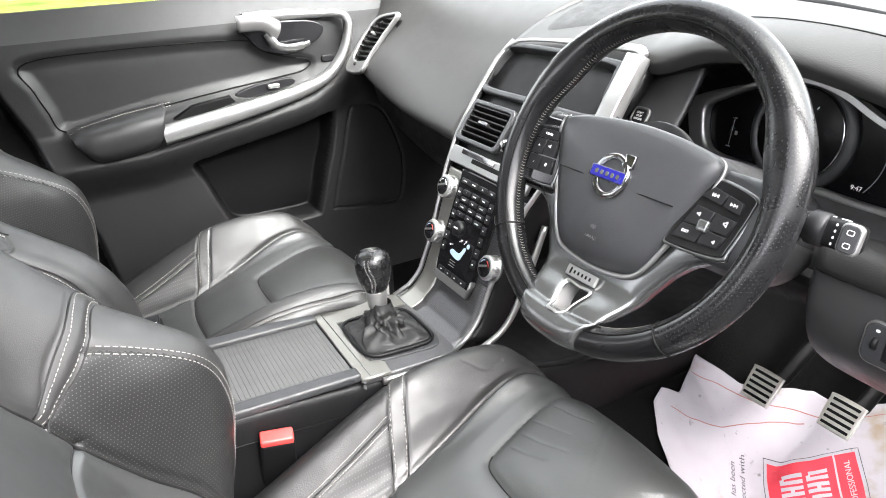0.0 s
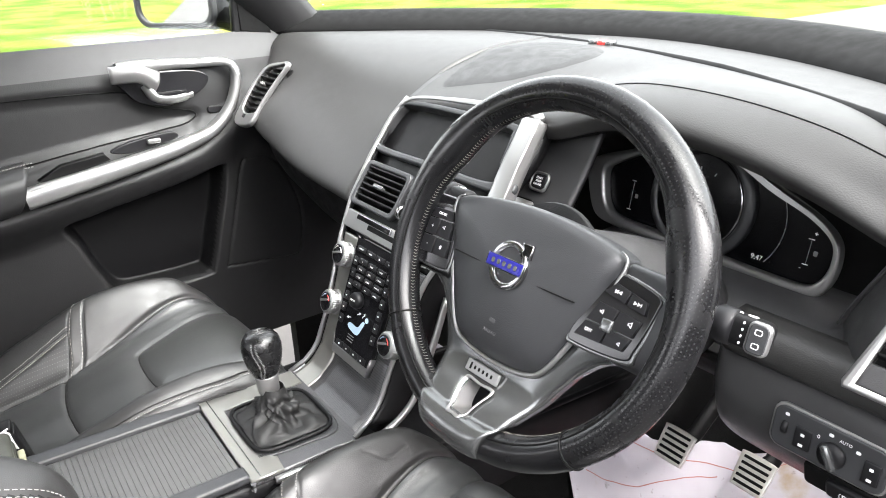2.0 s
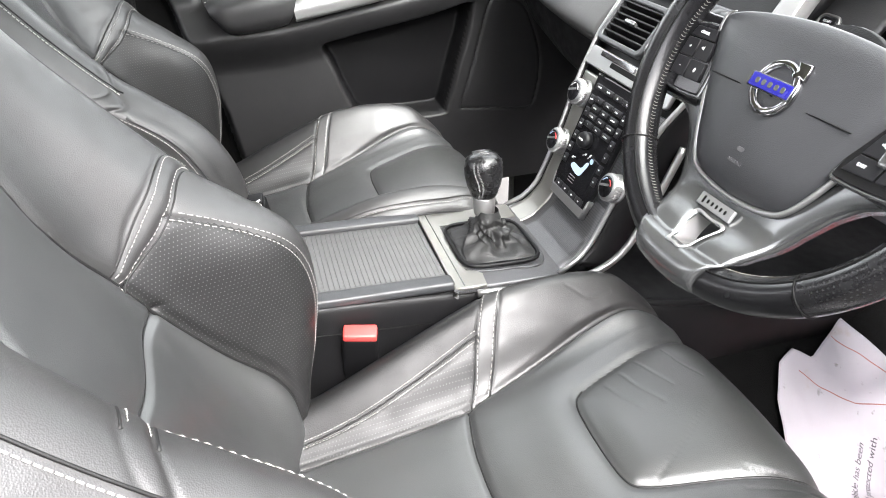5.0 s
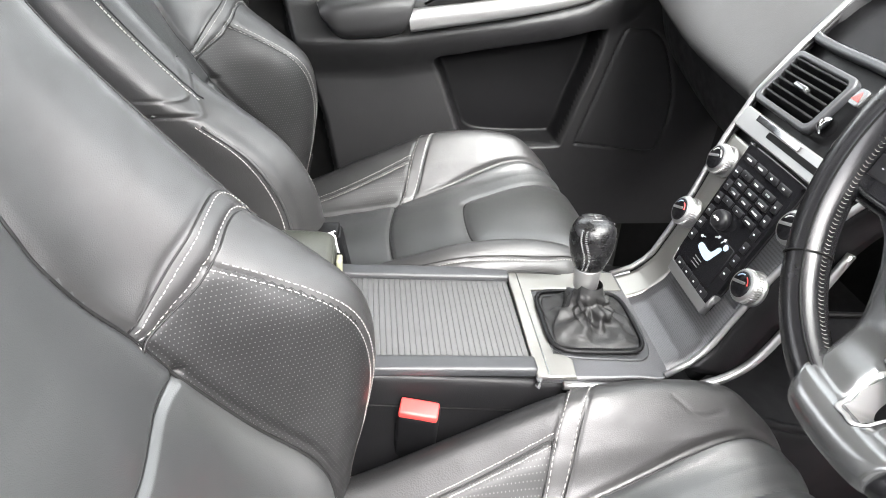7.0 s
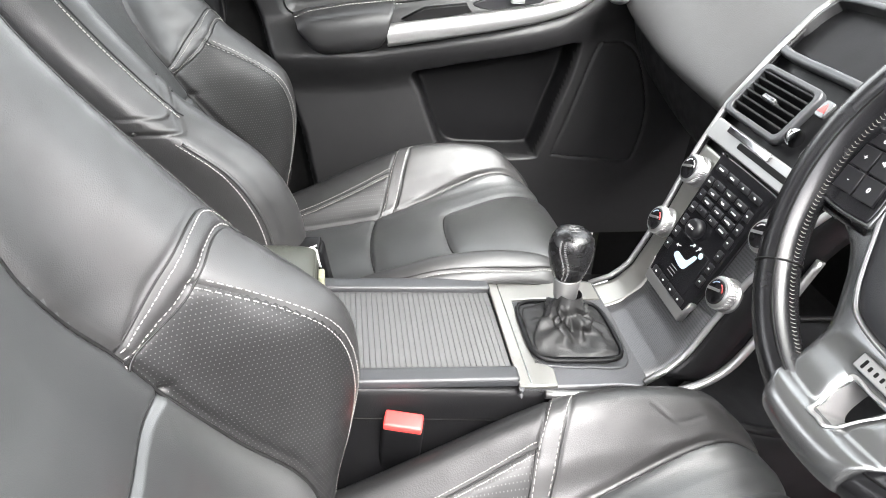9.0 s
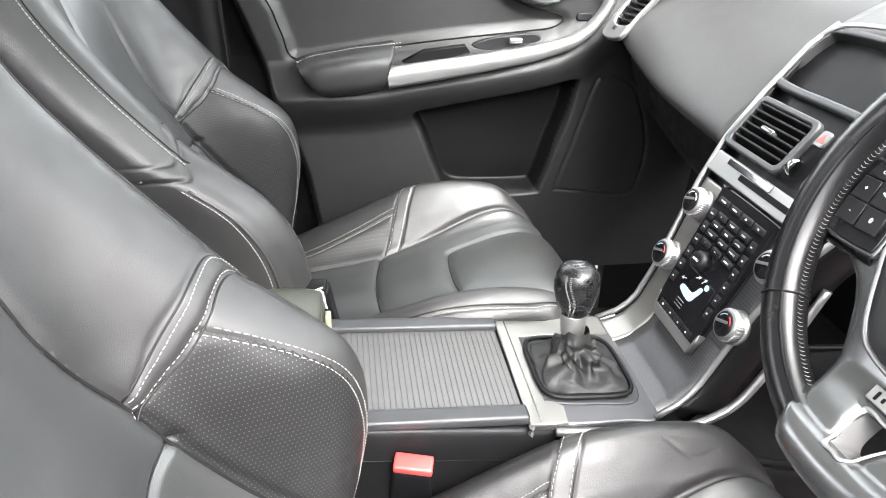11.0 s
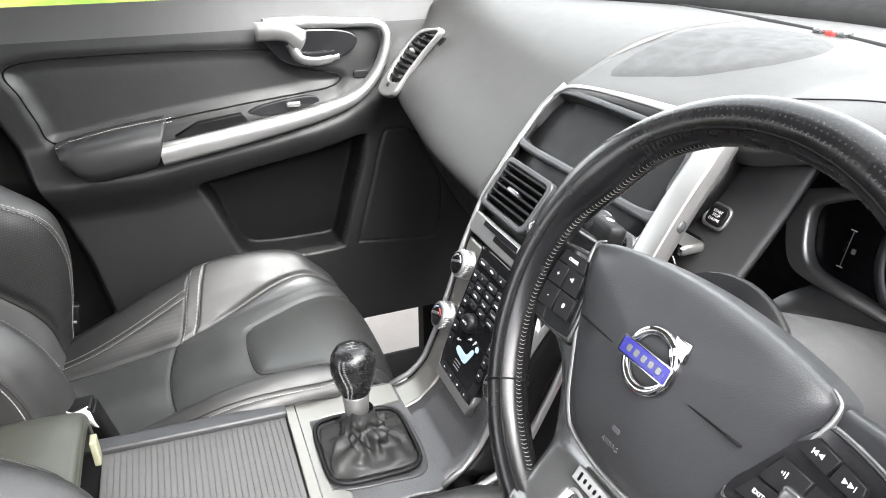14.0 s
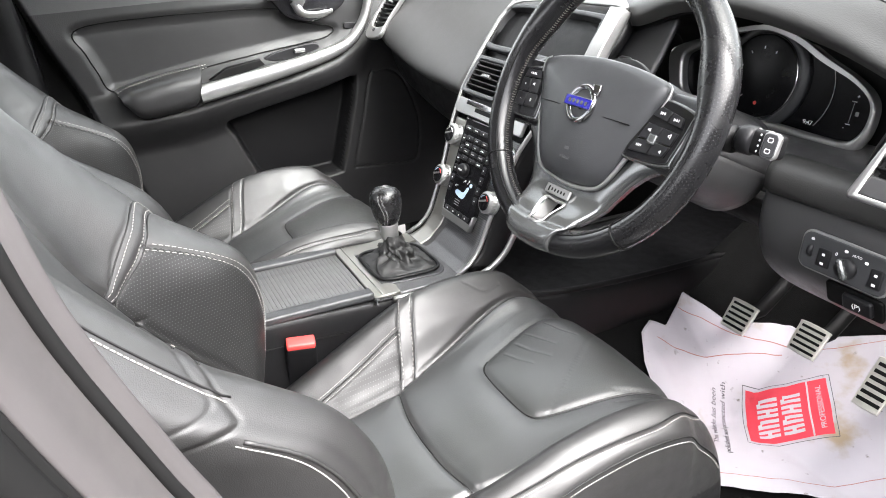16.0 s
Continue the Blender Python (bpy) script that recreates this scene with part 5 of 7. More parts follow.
def gear_lever():
    root = thing("gear_lever", "black leather gear knob with silver collar and crumpled gaiter", "gear lever", pose(0.012, 0.088, 0.414, -3, 0, 0))
    nu, nv = 34, 84
    vs = []
    for i in range(nu):
        k = i / (nu - 1)
        r = np.interp(k, [0, 0.10, 0.25, 0.42, 0.65, 1], [0.058, 0.054, 0.042, 0.029, 0.0215, 0.0158])
        z = 0.002 + 0.052 * k ** 1.4
        cx, cy = -0.010 * k, -0.004 * k
        env = math.sin(math.pi * min(1, k * 1.15)) ** 0.8
        for j in range(nv):
            a = 2 * math.pi * j / nv
            sq = (abs(math.cos(a)) ** 6 + abs(math.sin(a)) ** 6) ** (-1 / 6)
            rr = r * (1 + (sq - 1) * (1 - k))
            n1 = noise.noise((2.6 * math.cos(a), 2.6 * math.sin(a), 4.5 * k))
            ridge = 1 - 2 * abs(noise.noise((1.8 * math.cos(a + 2.2 * k), 1.8 * math.sin(a + 2.2 * k), 2.5 * k + 3)))
            fold = env * (0.007 * n1 + 0.012 * (ridge - 0.6))
            vs.append((cx + (rr + fold) * math.cos(a), cy + (rr + fold) * math.sin(a), z + env * 0.010 * n1))
    part("gaiter", (vs, grid_faces(nu, nv, True, True)), GAITER, root, "crumpled black leather gaiter")
    ring = [(0.066 * math.cos(a) * (abs(math.cos(a)) ** 5 + abs(math.sin(a)) ** 5) ** -0.2, 0.062 * math.sin(a) * (abs(math.cos(a)) ** 5 + abs(math.sin(a)) ** 5) ** -0.2, 0.002) for a in np.linspace(0, 2 * math.pi, 48, endpoint=False)]
    part("gaiter_frame", tube(ring, 0.003, 8, True), HARD, root)
    top = pose(-0.010, -0.004, -0.033, 3, -4, 0)
    part("collar", revolve([(0.0150, 0.078), (0.0158, 0.080), (0.0178, 0.106), (0.0172, 0.108)], 32, top), ALU_SATIN, root, "satin silver collar")
    part("knob", revolve([(0.0165, 0.106), (0.0205, 0.112), (0.0255, 0.126), (0.0290, 0.142), (0.0294, 0.154), (0.0270, 0.166), (0.0215, 0.1735), (0.012, 0.1765), (0.002, 0.177)], 48, top), KNOB_LEATHER, root, "worn black leather knob")
    runs = []
    for s in (-1, 1):
        for k in range(26):
            z = 0.110 + 0.0023 * k
            r = float(np.interp(z, [0.106, 0.112, 0.126, 0.142, 0.154, 0.166, 0.1735], [0.0167, 0.0207, 0.0257, 0.0292, 0.0296, 0.0273, 0.022]))
            a = radians(-35 + s * 4 + 8 * math.sin(k * 0.2))
            p = top @ Vector((r * math.cos(a), r * math.sin(a), z))
            b = a + radians(s * 5)
            q = top @ Vector((r * math.cos(b), r * math.sin(b), z + 0.001))
            runs.append(tube([p, q], 0.0005, 5))
    tagged(part("stitching", joined(runs), GREYPRINT, root, smooth=False), kind="stuff")
    pat = [[(-0.008, -0.006), (-0.008, 0.006)], [(0, -0.006), (0, 0.006)], [(0.008, -0.006), (0.008, 0.006)], [(-0.008, 0), (0.008, 0)]]
    for a, b in pat:
        part("shift_mark", tube([top @ Vector((*a, 0.1772)), top @ Vector((*b, 0.1772))], 0.0005, 5), GREYPRINT, root)


gear_lever()


# ---- dashboard ----
def dashboard():
    root = thing("dashboard", "charcoal grained dashboard with hooded dials and silver framed vents", "dashboard")
    st = [(-0.76, [(0.42, 0.69), (0.400, 0.730), (0.415, 0.775), (0.455, 0.828), (0.56, 0.872), (0.72, 0.893), (0.95, 0.893)]),
          (-0.63, [(0.375, 0.690), (0.350, 0.722), (0.372, 0.768), (0.440, 0.830), (0.56, 0.875), (0.74, 0.895), (1.02, 0.895)]),
          (-0.50, [(0.362, 0.672), (0.336, 0.700), (0.366, 0.752), (0.440, 0.816), (0.56, 0.870), (0.75, 0.895), (1.06, 0.898)]),
          (-0.35, [(0.350, 0.655), (0.324, 0.684), (0.364, 0.738), (0.442, 0.804), (0.56, 0.864), (0.76, 0.895), (1.08, 0.900)]),
          (-0.15, [(0.345, 0.645), (0.322, 0.676), (0.374, 0.735), (0.450, 0.800), (0.56, 0.860), (0.76, 0.895), (1.10, 0.900)])]

    def bend(x, p):
        far, end = 0.90 - 0.62 * x * x, p[-1][0]
        return [(x, y if y < 0.46 else 0.46 + (y - 0.46) * (far - 0.46) / (end - 0.46), z) for y, z in p]

    shell("dash_pad", [bend(x, p) for x, p in st], 60, 60, DASH_TOP, root, 0.012, False, "grained soft dash pad over the passenger side")
    st = [(-0.155, [(0.452, 0.805), (0.455, 0.822), (0.49, 0.838), (0.56, 0.860), (0.66, 0.880), (0.78, 0.895), (1.10, 0.900)]),
          (0.0, [(0.458, 0.822), (0.462, 0.834), (0.49, 0.846), (0.56, 0.862), (0.66, 0.882), (0.80, 0.897), (1.12, 0.902)]),
          (0.14, [(0.458, 0.820), (0.465, 0.834), (0.49, 0.848), (0.56, 0.866), (0.66, 0.884), (0.80, 0.897), (1.12, 0.902)]),
          (0.20, [(0.468, 0.815), (0.458, 0.836), (0.480, 0.856), (0.56, 0.878), (0.66, 0.888), (0.80, 0.897), (1.10, 0.901)]),
          (0.30, [(0.475, 0.844), (0.455, 0.863), (0.478, 0.882), (0.56, 0.896), (0.66, 0.900), (0.80, 0.898), (1.08, 0.900)]),
          (0.42, [(0.475, 0.843), (0.452, 0.862), (0.475, 0.880), (0.56, 0.896), (0.66, 0.900), (0.80, 0.896), (1.06, 0.898)]),
          (0.54, [(0.470, 0.822), (0.447, 0.842), (0.468, 0.862), (0.54, 0.884), (0.64, 0.891), (0.80, 0.892), (1.02, 0.896)]),
          (0.64, [(0.465, 0.790), (0.440, 0.809), (0.458, 0.832), (0.52, 0.860), (0.62, 0.876), (0.78, 0.884), (0.98, 0.892)]),
          (0.76, [(0.470, 0.752), (0.445, 0.770), (0.46, 0.798), (0.52, 0.834), (0.62, 0.858), (0.76, 0.874), (0.90, 0.885)])]
    shell("dash_hood", [bend(x, p) for x, p in st], 90, 60, DASH_TOP, root, 0.012, False, "grained hood over the dials")
    # dark visor inside the hood down to the dial face
    vis = []
    for x, y0, z0 in ((0.165, 0.478, 0.800), (0.20, 0.475, 0.812), (0.30, 0.48, 0.842), (0.42, 0.48, 0.841), (0.54, 0.475, 0.820), (0.60, 0.47, 0.803), (0.66, 0.468, 0.784)):
        vis.append([(x, y0, z0), (x * 0.98 + 0.007, 0.52, z0 - 0.004), (x * 0.95 + 0.018, 0.575, z0 - 0.012), (x * 0.93 + 0.025, 0.60, z0 - 0.05)])
    shell("visor", vis, 50, 12, HARD, root, 0.004, True)
    G = [[(x, 0.60, z) for z in (0.64, 0.75, 0.84)] for x in (0.13, 0.3, 0.5, 0.68)]
    shell("dial_backing", G, 6, 6, DARK, root, 0.01, True)
    # underside of the passenger pad: glove box and its shut lines
    G = []
    for x, y, z in ((-0.76, 0.425, 0.69), (-0.63, 0.382, 0.69), (-0.5, 0.368, 0.672), (-0.35, 0.356, 0.655), (-0.14, 0.350, 0.645)):
        G.append([(x, y, z), (x, y + 0.004, z - 0.03), (x, y + 0.02, z - 0.075), (x, y + 0.05, z - 0.11), (x, y + 0.14, z - 0.14), (x, y + 0.32, z - 0.16)])
    shell("glove_box", G, 40, 30, HARD, root, 0.008, True)
    # lower dash right of the stack
    G = []
    for x, k in ((0.135, 0), (0.16, 0), (0.20, 0.0), (0.24, 0.0)):
        G.append([(x, 0.372, 0.60), (x, 0.400, 0.66), (x + 0.005, 0.440, 0.72), (x + 0.008, 0.478, 0.78), (x + 0.012, 0.500, 0.828)])
    shell("start_panel", G, 16, 24, FASCIA, root, 0.008)
    f = frame_of((0.181, 0.457, 0.751), (1, 0, 0), (0, 0.5, 0.85))
    sb = part("start_bezel", plate_mesh(rrect(0.034, 0.029, 0.009), 0.005, 0.0018, [rrect(0.027, 0.022, 0.007)]), ALU_SATIN, root, "silver ringed start stop button", local=f)
    but = part("start_button", plate_mesh(rrect(0.026, 0.021, 0.006), 0.005, 0.0015), BUTTON, sb)
    for k, w in enumerate(("START", "STOP", "ENGINE")):
        part("button_print", text_mesh(w, 0.0045), WHITE, but, local=Matrix.Translation((0, 0.0048 - 0.0048 * k, 0.0052)), smooth=False)
    key = part("key_slot", plate_mesh(rrect(0.040, 0.020, 0.004), 0.006, 0.002), DARK, root, local=frame_of((0.164, 0.437, 0.718), (1, 0, 0), (0, 0.5, 0.85)))
    # panel under the dials, then the grained strip, then the knee panel
    G = []
    for x in (0.24, 0.36, 0.48, 0.60, 0.76):
        d = 0.04 * max(0, (x - 0.5) / 0.26)
        G.append([(x, 0.47, 0.615), (x, 0.468, 0.645), (x, 0.50 - d, 0.672), (x, 0.56 - d, 0.678), (x, 0.61 - d, 0.676)])
    shell("dial_ledge", G, 24, 20, FASCIA, root, 0.008)
    G = []
    for x in (0.50, 0.56, 0.62, 0.69, 0.78):
        G.append([(x, 0.448, 0.628), (x, 0.436, 0.640), (x, 0.436, 0.662), (x, 0.450, 0.675), (x, 0.475, 0.678)])
    shell("grained_strip", G, 20, 14, DASH_TOP, root, 0.006)
    G = []
    for x, d in ((0.475, 0.05), (0.485, 0.02), (0.51, 0.004), (0.60, 0.0), (0.70, -0.004), (0.78, 0.0)):
        G.append([(x, 0.60 + d, 0.43), (x, 0.52 + d, 0.465), (x, 0.462 + d, 0.515), (x, 0.440 + d, 0.565), (x, 0.438 + d, 0.605), (x, 0.446 + d, 0.628), (x, 0.47 + d, 0.634)])
    shell("knee_panel", G, 40, 36, FASCIA, root, 0.008)
    G = [[(x, 0.46, 0.60), (x, 0.50, 0.55), (x, 0.60, 0.50), (x, 0.80, 0.47)] for x in (0.12, 0.25, 0.40, 0.50)]
    shell("under_panel", G, 16, 16, DARK, root, 0.008, True)
    # smooth fascia between the dials and the end vent
    G = []
    for k in np.linspace(-0.25, 1, 7):
        line = []
        for q, xl, y in ((0.0, 0.596, 0.452), (0.25, 0.608, 0.446), (0.5, 0.622, 0.442), (0.75, 0.636, 0.441), (1.0, 0.650, 0.446)):
            x = xl + (0.79 - xl) * max(k, 0) - (0.010 if k < 0 else 0)
            top = float(np.interp(x, [0.58, 0.64, 0.76, 0.80], [0.800, 0.786, 0.755, 0.745]))
            line.append((x, y + (0.06 if k < 0 else 0), 0.664 + (top - 0.664) * q))
        G.append(line)
    shell("fascia", G, 40, 24, FASCIA, root, 0.004)
    # steering column shroud
    G = []
    for t, r in ((0.0, 0.052), (0.05, 0.058), (0.14, 0.068), (0.24, 0.075)):
        c = Vector((0.398, 0.262, 0.745)) + Vector((0, 0.89, -0.45)) * t
        G.append([(c.x + r * math.cos(a) * 1.05, c.y + 0.45 * r * math.sin(a), c.z + 0.89 * r * math.sin(a) * 1.0) for a in np.linspace(0, 2 * math.pi, 17)])
    shell("column_shroud", G, 24, 60, FASCIA, root, 0.004)
    # end vents, with silver surrounds
    f = frame_of((-0.628, 0.384, 0.780), (1, 0.02, 0), (0, 0.8, 1))
    v = part("side_vent", plate_mesh(smooth_line([(-0.046, -0.080), (-0.056, 0.0), (-0.048, 0.040), (-0.028, 0.066), (0.02, 0.078), (0.058, 0.080), (0.046, 0.03), (0.036, -0.03), (0.030, -0.078)], 70, True)[:-1], 0.012, 0.003, [smooth_line([(-0.034, -0.050), (-0.044, 0.0), (-0.038, 0.036), (-0.020, 0.058), (0.02, 0.070), (0.050, 0.072), (0.040, 0.03), (0.031, -0.02), (0.027, -0.048)], 60, True)[:-1]]), ALU_SATIN, root, "silver framed slatted end vent", local=f)
    part("vent_throat", plate_mesh([(-0.046, -0.055), (-0.046, 0.06), (0.05, 0.074), (0.03, -0.055)], 0.002, 0.0005), DARK, v, local=Matrix.Translation((0, 0, -0.012)))
    for k in range(9):
        yy = -0.042 + 0.0128 * k
        x0, x1 = np.interp(yy, [-0.05, 0, 0.036, 0.058, 0.072], [-0.036, -0.045, -0.039, -0.020, 0.02]), np.interp(yy, [-0.048, -0.02, 0.03, 0.072], [0.028, 0.032, 0.041, 0.051])
        part("slat", box_bm(x1 - x0, 0.0028, 0.014, 0.001, 1), HARD, v, local=pose((x0 + x1) / 2, yy, 0.003, -20))
    part("vent_wheel", box_bm(0.010, 0.009, 0.006, 0.002, 2), BUTTON, v, local=Matrix.Translation((-0.008, -0.063, 0.012)))
    part("vent_tab", box_bm(0.012, 0.007, 0.012, 0.002, 2), ALU_SATIN, v, local=Matrix.Translation((-0.006, 0.02, 0.010)))
    f = frame_of((0.702, 0.415, 0.735), (1, 0.05, -0.05), (0.05, 0.35, 0.93))
    ring = [(-0.052, -0.060), (0.060, -0.060), (0.066, -0.055), (0.062, 0.052), (0.056, 0.058), (-0.022, 0.058), (-0.030, 0.052), (-0.036, 0.018), (-0.054, -0.054)]
    hole = [(-0.043, -0.053), (0.056, -0.053), (0.056, 0.050), (-0.022, 0.050), (-0.029, 0.018)]
    v = part("side_vent", plate_mesh(ring, 0.012, 0.003, [hole]), ALU_SATIN, root, "silver framed slatted end vent", local=f @ Matrix.Translation((0, 0, 0.002)))
    part("vent_throat", plate_mesh(hole, 0.002, 0.0005), DARK, v, local=Matrix.Translation((0, 0, -0.010)))
    part("vent_sill", plate_mesh([(-0.044, -0.054), (0.057, -0.054), (0.057, -0.030), (-0.038, -0.030)], 0.010, 0.003), FASCIA, v)
    part("vent_wheel", plate_mesh(rrect(0.030, 0.010, 0.004), 0.005, 0.002), CHROME, v, local=Matrix.Translation((0.016, -0.042, 0.008)))
    for k in range(7):
        yy = -0.022 + 0.0112 * k
        x0 = float(np.interp(yy, [-0.03, 0.018, 0.05], [-0.038, -0.029, -0.022]))
        part("slat", box_bm(0.056 - x0, 0.003, 0.014, 0.001, 1), HARD, v, local=pose((x0 + 0.056) / 2, yy, 0.003, -20))
    # speaker cloth, screen slot and small badge at the windscreen
    sp = smooth_line([(-0.106, 0.487), (-0.03, 0.507), (0.03, 0.537), (0.082, 0.595), (0.098, 0.65), (0.078, 0.705), (0.03, 0.737), (-0.04, 0.747), (-0.10, 0.733), (-0.138, 0.66), (-0.134, 0.56)], 60, True)[:-1]

    pad_top = sheet([bend(x, p) for x, p in st], 160, 160).reshape(-1, 3)

    def top_z(x, y):
        return float(pad_top[np.argmin((pad_top[:, 0] - x) ** 2 + (pad_top[:, 1] - y) ** 2), 2])

    vs = []
    C = np.mean(sp, axis=0)
    for k in np.linspace(1, 0, 8):
        for p in sp:
            q = C + (np.array(p) - C) * k
            vs.append((q[0], q[1], top_z(*q) + (0.0032 if k < 1 else -0.002)))
    part("speaker_cloth", (vs, grid_faces(8, len(sp), True, True)), SPEAKER, root, "smooth grey centre loudspeaker cover")
    welt = sheet([bend(x, p) for x, p in st], 200, 61)[60:170, 30] + np.array((0, 0, 0.0004))
    part("hood_seam", tube([tuple(p) for p in welt[::3]], 0.0009, 6), SEAM, root)
    slit = [(x, 0.772 - 0.19 * x - 0.36 * x * x, 0.898 - 0.03 * max(0, x - 0.3)) for x in np.linspace(-0.62, 0.66, 40)]
    part("demist_slot", tube(slit, 0.0065, 8, flat=0.35), DARK, root)
    for i, (dx, mat) in enumerate(((-0.02, GREYPAINT), (0.0, RED), (0.018, GREYPAINT))):
        part("sensor_cap", box_bm(0.014, 0.018, 0.010, 0.003, 2, Matrix.Translation((dx + 0.01, 0.768, 0.902))), mat, root)
    ledge = [[(x, y - 0.64 * x * x, z - 0.02 * max(0, x - 0.3)) for y, z in ((0.868, 0.893), (0.885, 0.914), (0.95, 0.936), (1.0, 0.938))] for x in np.linspace(-0.78, 0.78, 13)]
    shell("cowl", ledge, 40, 8, RUBBER, root, 0.02)
    return root


SPEAKER = material("fine_speaker_cloth", (0.017, 0.017, 0.0175), 0.6, grain=0.4, grain_scale=1500)
dashboard()


def cluster():
    root = thing("instrument_cluster", "unlit black instrument cluster with silver frame, clock and one large dial", "instrument cluster", frame_of((0.362, 0.580, 0.748), (1, 0, 0), (0, 0.20, 0.98)))
    out = smooth_line([(-0.187, 0.004), (-0.168, 0.022), (-0.10, 0.046), (-0.05, 0.061), (0, 0.068), (0.05, 0.058), (0.10, 0.036), (0.155, 0.016), (0.186, -0.006), (0.193, -0.035), (0.187, -0.064), (0.168, -0.080), (0.11, -0.080), (0.05, -0.078), (0, -0.077), (-0.06, -0.075), (-0.12, -0.074), (-0.157, -0.066), (-0.177, -0.035)], 130, True)[:-1]
    inn = smooth_line([(-0.153, 0.003), (-0.141, 0.015), (-0.095, 0.038), (-0.05, 0.055), (0, 0.063), (0.05, 0.053), (0.10, 0.031), (0.152, 0.010), (0.179, -0.010), (0.184, -0.035), (0.177, -0.056), (0.160, -0.067), (0.11, -0.068), (0.05, -0.066), (0, -0.067), (-0.06, -0.061), (-0.117, -0.058), (-0.139, -0.046), (-0.150, -0.02)], 130, True)[:-1]
    part("silver_frame", plate_mesh(out, 0.020, 0.006, [inn], res=4), ALU_SATIN, root, "satin silver outer frame")
    part("dial_face", plate_mesh(inn, 0.004, 0.001), SCREEN, root)
    ring = [(0.002 + 0.061 * math.cos(a), -0.004 + 0.061 * math.sin(a), 0.012) for a in np.linspace(0, 2 * math.pi, 60, endpoint=False)]
    part("dial_ring", tube(ring, 0.0022, 8, True), CHROME, root, "chrome dial ring")
    part("dial_hood", revolve([(0.0625, 0.002), (0.0640, 0.013), (0.0700, 0.014), (0.0760, 0.010), (0.0790, 0.004)], 64, Matrix.Translation((0.002, -0.004, 0))), PADPLASTIC, root)
    part("dial_disc", revolve([(0.0615, 0.0), (0.0615, 0.0142), (0.0600, 0.0145), (0.0005, 0.0145)], 64, Matrix.Translation((0.002, -0.004, 0))), SCREEN, root, "black unlit dial")
    arc = [(0.045 + 0.075 * math.cos(a), -0.012 + 0.075 * math.sin(a), 0.006) for a in np.linspace(-0.65, 0.55, 20)]
    part("gauge_arc", tube(arc, 0.0006, 5), GREYPRINT, root)
    for a in np.linspace(62, 232, 6):
        c, s = math.cos(radians(a)), math.sin(radians(a))
        part("dial_mark", tube([(0.002 + 0.036 * c, -0.004 + 0.040 * s, 0.0150), (0.002 + 0.040 * c, -0.004 + 0.044 * s, 0.0150)], 0.0008, 5), WHITE, root)
    part("warning_light", plate_mesh(ring_outline(0.003, 12), 0.0006, 0.0001), RED, root, local=Matrix.Translation((0.006, -0.044, 0.0147)))
    part("clock_print", text_mesh("9:47", 0.009), WHITE, root, local=Matrix.Translation((0.094, -0.055, 0.0044)), smooth=False)
    for x, y0, y1 in ((-0.108, -0.046, -0.004), (0.153, -0.045, -0.014)):
        part("gauge_line", tube([(x, y0, 0.0045), (x, y1, 0.0045)], 0.0005, 5), GREYPRINT, root)
        for y in (y0, y1):
            part("gauge_tick", tube([(x - 0.004, y, 0.0045), (x + 0.003, y, 0.0045)], 0.0006, 5), WHITE, root)
        part("gauge_symbol", plate_mesh(rrect(0.005, 0.006, 0.001), 0.0005, 0.0001), GREYPRINT, root, local=Matrix.Translation((x + 0.008, (y0 + y1) / 2, 0.0042)))
    part("plus_sign", text_mesh("+", 0.008), WHITE, root, local=Matrix.Translation((0.156, -0.007, 0.0044)), smooth=False)
    part("minus_sign", text_mesh("-", 0.008), WHITE, root, local=Matrix.Translation((0.148, -0.050, 0.0044)), smooth=False)


cluster()


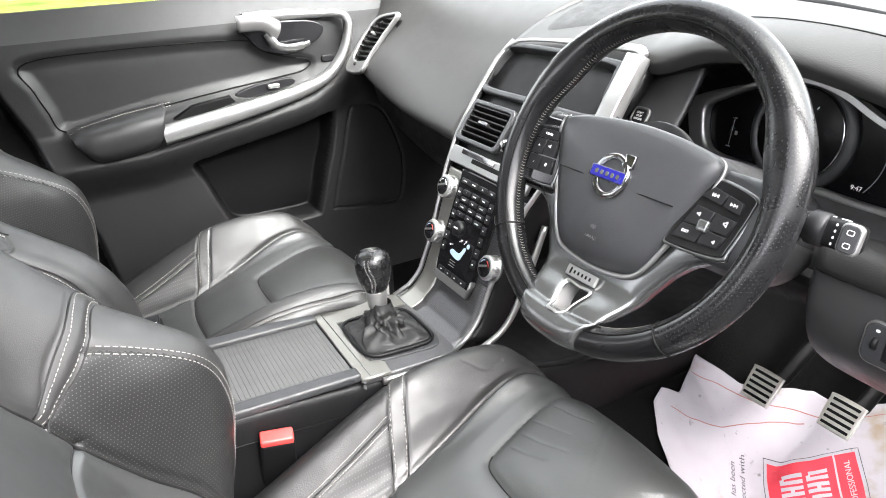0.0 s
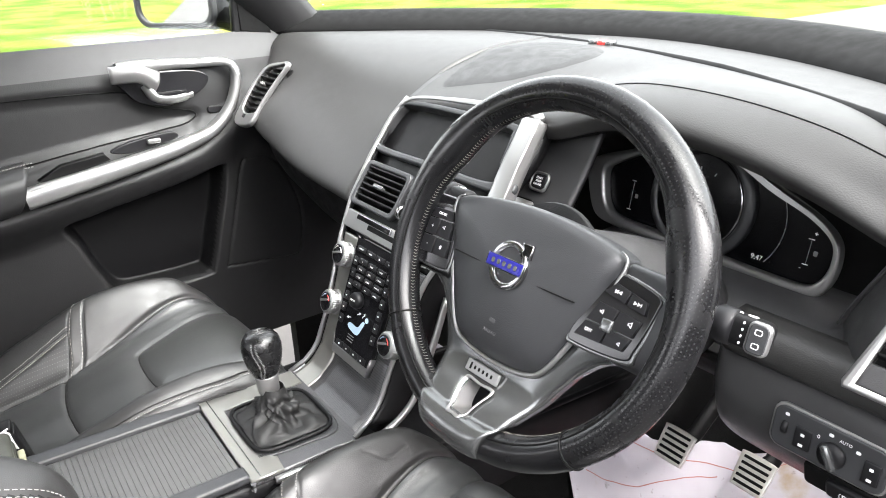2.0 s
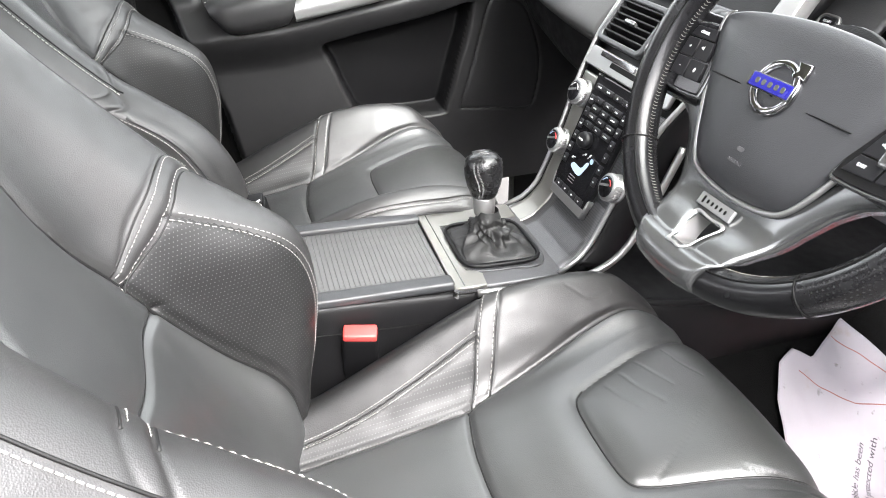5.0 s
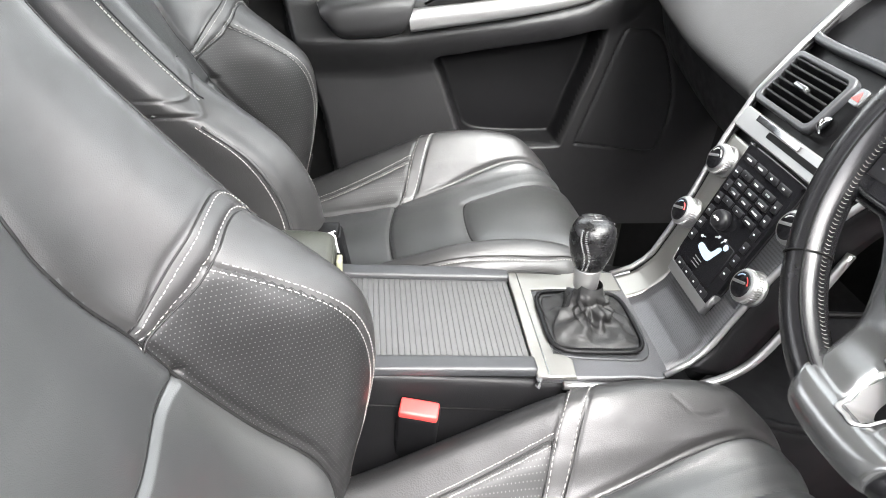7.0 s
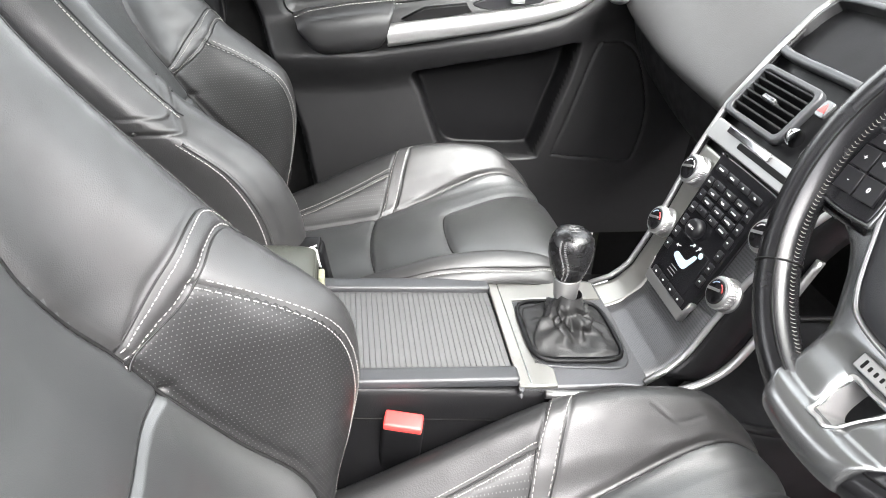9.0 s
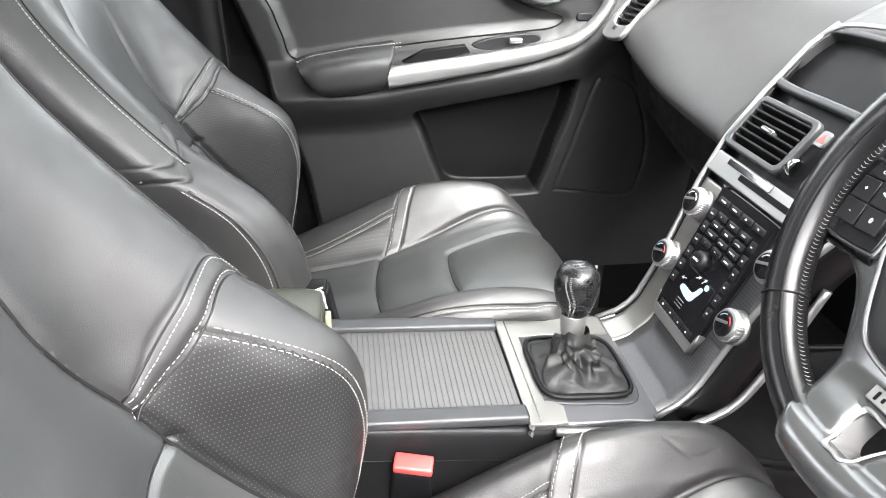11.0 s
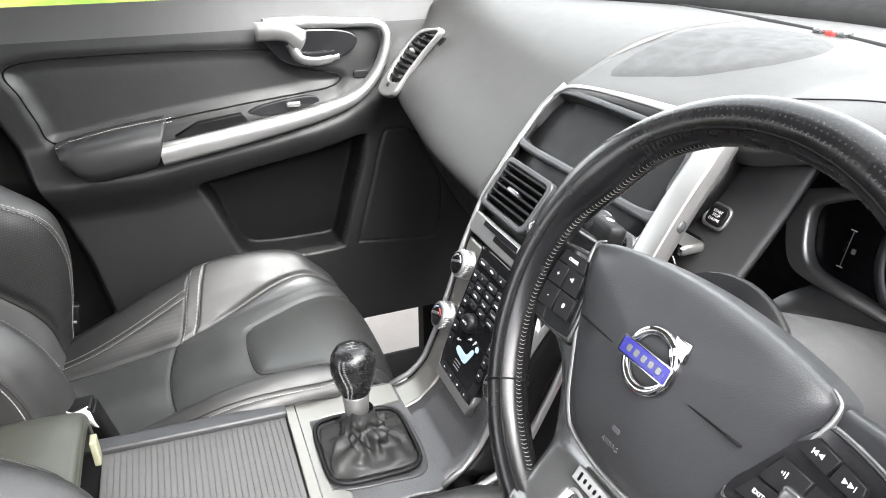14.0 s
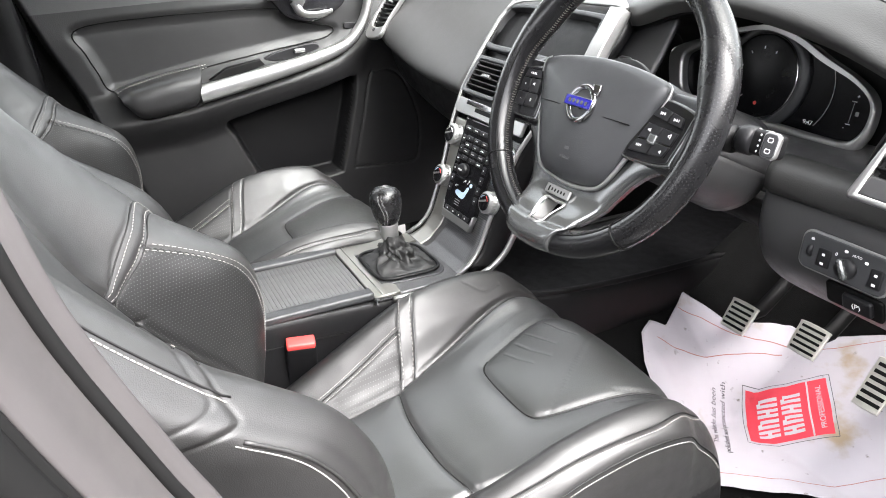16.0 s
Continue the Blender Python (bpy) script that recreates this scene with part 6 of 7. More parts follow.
def light_switch():
    root = thing("light_switch_panel", "black headlight switch panel with rotary dial and silver edge", "switch panel", frame_of((0.632, 0.436, 0.580), (1, 0, 0.0), (0, 0.10, 1)) @ Matrix.Scale(0.80, 4))
    part("silver_edge", plate_mesh(rrect(0.150, 0.066, 0.016), 0.007, 0.002), ALU_SATIN, root)
    part("panel", plate_mesh(rrect(0.144, 0.060, 0.014), 0.0095, 0.002), PADPLASTIC, root)
    d = part("rotary_dial", revolve([(0.0175, 0.008), (0.0175, 0.013), (0.0155, 0.017), (0.006, 0.0185)], 32), BUTTON, root, local=Matrix.Translation((0.008, -0.006, 0)))
    part("dial_grip", box_bm(0.010, 0.034, 0.012, 0.004, 2), GREYPAINT, d, local=pose(0, 0, 0.020, 0, 0, 30))
    part("dimmer_wheel", revolve([(0.008, -0.004), (0.010, -0.003), (0.010, 0.003), (0.008, 0.004)], 20, pose(-0.055, 0.0, 0.006, 0, 90, 0)), BUTTON, root)
    for x, w in ((-0.030, 0.022), (0.055, 0.020)):
        k = part("key", box_bm(w, 0.030, 0.006, 0.002, 2), BUTTON, root, local=Matrix.Translation((x, -0.004, 0.0095)))
        part("key_print", plate_mesh(rrect(0.006, 0.004, 0.001), 0.0004, 0.0001), WHITE, k, local=Matrix.Translation((0, -0.009, 0.003)))
        part("key_print", plate_mesh(rrect(0.005, 0.004, 0.001), 0.0004, 0.0001), WHITE, k, local=Matrix.Translation((0, 0.006, 0.003)))
    part("dial_print", text_mesh("AUTO", 0.0055), WHITE, root, local=Matrix.Translation((0.020, 0.018, 0.0099)), smooth=False)
    part("dial_print", text_mesh("0", 0.0075), WHITE, root, local=Matrix.Translation((-0.012, 0.010, 0.0099)), smooth=False)
    for x, y in ((0.002, 0.020), (0.036, 0.014), (-0.055, 0.020)):
        part("dial_symbol", plate_mesh(rrect(0.006, 0.0045, 0.002), 0.0004, 0.0001), WHITE, root, local=Matrix.Translation((x, y, 0.0097)))


light_switch()


def brake_switch():
    root = thing("parking_brake_switch", "small black parking brake switch below the light panel", "switch", frame_of((0.648, 0.448, 0.530), (1, 0, 0), (0, -0.35, 0.93)) @ Matrix.Scale(0.9, 4))
    part("recess", plate_mesh(rrect(0.085, 0.040, 0.006), 0.006, 0.002), DARK, root)
    part("key", plate_mesh(rrect(0.044, 0.028, 0.005), 0.012, 0.003), BUTTON, root, local=Matrix.Translation((0.008, 0, 0)))
    part("key_print", text_mesh("(P)", 0.012), WHITE, root, local=Matrix.Translation((0.008, 0, 0.0124)), smooth=False)


brake_switch()


# ---- steering wheel ----
WORNTHREAD = material("worn_thread", (0.15, 0.14, 0.125), 0.7)

def steering_wheel():
    up = Vector((0, math.sin(radians(25)), math.cos(radians(25))))
    root = thing("steering_wheel", "worn black leather three-spoke steering wheel with grey spokes and emblem", "steering wheel", frame_of((0.4095, 0.213, 0.768), (1, 0.066, 0), up) @ pose(0, 0, 0, 0, 0, -7))
    R, r = 0.1760, 0.0172
    n, seg = 160, 24
    vs = []
    for i in range(n):
        a = 2 * math.pi * i / n
        deg = math.degrees(a)
        grip = math.exp(-((min(abs(deg - 28), abs(deg - 152)) / 14) ** 2))
        for k in range(seg):
            w = 2 * math.pi * k / seg
            rr = r * (1 + 0.10 * grip)
            d = R + (rr + (0.006 * grip if math.cos(w) < 0 else 0)) * math.cos(w)
            vs.append((d * math.cos(a), d * math.sin(a), rr * 1.12 * math.sin(w)))
    faces = np.array([((i * seg + k), (((i + 1) % n) * seg + k), (((i + 1) % n) * seg + (k + 1) % seg), (i * seg + (k + 1) % seg)) for i in range(n) for k in range(seg)])
    ang = np.array([360 * (i + 0.5) / n for i in range(n) for k in range(seg)])
    zones = {"rim_top": (40, 140, RIM_PERF, "punched leather rim section"), "rim_left": (140, 222, RIM_LEATHER, "smooth worn leather rim section"), "rim_bottom": (222, 318, RIM_LEATHER, "smooth worn leather rim section"), "rim_right": (318, 400, RIM_PERF, "punched leather rim section")}
    for name, (a0, a1, mat, lab) in zones.items():
        f = faces[((ang >= a0) & (ang < a1)) | ((ang + 360 >= a0) & (ang + 360 < a1))]
        used, inv = np.unique(f, return_inverse=True)
        part(name, ([vs[i] for i in used], inv.reshape(f.shape).tolist()), mat, root, lab)
    runs = []
    for i in range(280):
        a = 2 * math.pi * i / 280
        if 195 < math.degrees(a) < 345 and 250 < math.degrees(a) < 290:
            continue
        deg = math.degrees(a)
        grip = math.exp(-((min(abs(deg - 28), abs(deg - 152)) / 14) ** 2))
        d0 = R - r * (1 + 0.10 * grip) - 0.006 * grip
        runs.append(tube([((d0 + 0.0006) * math.cos(a), (d0 + 0.0006) * math.sin(a), 0.0045), (d0 * math.cos(a + 0.006), d0 * math.sin(a + 0.006), 0.002), ((d0 + 0.0002) * math.cos(a), (d0 + 0.0002) * math.sin(a), -0.001)], 0.00025, 5))
    tagged(part("stitching", joined(runs), WORNTHREAD, root, "pale baseball stitching inside the rim", smooth=False), kind="stuff")
    # rim seams between sections
    for a in (222, 318):
        c, s = math.cos(radians(a)), math.sin(radians(a))
        ringp = [((R + (r + 0.0006) * math.cos(w)) * c, (R + (r + 0.0006) * math.cos(w)) * s, (r + 0.0006) * 1.12 * math.sin(w)) for w in np.linspace(0, 2 * math.pi, 24, endpoint=False)]
        part("rim_seam", tube(ringp, 0.0009, 6, True), DARK, root)
    # spokes: two arms that sweep down beside the cover and join over the foot of the rim, with a window
    rows = [(0.030, 0.150, 0.020), (0.0, 0.156, 0.020), (-0.030, 0.153, 0.020), (-0.044, 0.140, 0.020), (-0.060, 0.110, 0.020), (-0.078, 0.094, 0.020), (-0.105, 0.078, 0.020), (-0.128, 0.067, 0.0175), (-0.131, 0.0655, 0.0175), (-0.145, 0.059, 0.0145), (-0.160, 0.053, 0.009), (-0.163, 0.052, 0.009), (-0.176, 0.046, 0.012), (-0.197, 0.041, 0.012)]
    Y = [q[0] for q in rows[::-1]]
    ys = list(np.linspace(0.030, -0.128, 26)) + list(np.linspace(-0.131, -0.160, 10)) + list(np.linspace(-0.163, -0.1965, 14))
    cols = [-1.0, -0.985, -0.95, -0.85, -0.7, -0.5, -0.25, 0.0]
    vs, fs = [], []

    def arm_z(y):
        k = min(max((-0.112 - y) / 0.048, 0), 1)
        clad = 0.0002 - 0.0200 + math.sqrt(0.0200 ** 2 - min(abs(y + 0.1775), 0.0192) ** 2)
        return -0.040 + (clad + 0.040) * k * k * (3 - 2 * k)

    for y in ys:
        xo, xh = float(np.interp(y, Y, [q[1] for q in rows[::-1]])), float(np.interp(y, Y, [q[2] for q in rows[::-1]]))
        left = [-xh + (xo - xh) * c for c in cols]
        drop = [-0.016, -0.006, -0.0015, 0, 0.001, 0.001, 0.0005, 0]
        line = list(zip(left, drop)) + [(0.0, 0.0)] + [(-a, d) for a, d in zip(left[::-1], drop[::-1])]
        for a, d in line:
            vs.append((a, y + a * a / 0.38 * min(max((-0.150 - y) / 0.02, 0), 1), arm_z(y) + d * (1 if y > -0.15 else 0.5)))
    nv = 17
    for i in range(len(ys) - 1):
        for j in range(nv - 1):
            if ys[i] < -0.130 and ys[i + 1] > -0.1605 and j in (7, 8):
                continue
            fs.append((i * nv + j, (i + 1) * nv + j, (i + 1) * nv + j + 1, i * nv + j + 1))
    lower = part("lower_spoke", (vs, fs), GREYPAINT, root, "dark silver swept spokes with a window")
    md = lower.modifiers.new("thickness", "SOLIDIFY")
    md.thickness, md.offset = 0.004, -1
    # bright sloping wall of the window
    win = [(-0.0175, -0.1315), (0, -0.1315), (0.0175, -0.1315), (0.0150, -0.145), (0.0090, -0.1605), (0, -0.1615), (-0.0090, -0.1605), (-0.0150, -0.145)]
    vs = []
    for k, dz in ((1.16, 0.0010), (1.10, 0.0026), (1.02, 0.0022), (0.94, -0.004), (0.80, -0.022)):
        vs += [(x * k + (0.0035 if dz < -0.01 else 0), -0.146 + (y + 0.146) * k, arm_z(-0.146 + (y + 0.146) * k) + dz) for x, y in cr(win, 64, True)]
    part("spoke_inlay", (vs, grid_faces(5, 64, False, True)), ALU_SATIN, root, "bright silver inlay round the window")
    for s in (-1, 1):
        G = [[(s * x, y, z) for y, z in ((0.034, -0.060), (0.036, -0.040), (0.030, -0.034 + b), (0.0, -0.032 + b), (-0.034, -0.034 + b), (-0.046, -0.042), (-0.048, -0.062))] for x, b in ((0.100, -0.004), (0.125, -0.002), (0.152, 0.002), (0.172, 0.006))]
        shell("spoke", G, 20, 30, RIM_LEATHER if s < 0 else PADPLASTIC, root, 0.004, s < 0, "dark side spoke under the button pod")
    badge = part("badge", plate_mesh(rrect(0.046, 0.0125, 0.001), 0.004, 0.001), ALU_SATIN, root, "small silver badge with dark lettering bars", local=pose(-0.004, -0.119, -0.036, -6))
    for k in range(6):
        part("badge_bar", plate_mesh(rrect(0.0026, 0.0042 if k else 0.0075, 0.0006, 2), 0.0008, 0.0002), DARK, badge, local=Matrix.Translation((-0.016 + 0.0060 * k, 0, 0.0036)))
    # airbag cover, domed
    out = smooth_line([(-0.103, 0.046), (-0.060, 0.055), (0, 0.059), (0.060, 0.055), (0.103, 0.046), (0.112, 0.034), (0.104, 0.006), (0.084, -0.044), (0.064, -0.084), (0.044, -0.098), (0, -0.103), (-0.044, -0.098), (-0.064, -0.084), (-0.084, -0.044), (-0.104, 0.006), (-0.112, 0.034)], 96, True)[:-1]
    vs, rings = [], []
    for k, (s, h) in enumerate(((1.0, 0.0), (1.0, 0.026), (0.988, 0.032), (0.955, 0.0365), (0.85, 0.041), (0.65, 0.0445), (0.4, 0.047), (0.15, 0.048), (0.02, 0.048))):
        vs += [(p[0] * s, (p[1] + 0.01) * s - 0.01, h - 0.058 + 0.006 * (p[1] * s) / 0.07) for p in out]
    part("airbag_cover", (vs, grid_faces(9, len(out), False, True)), PADPLASTIC, root, "satin charcoal airbag cover")
    edge = [(p[0] * 1.016, p[1] * 1.014, -0.0275 + 0.006 * p[1] / 0.07) for p in out]
    k0 = next(i for i, e in enumerate(edge) if e[1] < 0.047 and e[0] > 0.05)
    edge = edge[k0:] + edge[:k0]
    part("silver_outline", tube([e for e in edge if e[1] < 0.047], list(np.linspace(0.0008, 0.0030, 12)) + [0.0030] * (sum(e[1] < 0.047 for e in edge) - 24) + list(np.linspace(0.0030, 0.0008, 12)), 8), ALU_SATIN, root, "thin satin silver outline")
    for s in (-1, 1):
        part("cover_groove", box_bm(0.044, 0.0014, 0.003, 0.0004, 1, pose(s * 0.060, -0.012, -0.0142, 0, s * 3, 0)), DARK, root)
    part("airbag_print", text_mesh("AIRBAG", 0.0052), FAINTPRINT, root, local=pose(0, -0.074, -0.0155, 5), smooth=False)
    part("airbag_print", plate_mesh(rrect(0.008, 0.004, 0.0015), 0.0004, 0.0001), FAINTPRINT, root, local=pose(0, -0.062, -0.0145, 5))
    em = part("emblem", tube([(0.0205 * math.cos(a), 0.0215 * math.sin(a), 0) for a in np.linspace(0, 2 * math.pi, 48, endpoint=False)], 0.0042, 10, True, flat=1.0), CHROME, root, "chrome ring emblem with a blue bar", local=Matrix.Translation((0, -0.004, -0.0090)))
    part("emblem_bar", plate_mesh(rrect(0.0475, 0.0125, 0.001, 2), 0.004, 0.001), BLUE, em, "blue enamel bar", local=Matrix.Translation((0, 0, 0.0035)))
    part("bar_edge", plate_mesh(rrect(0.0490, 0.0140, 0.001, 2), 0.0030, 0.0006, [rrect(0.0470, 0.0120, 0.001, 2)]), CHROME, em, local=Matrix.Translation((0, 0, 0.0042)))
    part("emblem_arrow", plate_mesh([(0.010, 0.015), (0.0145, 0.0105), (0.0185, 0.0145), (0.0255, 0.0125), (0.0245, 0.0265), (0.0105, 0.0265), (0.0140, 0.0195)], 0.004, 0.001), CHROME, em)
    for k in range(5):
        part("emblem_mark", plate_mesh(rrect(0.0045, 0.0052, 0.001, 2), 0.0006, 0.0002), GREYPAINT, em, local=Matrix.Translation((-0.015 + 0.0075 * k, 0, 0.0072)))
    # button pods: keys set close together, with thin gaps
    pods = {1: [(0.094, -0.004), (0.108, 0.022), (0.118, 0.028), (0.154, 0.021), (0.157, 0.008), (0.150, -0.030), (0.142, -0.042), (0.094, -0.046), (0.082, -0.040)],
            -1: [(-0.146, 0.020), (-0.140, 0.026), (-0.108, 0.028), (-0.101, 0.016), (-0.094, -0.032), (-0.102, -0.040), (-0.140, -0.040), (-0.148, -0.030)]}
    keys = {1: (([(0.1035, 0.0085), (0.1130, 0.0195), (0.1295, 0.0165), (0.1275, 0.0045)], "l"), ([(0.1290, 0.0042), (0.1310, 0.0162), (0.1470, 0.0130), (0.1490, 0.0015)], "r"),
                ([(0.1030, -0.0015), (0.1240, -0.0030), (0.1215, -0.0200), (0.0960, -0.0205)], "v"), ([(0.1256, -0.0031), (0.1480, -0.0048), (0.1445, -0.0205), (0.1231, -0.0200)], "s"),
                ([(0.0958, -0.0220), (0.1200, -0.0215), (0.1175, -0.0362), (0.0890, -0.0375)], "EXIT"), ([(0.1216, -0.0215), (0.1440, -0.0220), (0.1400, -0.0345), (0.1191, -0.0360)], "q")),
            -1: (([(-0.1425, 0.0115), (-0.1390, 0.0225), (-0.1105, 0.0240), (-0.1060, 0.0130)], "CRUISE"), ([(-0.1440, -0.0085), (-0.1430, 0.0100), (-0.1260, 0.0108), (-0.1245, -0.0080)], "+"), ([(-0.1230, -0.0080), (-0.1245, 0.0110), (-0.1055, 0.0115), (-0.1025, -0.0075)], "o"),
                 ([(-0.1430, -0.0290), (-0.1440, -0.0100), (-0.1245, -0.0095), (-0.1220, -0.0285)], "-"), ([(-0.1205, -0.0285), (-0.1230, -0.0095), (-0.1020, -0.0090), (-0.0990, -0.0275)], "0"))}
    for s in (-1, 1):
        face = pose(0, 0, -0.0335, 0, 0, 0)
        pod = part("button_pod", plate_mesh(smooth_line(pods[s], 60, True)[:-1], 0.010, 0.0015), GLOSS, root, "black steering wheel button pod", local=face)
        part("pod_rim", plate_mesh(smooth_line([(x * 1.0 + (0.0028 if x * s > 0.12 else -0.0028) * s, y * 1.07) for x, y in pods[s]], 60, True)[:-1], 0.0085, 0.002), GREYPAINT, pod)
        for quad, w in keys[s]:
            c = np.mean(quad, axis=0)
            key = part("key", plate_mesh([tuple(np.array(q) - c) for q in quad][::-1], 0.0035, 0.0008), BUTTON, pod, local=Matrix.Translation((c[0], c[1], 0.0092)))
            if len(w) > 1 or w in "+-0":
                part("key_print", text_mesh(w, 0.0040 if len(w) > 1 else 0.006), WHITE, key, local=Matrix.Translation((-0.003 if w == "EXIT" else 0, 0, 0.0036)), smooth=False)
            elif w in "lr":
                q = 1 if w == "r" else -1
                for dx in (-0.0022, 0.0014):
                    part("key_print", plate_mesh([(dx - 0.0014 * q, -0.0018), (dx + 0.0018 * q, 0), (dx - 0.0014 * q, 0.0018)][::q], 0.0004, 0.0001), WHITE, key, local=Matrix.Translation((0, 0, 0.0034)))
                part("key_print", plate_mesh(rrect(0.0006, 0.0036, 0.0002, 2), 0.0004, 0.0001), WHITE, key, local=Matrix.Translation((0.0038 * q, 0, 0.0034)))
            elif w in "sq":
                k = 1.0 if w == "s" else 0.65
                part("key_print", plate_mesh([(-0.0022 * k, -0.0012 * k), (-0.0008 * k, -0.0012 * k), (0.0018 * k, -0.0030 * k), (0.0018 * k, 0.0030 * k), (-0.0008 * k, 0.0012 * k), (-0.0022 * k, 0.0012 * k)], 0.0004, 0.0001, [[(-0.0015 * k, -0.0006 * k), (-0.0006 * k, -0.0006 * k), (0.0011 * k, -0.0018 * k), (0.0011 * k, 0.0018 * k), (-0.0006 * k, 0.0006 * k), (-0.0015 * k, 0.0006 * k)]]), WHITE, key, local=Matrix.Translation((0.004, -0.001 if w == "q" else 0.002, 0.0034)))
            else:
                for dx, h in ((-0.002, 0.0016), (-0.0005, 0.0028), (0.0012, 0.0042)):
                    part("key_print", plate_mesh(rrect(0.0006, h, 0.0002, 2), 0.0004, 0.0001), WHITE, key, local=Matrix.Translation((dx - 0.002, 0.002, 0.0034)))
        if s > 0:
            part("thumb_wheel", box_bm(0.0125, 0.0125, 0.010, 0.003, 3), GREYPAINT, pod, "ribbed grey thumb wheel", local=Matrix.Translation((0.1190, -0.0190, 0.0115)))
    part("hub", revolve([(0.055, -0.10), (0.062, -0.08), (0.072, -0.062), (0.070, -0.055)], 40), HARD, root)
    hub = pose(-0.012, 0.0018, 0.0186, -2.4, 0, 6)
    for o in root.children:
        if not o.name.startswith(("rim", "stitching")):
            o.matrix_basis = hub @ o.matrix_basis
    # seam line that runs round the face of the rim
    line = [((R - 0.55 * r) * math.cos(a), (R - 0.55 * r) * math.sin(a), 0.0162) for a in np.linspace(0, 2 * math.pi, 160, endpoint=False)]
    part("rim_line", tube(line, 0.0010, 6, True), DARK, root)
    return root


steering_wheel()


def stalk(name, label, x0, x1, z1):
    root = thing(name, label, "control stalk")
    s = 1 if x1 > x0 else -1
    p = [Vector((x0, 0.285, 0.742)), Vector((x0 + s * 0.06, 0.29, 0.743)), Vector((x0 + s * 0.11, 0.295, 0.746))]
    part("arm", tube(cr([tuple(q) for q in p], 16), list(np.linspace(0.011, 0.016, 16)), 14), HARD, root)
    f = frame_of((x1 - s * 0.03, 0.297, z1), (s, 0.1, -0.02), (0, 0.3, 0.95))
    part("head", box_bm(0.056, 0.028, 0.022, 0.008, 3), HARD, root, local=f)
    ring = part("ring_wheel", revolve([(0.014, -0.009), (0.0165, -0.007), (0.0165, 0.007), (0.014, 0.009)], 30), BUTTON, root, "ribbed ring wheel", local=f @ pose(-0.012 * s, 0, 0.002, 0, 90, 0))
    pad = part("end_pad", plate_mesh(rrect(0.020, 0.029, 0.006), 0.007, 0.002), ALU_SATIN, root, "silver edged end button", local=f @ Matrix.Translation((0.021, 0, 0.008)))
    part("end_face", plate_mesh(rrect(0.0165, 0.0255, 0.005), 0.0078, 0.001), PADPLASTIC, pad)
    for y in (-0.006, 0.006):
        part("end_print", plate_mesh(rrect(0.0065, 0.005, 0.001, 2), 0.0004, 0.0001, [rrect(0.005, 0.0036, 0.0006, 2)]), WHITE, pad, local=Matrix.Translation((0, y, 0.008)))
    for k in range(4):
        part("stalk_print", plate_mesh(rrect(0.0018, 0.0026, 0.0006, 2), 0.0004, 0.0001), WHITE, root, local=f @ Matrix.Translation((0.006, 0.009 - 0.006 * k, 0.0112)))
    for k in range(2):
        part("stalk_print", plate_mesh(rrect(0.009, 0.007, 0.003), 0.0004, 0.0001), WHITE, root, local=f @ Matrix.Translation((-0.006 + 0.014 * k, 0.0142, 0.0)) @ pose(0, 0, 0, -90))


stalk("wiper_stalk", "black wiper stalk with silver edged end button", 0.45, 0.622, 0.750)
stalk("indicator_stalk", "black indicator stalk behind the wheel", 0.34, 0.165, 0.768)


def key_ring():
    root = thing("key_with_ring", "car key in its slot with a steel ring and yellow tag", "key", pose(0.176, 0.414, 0.718))
    part("key_body", box_bm(0.036, 0.030, 0.012, 0.004, 2, Matrix.Translation((0, 0.004, 0.006))), ALU_SATIN, root)
    part("key_cap", box_bm(0.036, 0.006, 0.012, 0.003, 2, Matrix.Translation((0, -0.012, 0.007))), CHROME, root)
    part("ring", tube([(0.004 + 0.014 * math.cos(a), -0.018, -0.012 + 0.014 * math.sin(a)) for a in np.linspace(0, 2 * math.pi, 32, endpoint=False)], 0.0011, 6, True), CHROME, root)
    part("tag", box_bm(0.010, 0.003, 0.018, 0.001, 1, Matrix.Translation((-0.004, -0.018, -0.034))), KEYTAG, root)


key_ring()


# ---- footwell ----
def pedal(name, label, x, y, z, w, h, tilt):
    root = thing(name, label, "pedal", frame_of((x, y, z), (1, 0, 0), (0, math.sin(radians(tilt)), math.cos(radians(tilt)))), "pedals")
    out = smooth_line([(-w * 0.42, h / 2), (w * 0.42, h / 2), (w / 2, h * 0.35), (w * 0.46, -h * 0.40), (w * 0.36, -h / 2), (-w * 0.36, -h / 2), (-w * 0.46, -h * 0.40), (-w / 2, h * 0.35)], 60, True)[:-1]
    part("pedal_face", plate_mesh(out, 0.006, 0.002), STEEL, root, "brushed steel pedal face")
    n = 5 if h < 0.09 else 6
    for k in range(n):
        part("rubber_rib", box_bm(w * 0.78, h / n * 0.42, 0.004, 0.001, 2), RUBBER, root, local=Matrix.Translation((0, -h * 0.36 + h * 0.72 * k / (n - 1), 0.006)))
    part("pedal_arm", tube([(0, 0, -0.004), (0, 0.03, -0.05), (0, 0.16, -0.10), (0, 0.34, -0.12)], 0.009, 8, flat=1.6), DARK, root)


pedal("clutch_pedal", "steel clutch pedal with black rubber ribs", 0.308, 0.676, 0.252, 0.060, 0.060, 35)
pedal("brake_pedal", "steel brake pedal with black rubber ribs", 0.433, 0.712, 0.254, 0.060, 0.060, 35)
pedal("accelerator_pedal", "steel accelerator pedal with black rubber ribs", 0.575, 0.704, 0.246, 0.050, 0.092, 40)


def floor_z(x, y):
    """The carpet of the driver footwell: it climbs to the toe board and to the footrest beside the tunnel."""
    return 0.03 + max(0, y - 0.66) * 0.55 + max(0, 0.34 - x) * 1.0


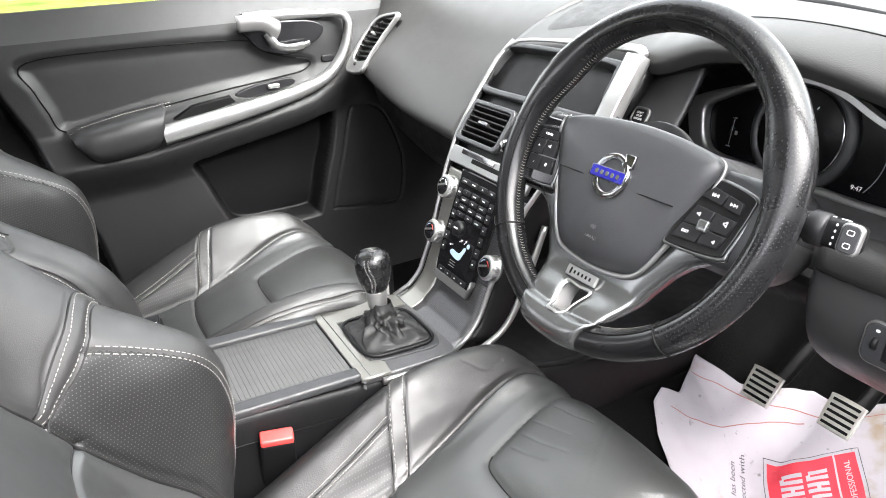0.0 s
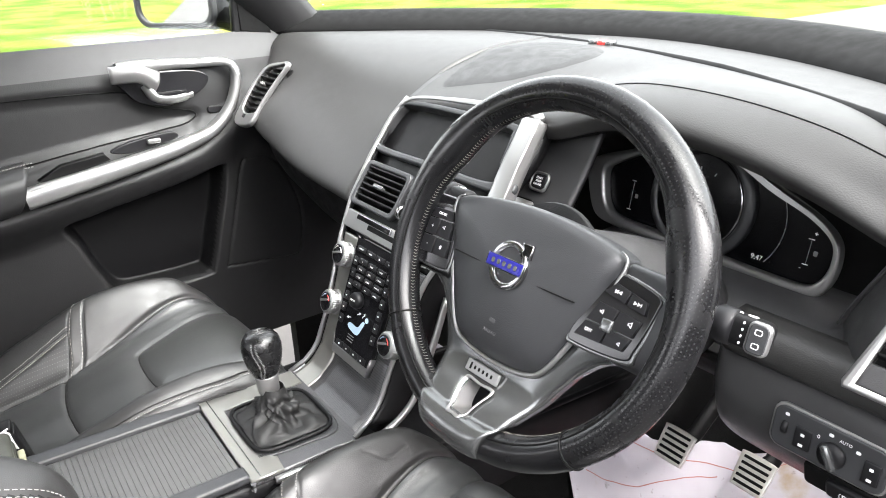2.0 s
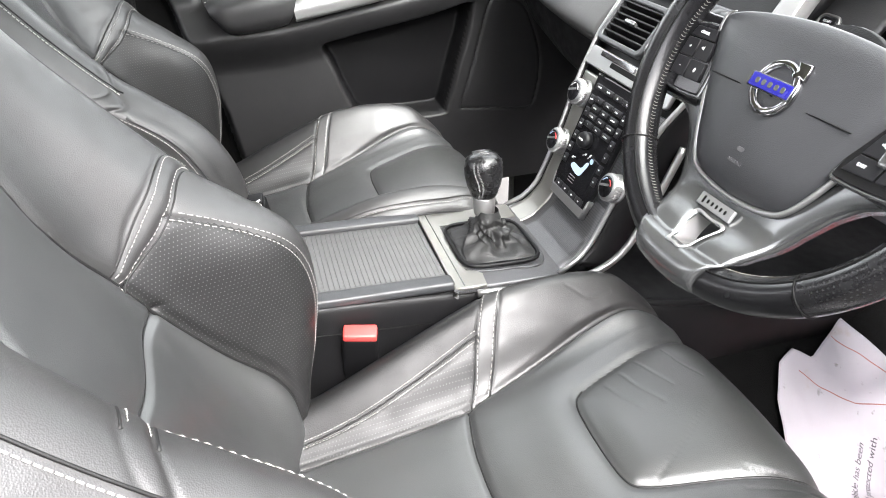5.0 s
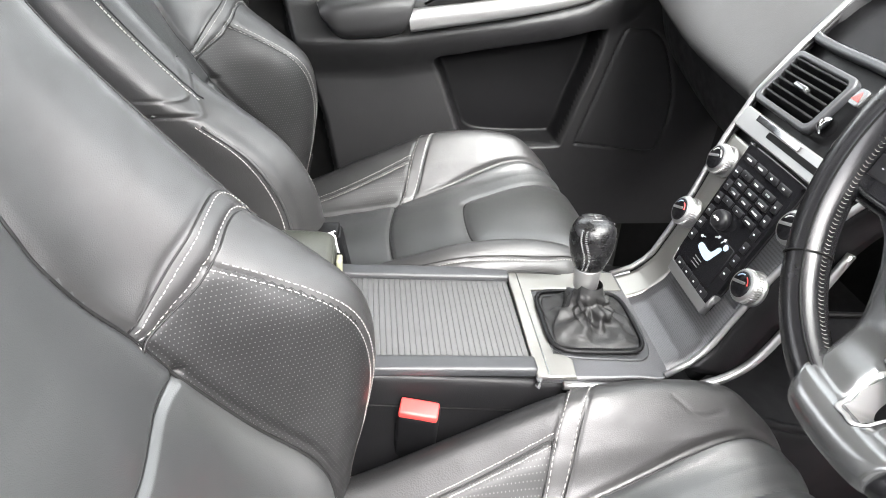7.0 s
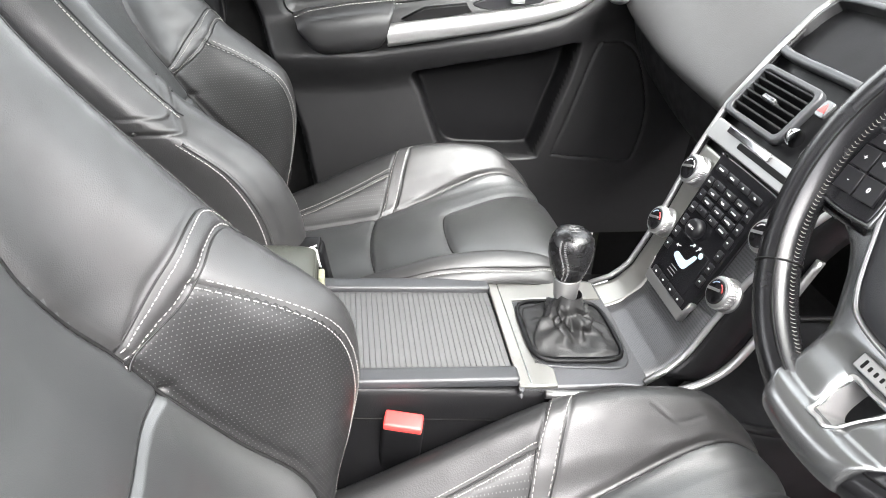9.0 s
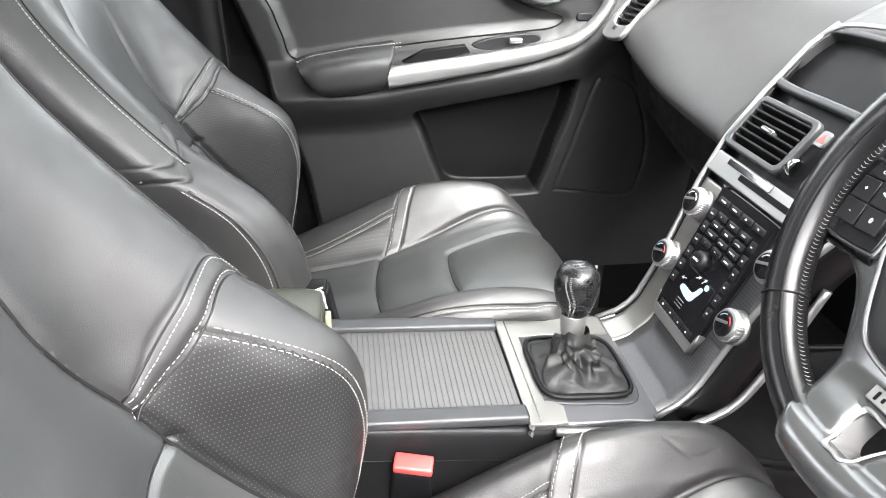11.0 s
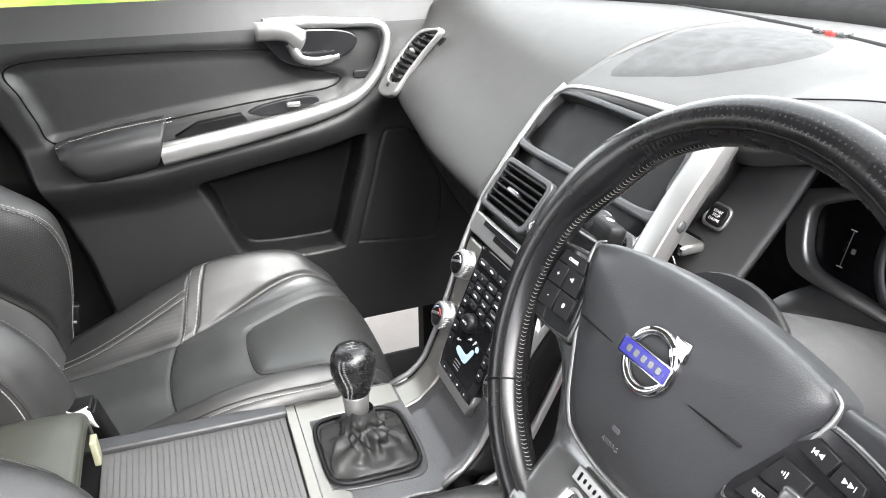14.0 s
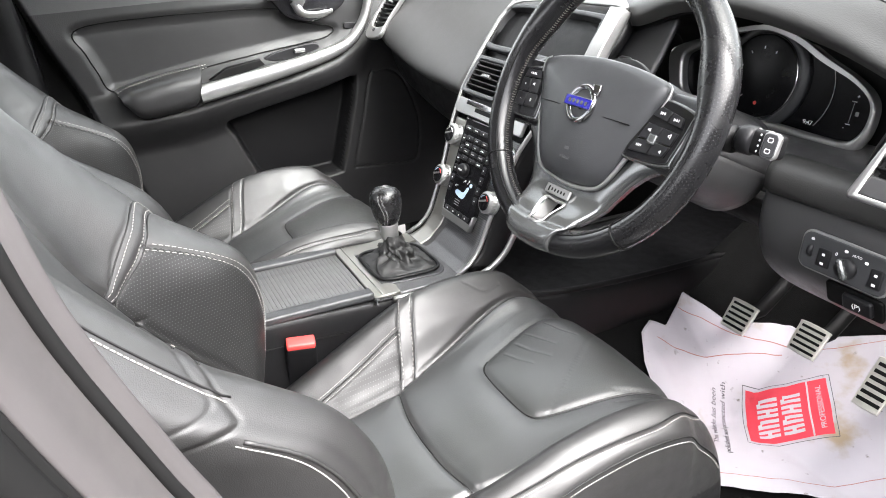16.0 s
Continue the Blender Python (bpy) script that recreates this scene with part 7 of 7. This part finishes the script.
def driver_carpet():
    xs, ys = np.linspace(0.13, 0.80, 24), np.linspace(0.28, 1.10, 30)
    V = [(x, y, min(floor_z(x, y), 0.36) - 0.012) for x in xs for y in ys]
    ob = part("footwell_carpet", (V, grid_faces(24, 30)), CARPET)
    md = ob.modifiers.new("thickness", "SOLIDIFY")
    md.thickness = 0.02
    md.offset = -1
    tagged(ob, "black carpet of the driver footwell with a raised footrest", "carpet", kind="structure")


driver_carpet()


def dirty_paper():
    nt = PAPER.node_tree
    b = nt.nodes["Principled BSDF"]
    tc = nt.nodes.new("ShaderNodeTexCoord")
    last = None
    for scale, lo, hi, col in ((9, 0.30, 0.40, (0.36, 0.28, 0.19, 1)), (55, 0.24, 0.33, (0.2, 0.18, 0.17, 1))):
        n = nt.nodes.new("ShaderNodeTexNoise")
        n.inputs["Scale"].default_value, n.inputs["Detail"].default_value = scale, 7
        ramp = nt.nodes.new("ShaderNodeValToRGB")
        ramp.color_ramp.elements[0].position, ramp.color_ramp.elements[0].color = lo, (1, 1, 1, 1)
        ramp.color_ramp.elements[1].position, ramp.color_ramp.elements[1].color = hi, (0, 0, 0, 1)
        nt.links.new(tc.outputs["Object"], n.inputs["Vector"])
        nt.links.new(n.outputs[0], ramp.inputs[0])
        mix = nt.nodes.new("ShaderNodeMix")
        mix.data_type = "RGBA"
        nt.links.new(ramp.outputs[0], mix.inputs["Factor"])
        nt.links.new(last or b.inputs["Base Color"].links[0].from_socket, mix.inputs["A"])
        mix.inputs["B"].default_value = col
        last = mix.outputs["Result"]
    nt.links.new(last, b.inputs["Base Color"])


dirty_paper()


def driver_mat():
    root = thing("paper_floor_mat", "soiled white printed protective paper mat on the driver floor", "paper mat")
    e1, e2, mid = np.array((-0.750, 0.661)), np.array((0.661, 0.750)), np.array((0.38, 0.70))

    def at(p, q, lift=0.0):
        """p along the lines of print, q across them."""
        x, y = mid + p * e1 + q * e2
        z = min(floor_z(x, y), 0.35)
        wav = 0.007 * noise.noise((p * 12, q * 12, 0.3)) + 0.003 * noise.noise((p * 34, q * 34, 2))
        return (x, y, z + 0.008 + wav + lift)

    nu, nv = 80, 120
    vs = []
    for p in np.linspace(-0.198, 0.158, nu):
        q0 = float(np.interp(p, [-0.198, -0.088, -0.003, 0.041, 0.074, 0.082, 0.158], [-0.138, -0.191, -0.240, -0.248, -0.232, -0.198, -0.165]))
        for k in np.linspace(0, 1, nv):
            q = q0 + (0.36 - q0) * k
            side = float(np.interp(q, [-0.165, -0.08, 0.058, 0.22, 0.36], [1.0, 0.86, 0.95, 0.70, 0.60])) if p > 0 else 1.0
            vs.append(at(p * side + 0.006 * noise.noise((0, q * 14, 5)) * (abs(p) > 0.15), q))
    ob = part("paper", (vs, grid_faces(nu, nv, True)), PAPER, root)
    md = ob.modifiers.new("thickness", "SOLIDIFY")
    md.thickness = 0.001
    md.offset = 0

    def lay(name, me, mat, p0, q0, lift=0.0016):
        bm = bmesh.new()
        bm.from_mesh(me)
        for v in bm.verts:
            v.co = at(p0 + v.co.x, q0 - v.co.y, lift + v.co.z)
        part(name, bm, mat, root, smooth=False)

    def bar(name, mat, p0, p1, q0, q1, lift):
        n, k = max(int((p1 - p0) / 0.008), 1) + 1, max(int((q1 - q0) / 0.008), 1) + 1
        vs = [at(p, q, lift) for p in np.linspace(p0, p1, n) for q in np.linspace(q0, q1, k)]
        part(name, (vs, grid_faces(n, k, True)), mat, root, smooth=False)

    lay("print_line", text_mesh("This vehicle has been", 0.0142), INK, -0.031, -0.097)
    lay("print_line", text_mesh("polished and protected with", 0.0142), INK, -0.035, -0.0775)
    lay("print_line", text_mesh("visit us", 0.0135), INK, -0.030, 0.182)
    for k in range(9):
        bar("print_bar", INK, -0.112 + 0.0105 * k, -0.105 + 0.0105 * k, 0.198, 0.207, 0.0016)
    bar("red_box", REDINK, -0.073, 0.042, -0.033, 0.109, 0.0016)
    for q in (-0.039, 0.115):
        bar("box_outline", INK, -0.079, 0.048, q - 0.0006, q + 0.0006, 0.0016)
    for p in (-0.079, 0.048):
        bar("box_outline", INK, p - 0.0006, p + 0.0006, -0.039, 0.115, 0.0016)
    bar("white_rule", PAPER, -0.073, 0.042, 0.0735, 0.0765, 0.0026)
    for q0, q1 in ((-0.014, 0.022), (0.028, 0.062)):
        for k in range(4):
            p0 = -0.060 + 0.0215 * k
            bar("logo_block", PAPER, p0, p0 + 0.0065, q0, q1, 0.0026)
            bar("logo_block", PAPER, p0 + 0.0105, p0 + 0.0170, q0 + 0.004 * (k % 2), q1, 0.0026)
            qm = q0 if k % 2 else (q0 + q1) / 2 - 0.003
            bar("logo_block", PAPER, p0 + 0.0065, p0 + 0.0105, qm, qm + 0.0065, 0.0026)
    lay("box_print", text_mesh("PROFESSIONAL", 0.0130), PAPER, -0.016, 0.0935, 0.0028)
    for pts in ([(0.129, -0.173), (0.122, -0.10), (0.118, -0.057), (0.120, 0.046), (0.105, 0.15), (0.09, 0.30)], [(-0.165, -0.14), (-0.168, 0.0), (-0.165, 0.2), (-0.168, 0.33)], [(0.052, -0.215), (0.060, -0.15), (0.090, -0.05), (0.108, 0.04)]):
        line = cr(pts, 50)
        vs = []
        for p, q in line:
            vs += [at(p - 0.0007, q, 0.0014), at(p + 0.0007, q, 0.0014)]
        part("print_rule", (vs, grid_faces(50, 2, True)), INKLINE, root, smooth=False)


driver_mat()


def passenger_mat():
    root = thing("passenger_paper_mat", "white protective paper mat on the passenger floor", "paper mat")
    nu, nv = 40, 40
    vs = [(x, y, 0.0 + 0.006 * noise.noise((x * 12, y * 12, 4)) + max(0, y - 0.62) * 0.4) for x in np.linspace(-0.60, -0.18, nu) for y in np.linspace(0.24, 0.75, nv)]
    ob = part("paper", (vs, grid_faces(nu, nv)), PAPER, root)
    md = ob.modifiers.new("thickness", "SOLIDIFY")
    md.thickness = 0.001


passenger_mat()


# ---- seat belts ----
def buckle(name, label, m, tag=False):
    root = thing(name, label, "seat belt buckle", m, "belt buckles")
    part("housing", box_bm(0.050, 0.026, 0.110, 0.006, 3, Matrix.Translation((0, 0, -0.055))), HARD, root)
    part("button", box_bm(0.046, 0.022, 0.012, 0.003, 2, Matrix.Translation((0, -0.002, 0.003))), HARD if tag else RED, root, "black release end" if tag else "red release button")
    if tag:
        G = [[(x, -0.014 - 0.004 * math.sin(x * 160 + z * 90), z) for z in (-0.030, -0.016, -0.004, 0.010)] for x in (-0.022, -0.010, 0.004, 0.020)]
        shell("paper_tag", G, 10, 10, WHITE, root, 0.0012, label="crumpled white paper tag")
    part("slot", box_bm(0.040, 0.007, 0.006, 0.001, 1, Matrix.Translation((0, 0.0105, 0.001))), DARK, root)
    part("strap", box_bm(0.040, 0.012, 0.14, 0.004, 2, Matrix.Translation((0, 0, -0.175))), HARD, root)


buckle("driver_belt_buckle", "black seat belt buckle with red button beside the driver seat", pose(0.130, -0.142, 0.380, 12, 4, 78))


buckle("passenger_belt_buckle", "black seat belt buckle with crumpled white tag beside passenger seat", pose(-0.138, -0.262, 0.468, 14, -6, 80), True)


def belt_anchor():
    root = thing("belt_anchor", "black belt anchor block with pale print beside the passenger seat", "seat belt buckle", pose(-0.645, -0.34, 0.335, -14, 0, 12))
    part("block", box_bm(0.020, 0.036, 0.060, 0.004, 2), HARD, root)
    for k in range(3):
        part("block_print", box_bm(0.0006, 0.009 if k else 0.014, 0.006, 0, 1, Matrix.Translation((0.0104, -0.008 + 0.008 * k, 0.018 - 0.012 * k))), GREYPRINT, root)


belt_anchor()


# ---- driver side pillar ----
def near_pillar():
    root = thing("pillar_4", "grey painted centre pillar edge with black rubber seal at the open driver door", "pillar", kind="structure")
    line = [(0.745, -0.25, -0.05), (0.745, -0.265, 0.40), (0.745, -0.320, 0.65), (0.745, -0.345, 0.73), (0.745, -0.374, 0.829), (0.743, -0.386, 0.906), (0.735, -0.40, 1.0), (0.70, -0.44, 1.17), (0.63, -0.50, 1.34)]
    P = cr(line, 40)
    G = [[tuple(p + np.array(o)) for o in ((-0.03, -0.10, 0), (-0.012, -0.03, 0), (0, 0, 0), (0.010, -0.003, 0), (0.018, -0.012, 0), (0.045, -0.022, 0), (0.055, -0.030, 0))] for p in P]
    shell("pillar_panel", G, 60, 40, PILLARPAINT, root, 0.006, False)
    G = [[tuple(p + np.array(o)) for o in ((0.055, -0.031, 0), (0.058, -0.040, 0), (0.060, -0.080, 0), (0.062, -0.14, 0))] for p in P]
    shell("outer_cover", G, 60, 12, RUBBER, root, 0.006, False, "black outer pillar cover")
    part("rubber_seal", tube([tuple(p + np.array((0.016, -0.010, 0))) for p in P], 0.004, 10), RUBBER, root, "black rubber door seal")
    part("outer_seal", tube([tuple(p + np.array((0.062, -0.046, 0))) for p in P], 0.012, 10), RUBBER, root, "black rubber door seal")


PILLARPAINT = material("dull_grey_pillar", (0.045, 0.0415, 0.042), 0.45, blotch=0.1)
near_pillar()
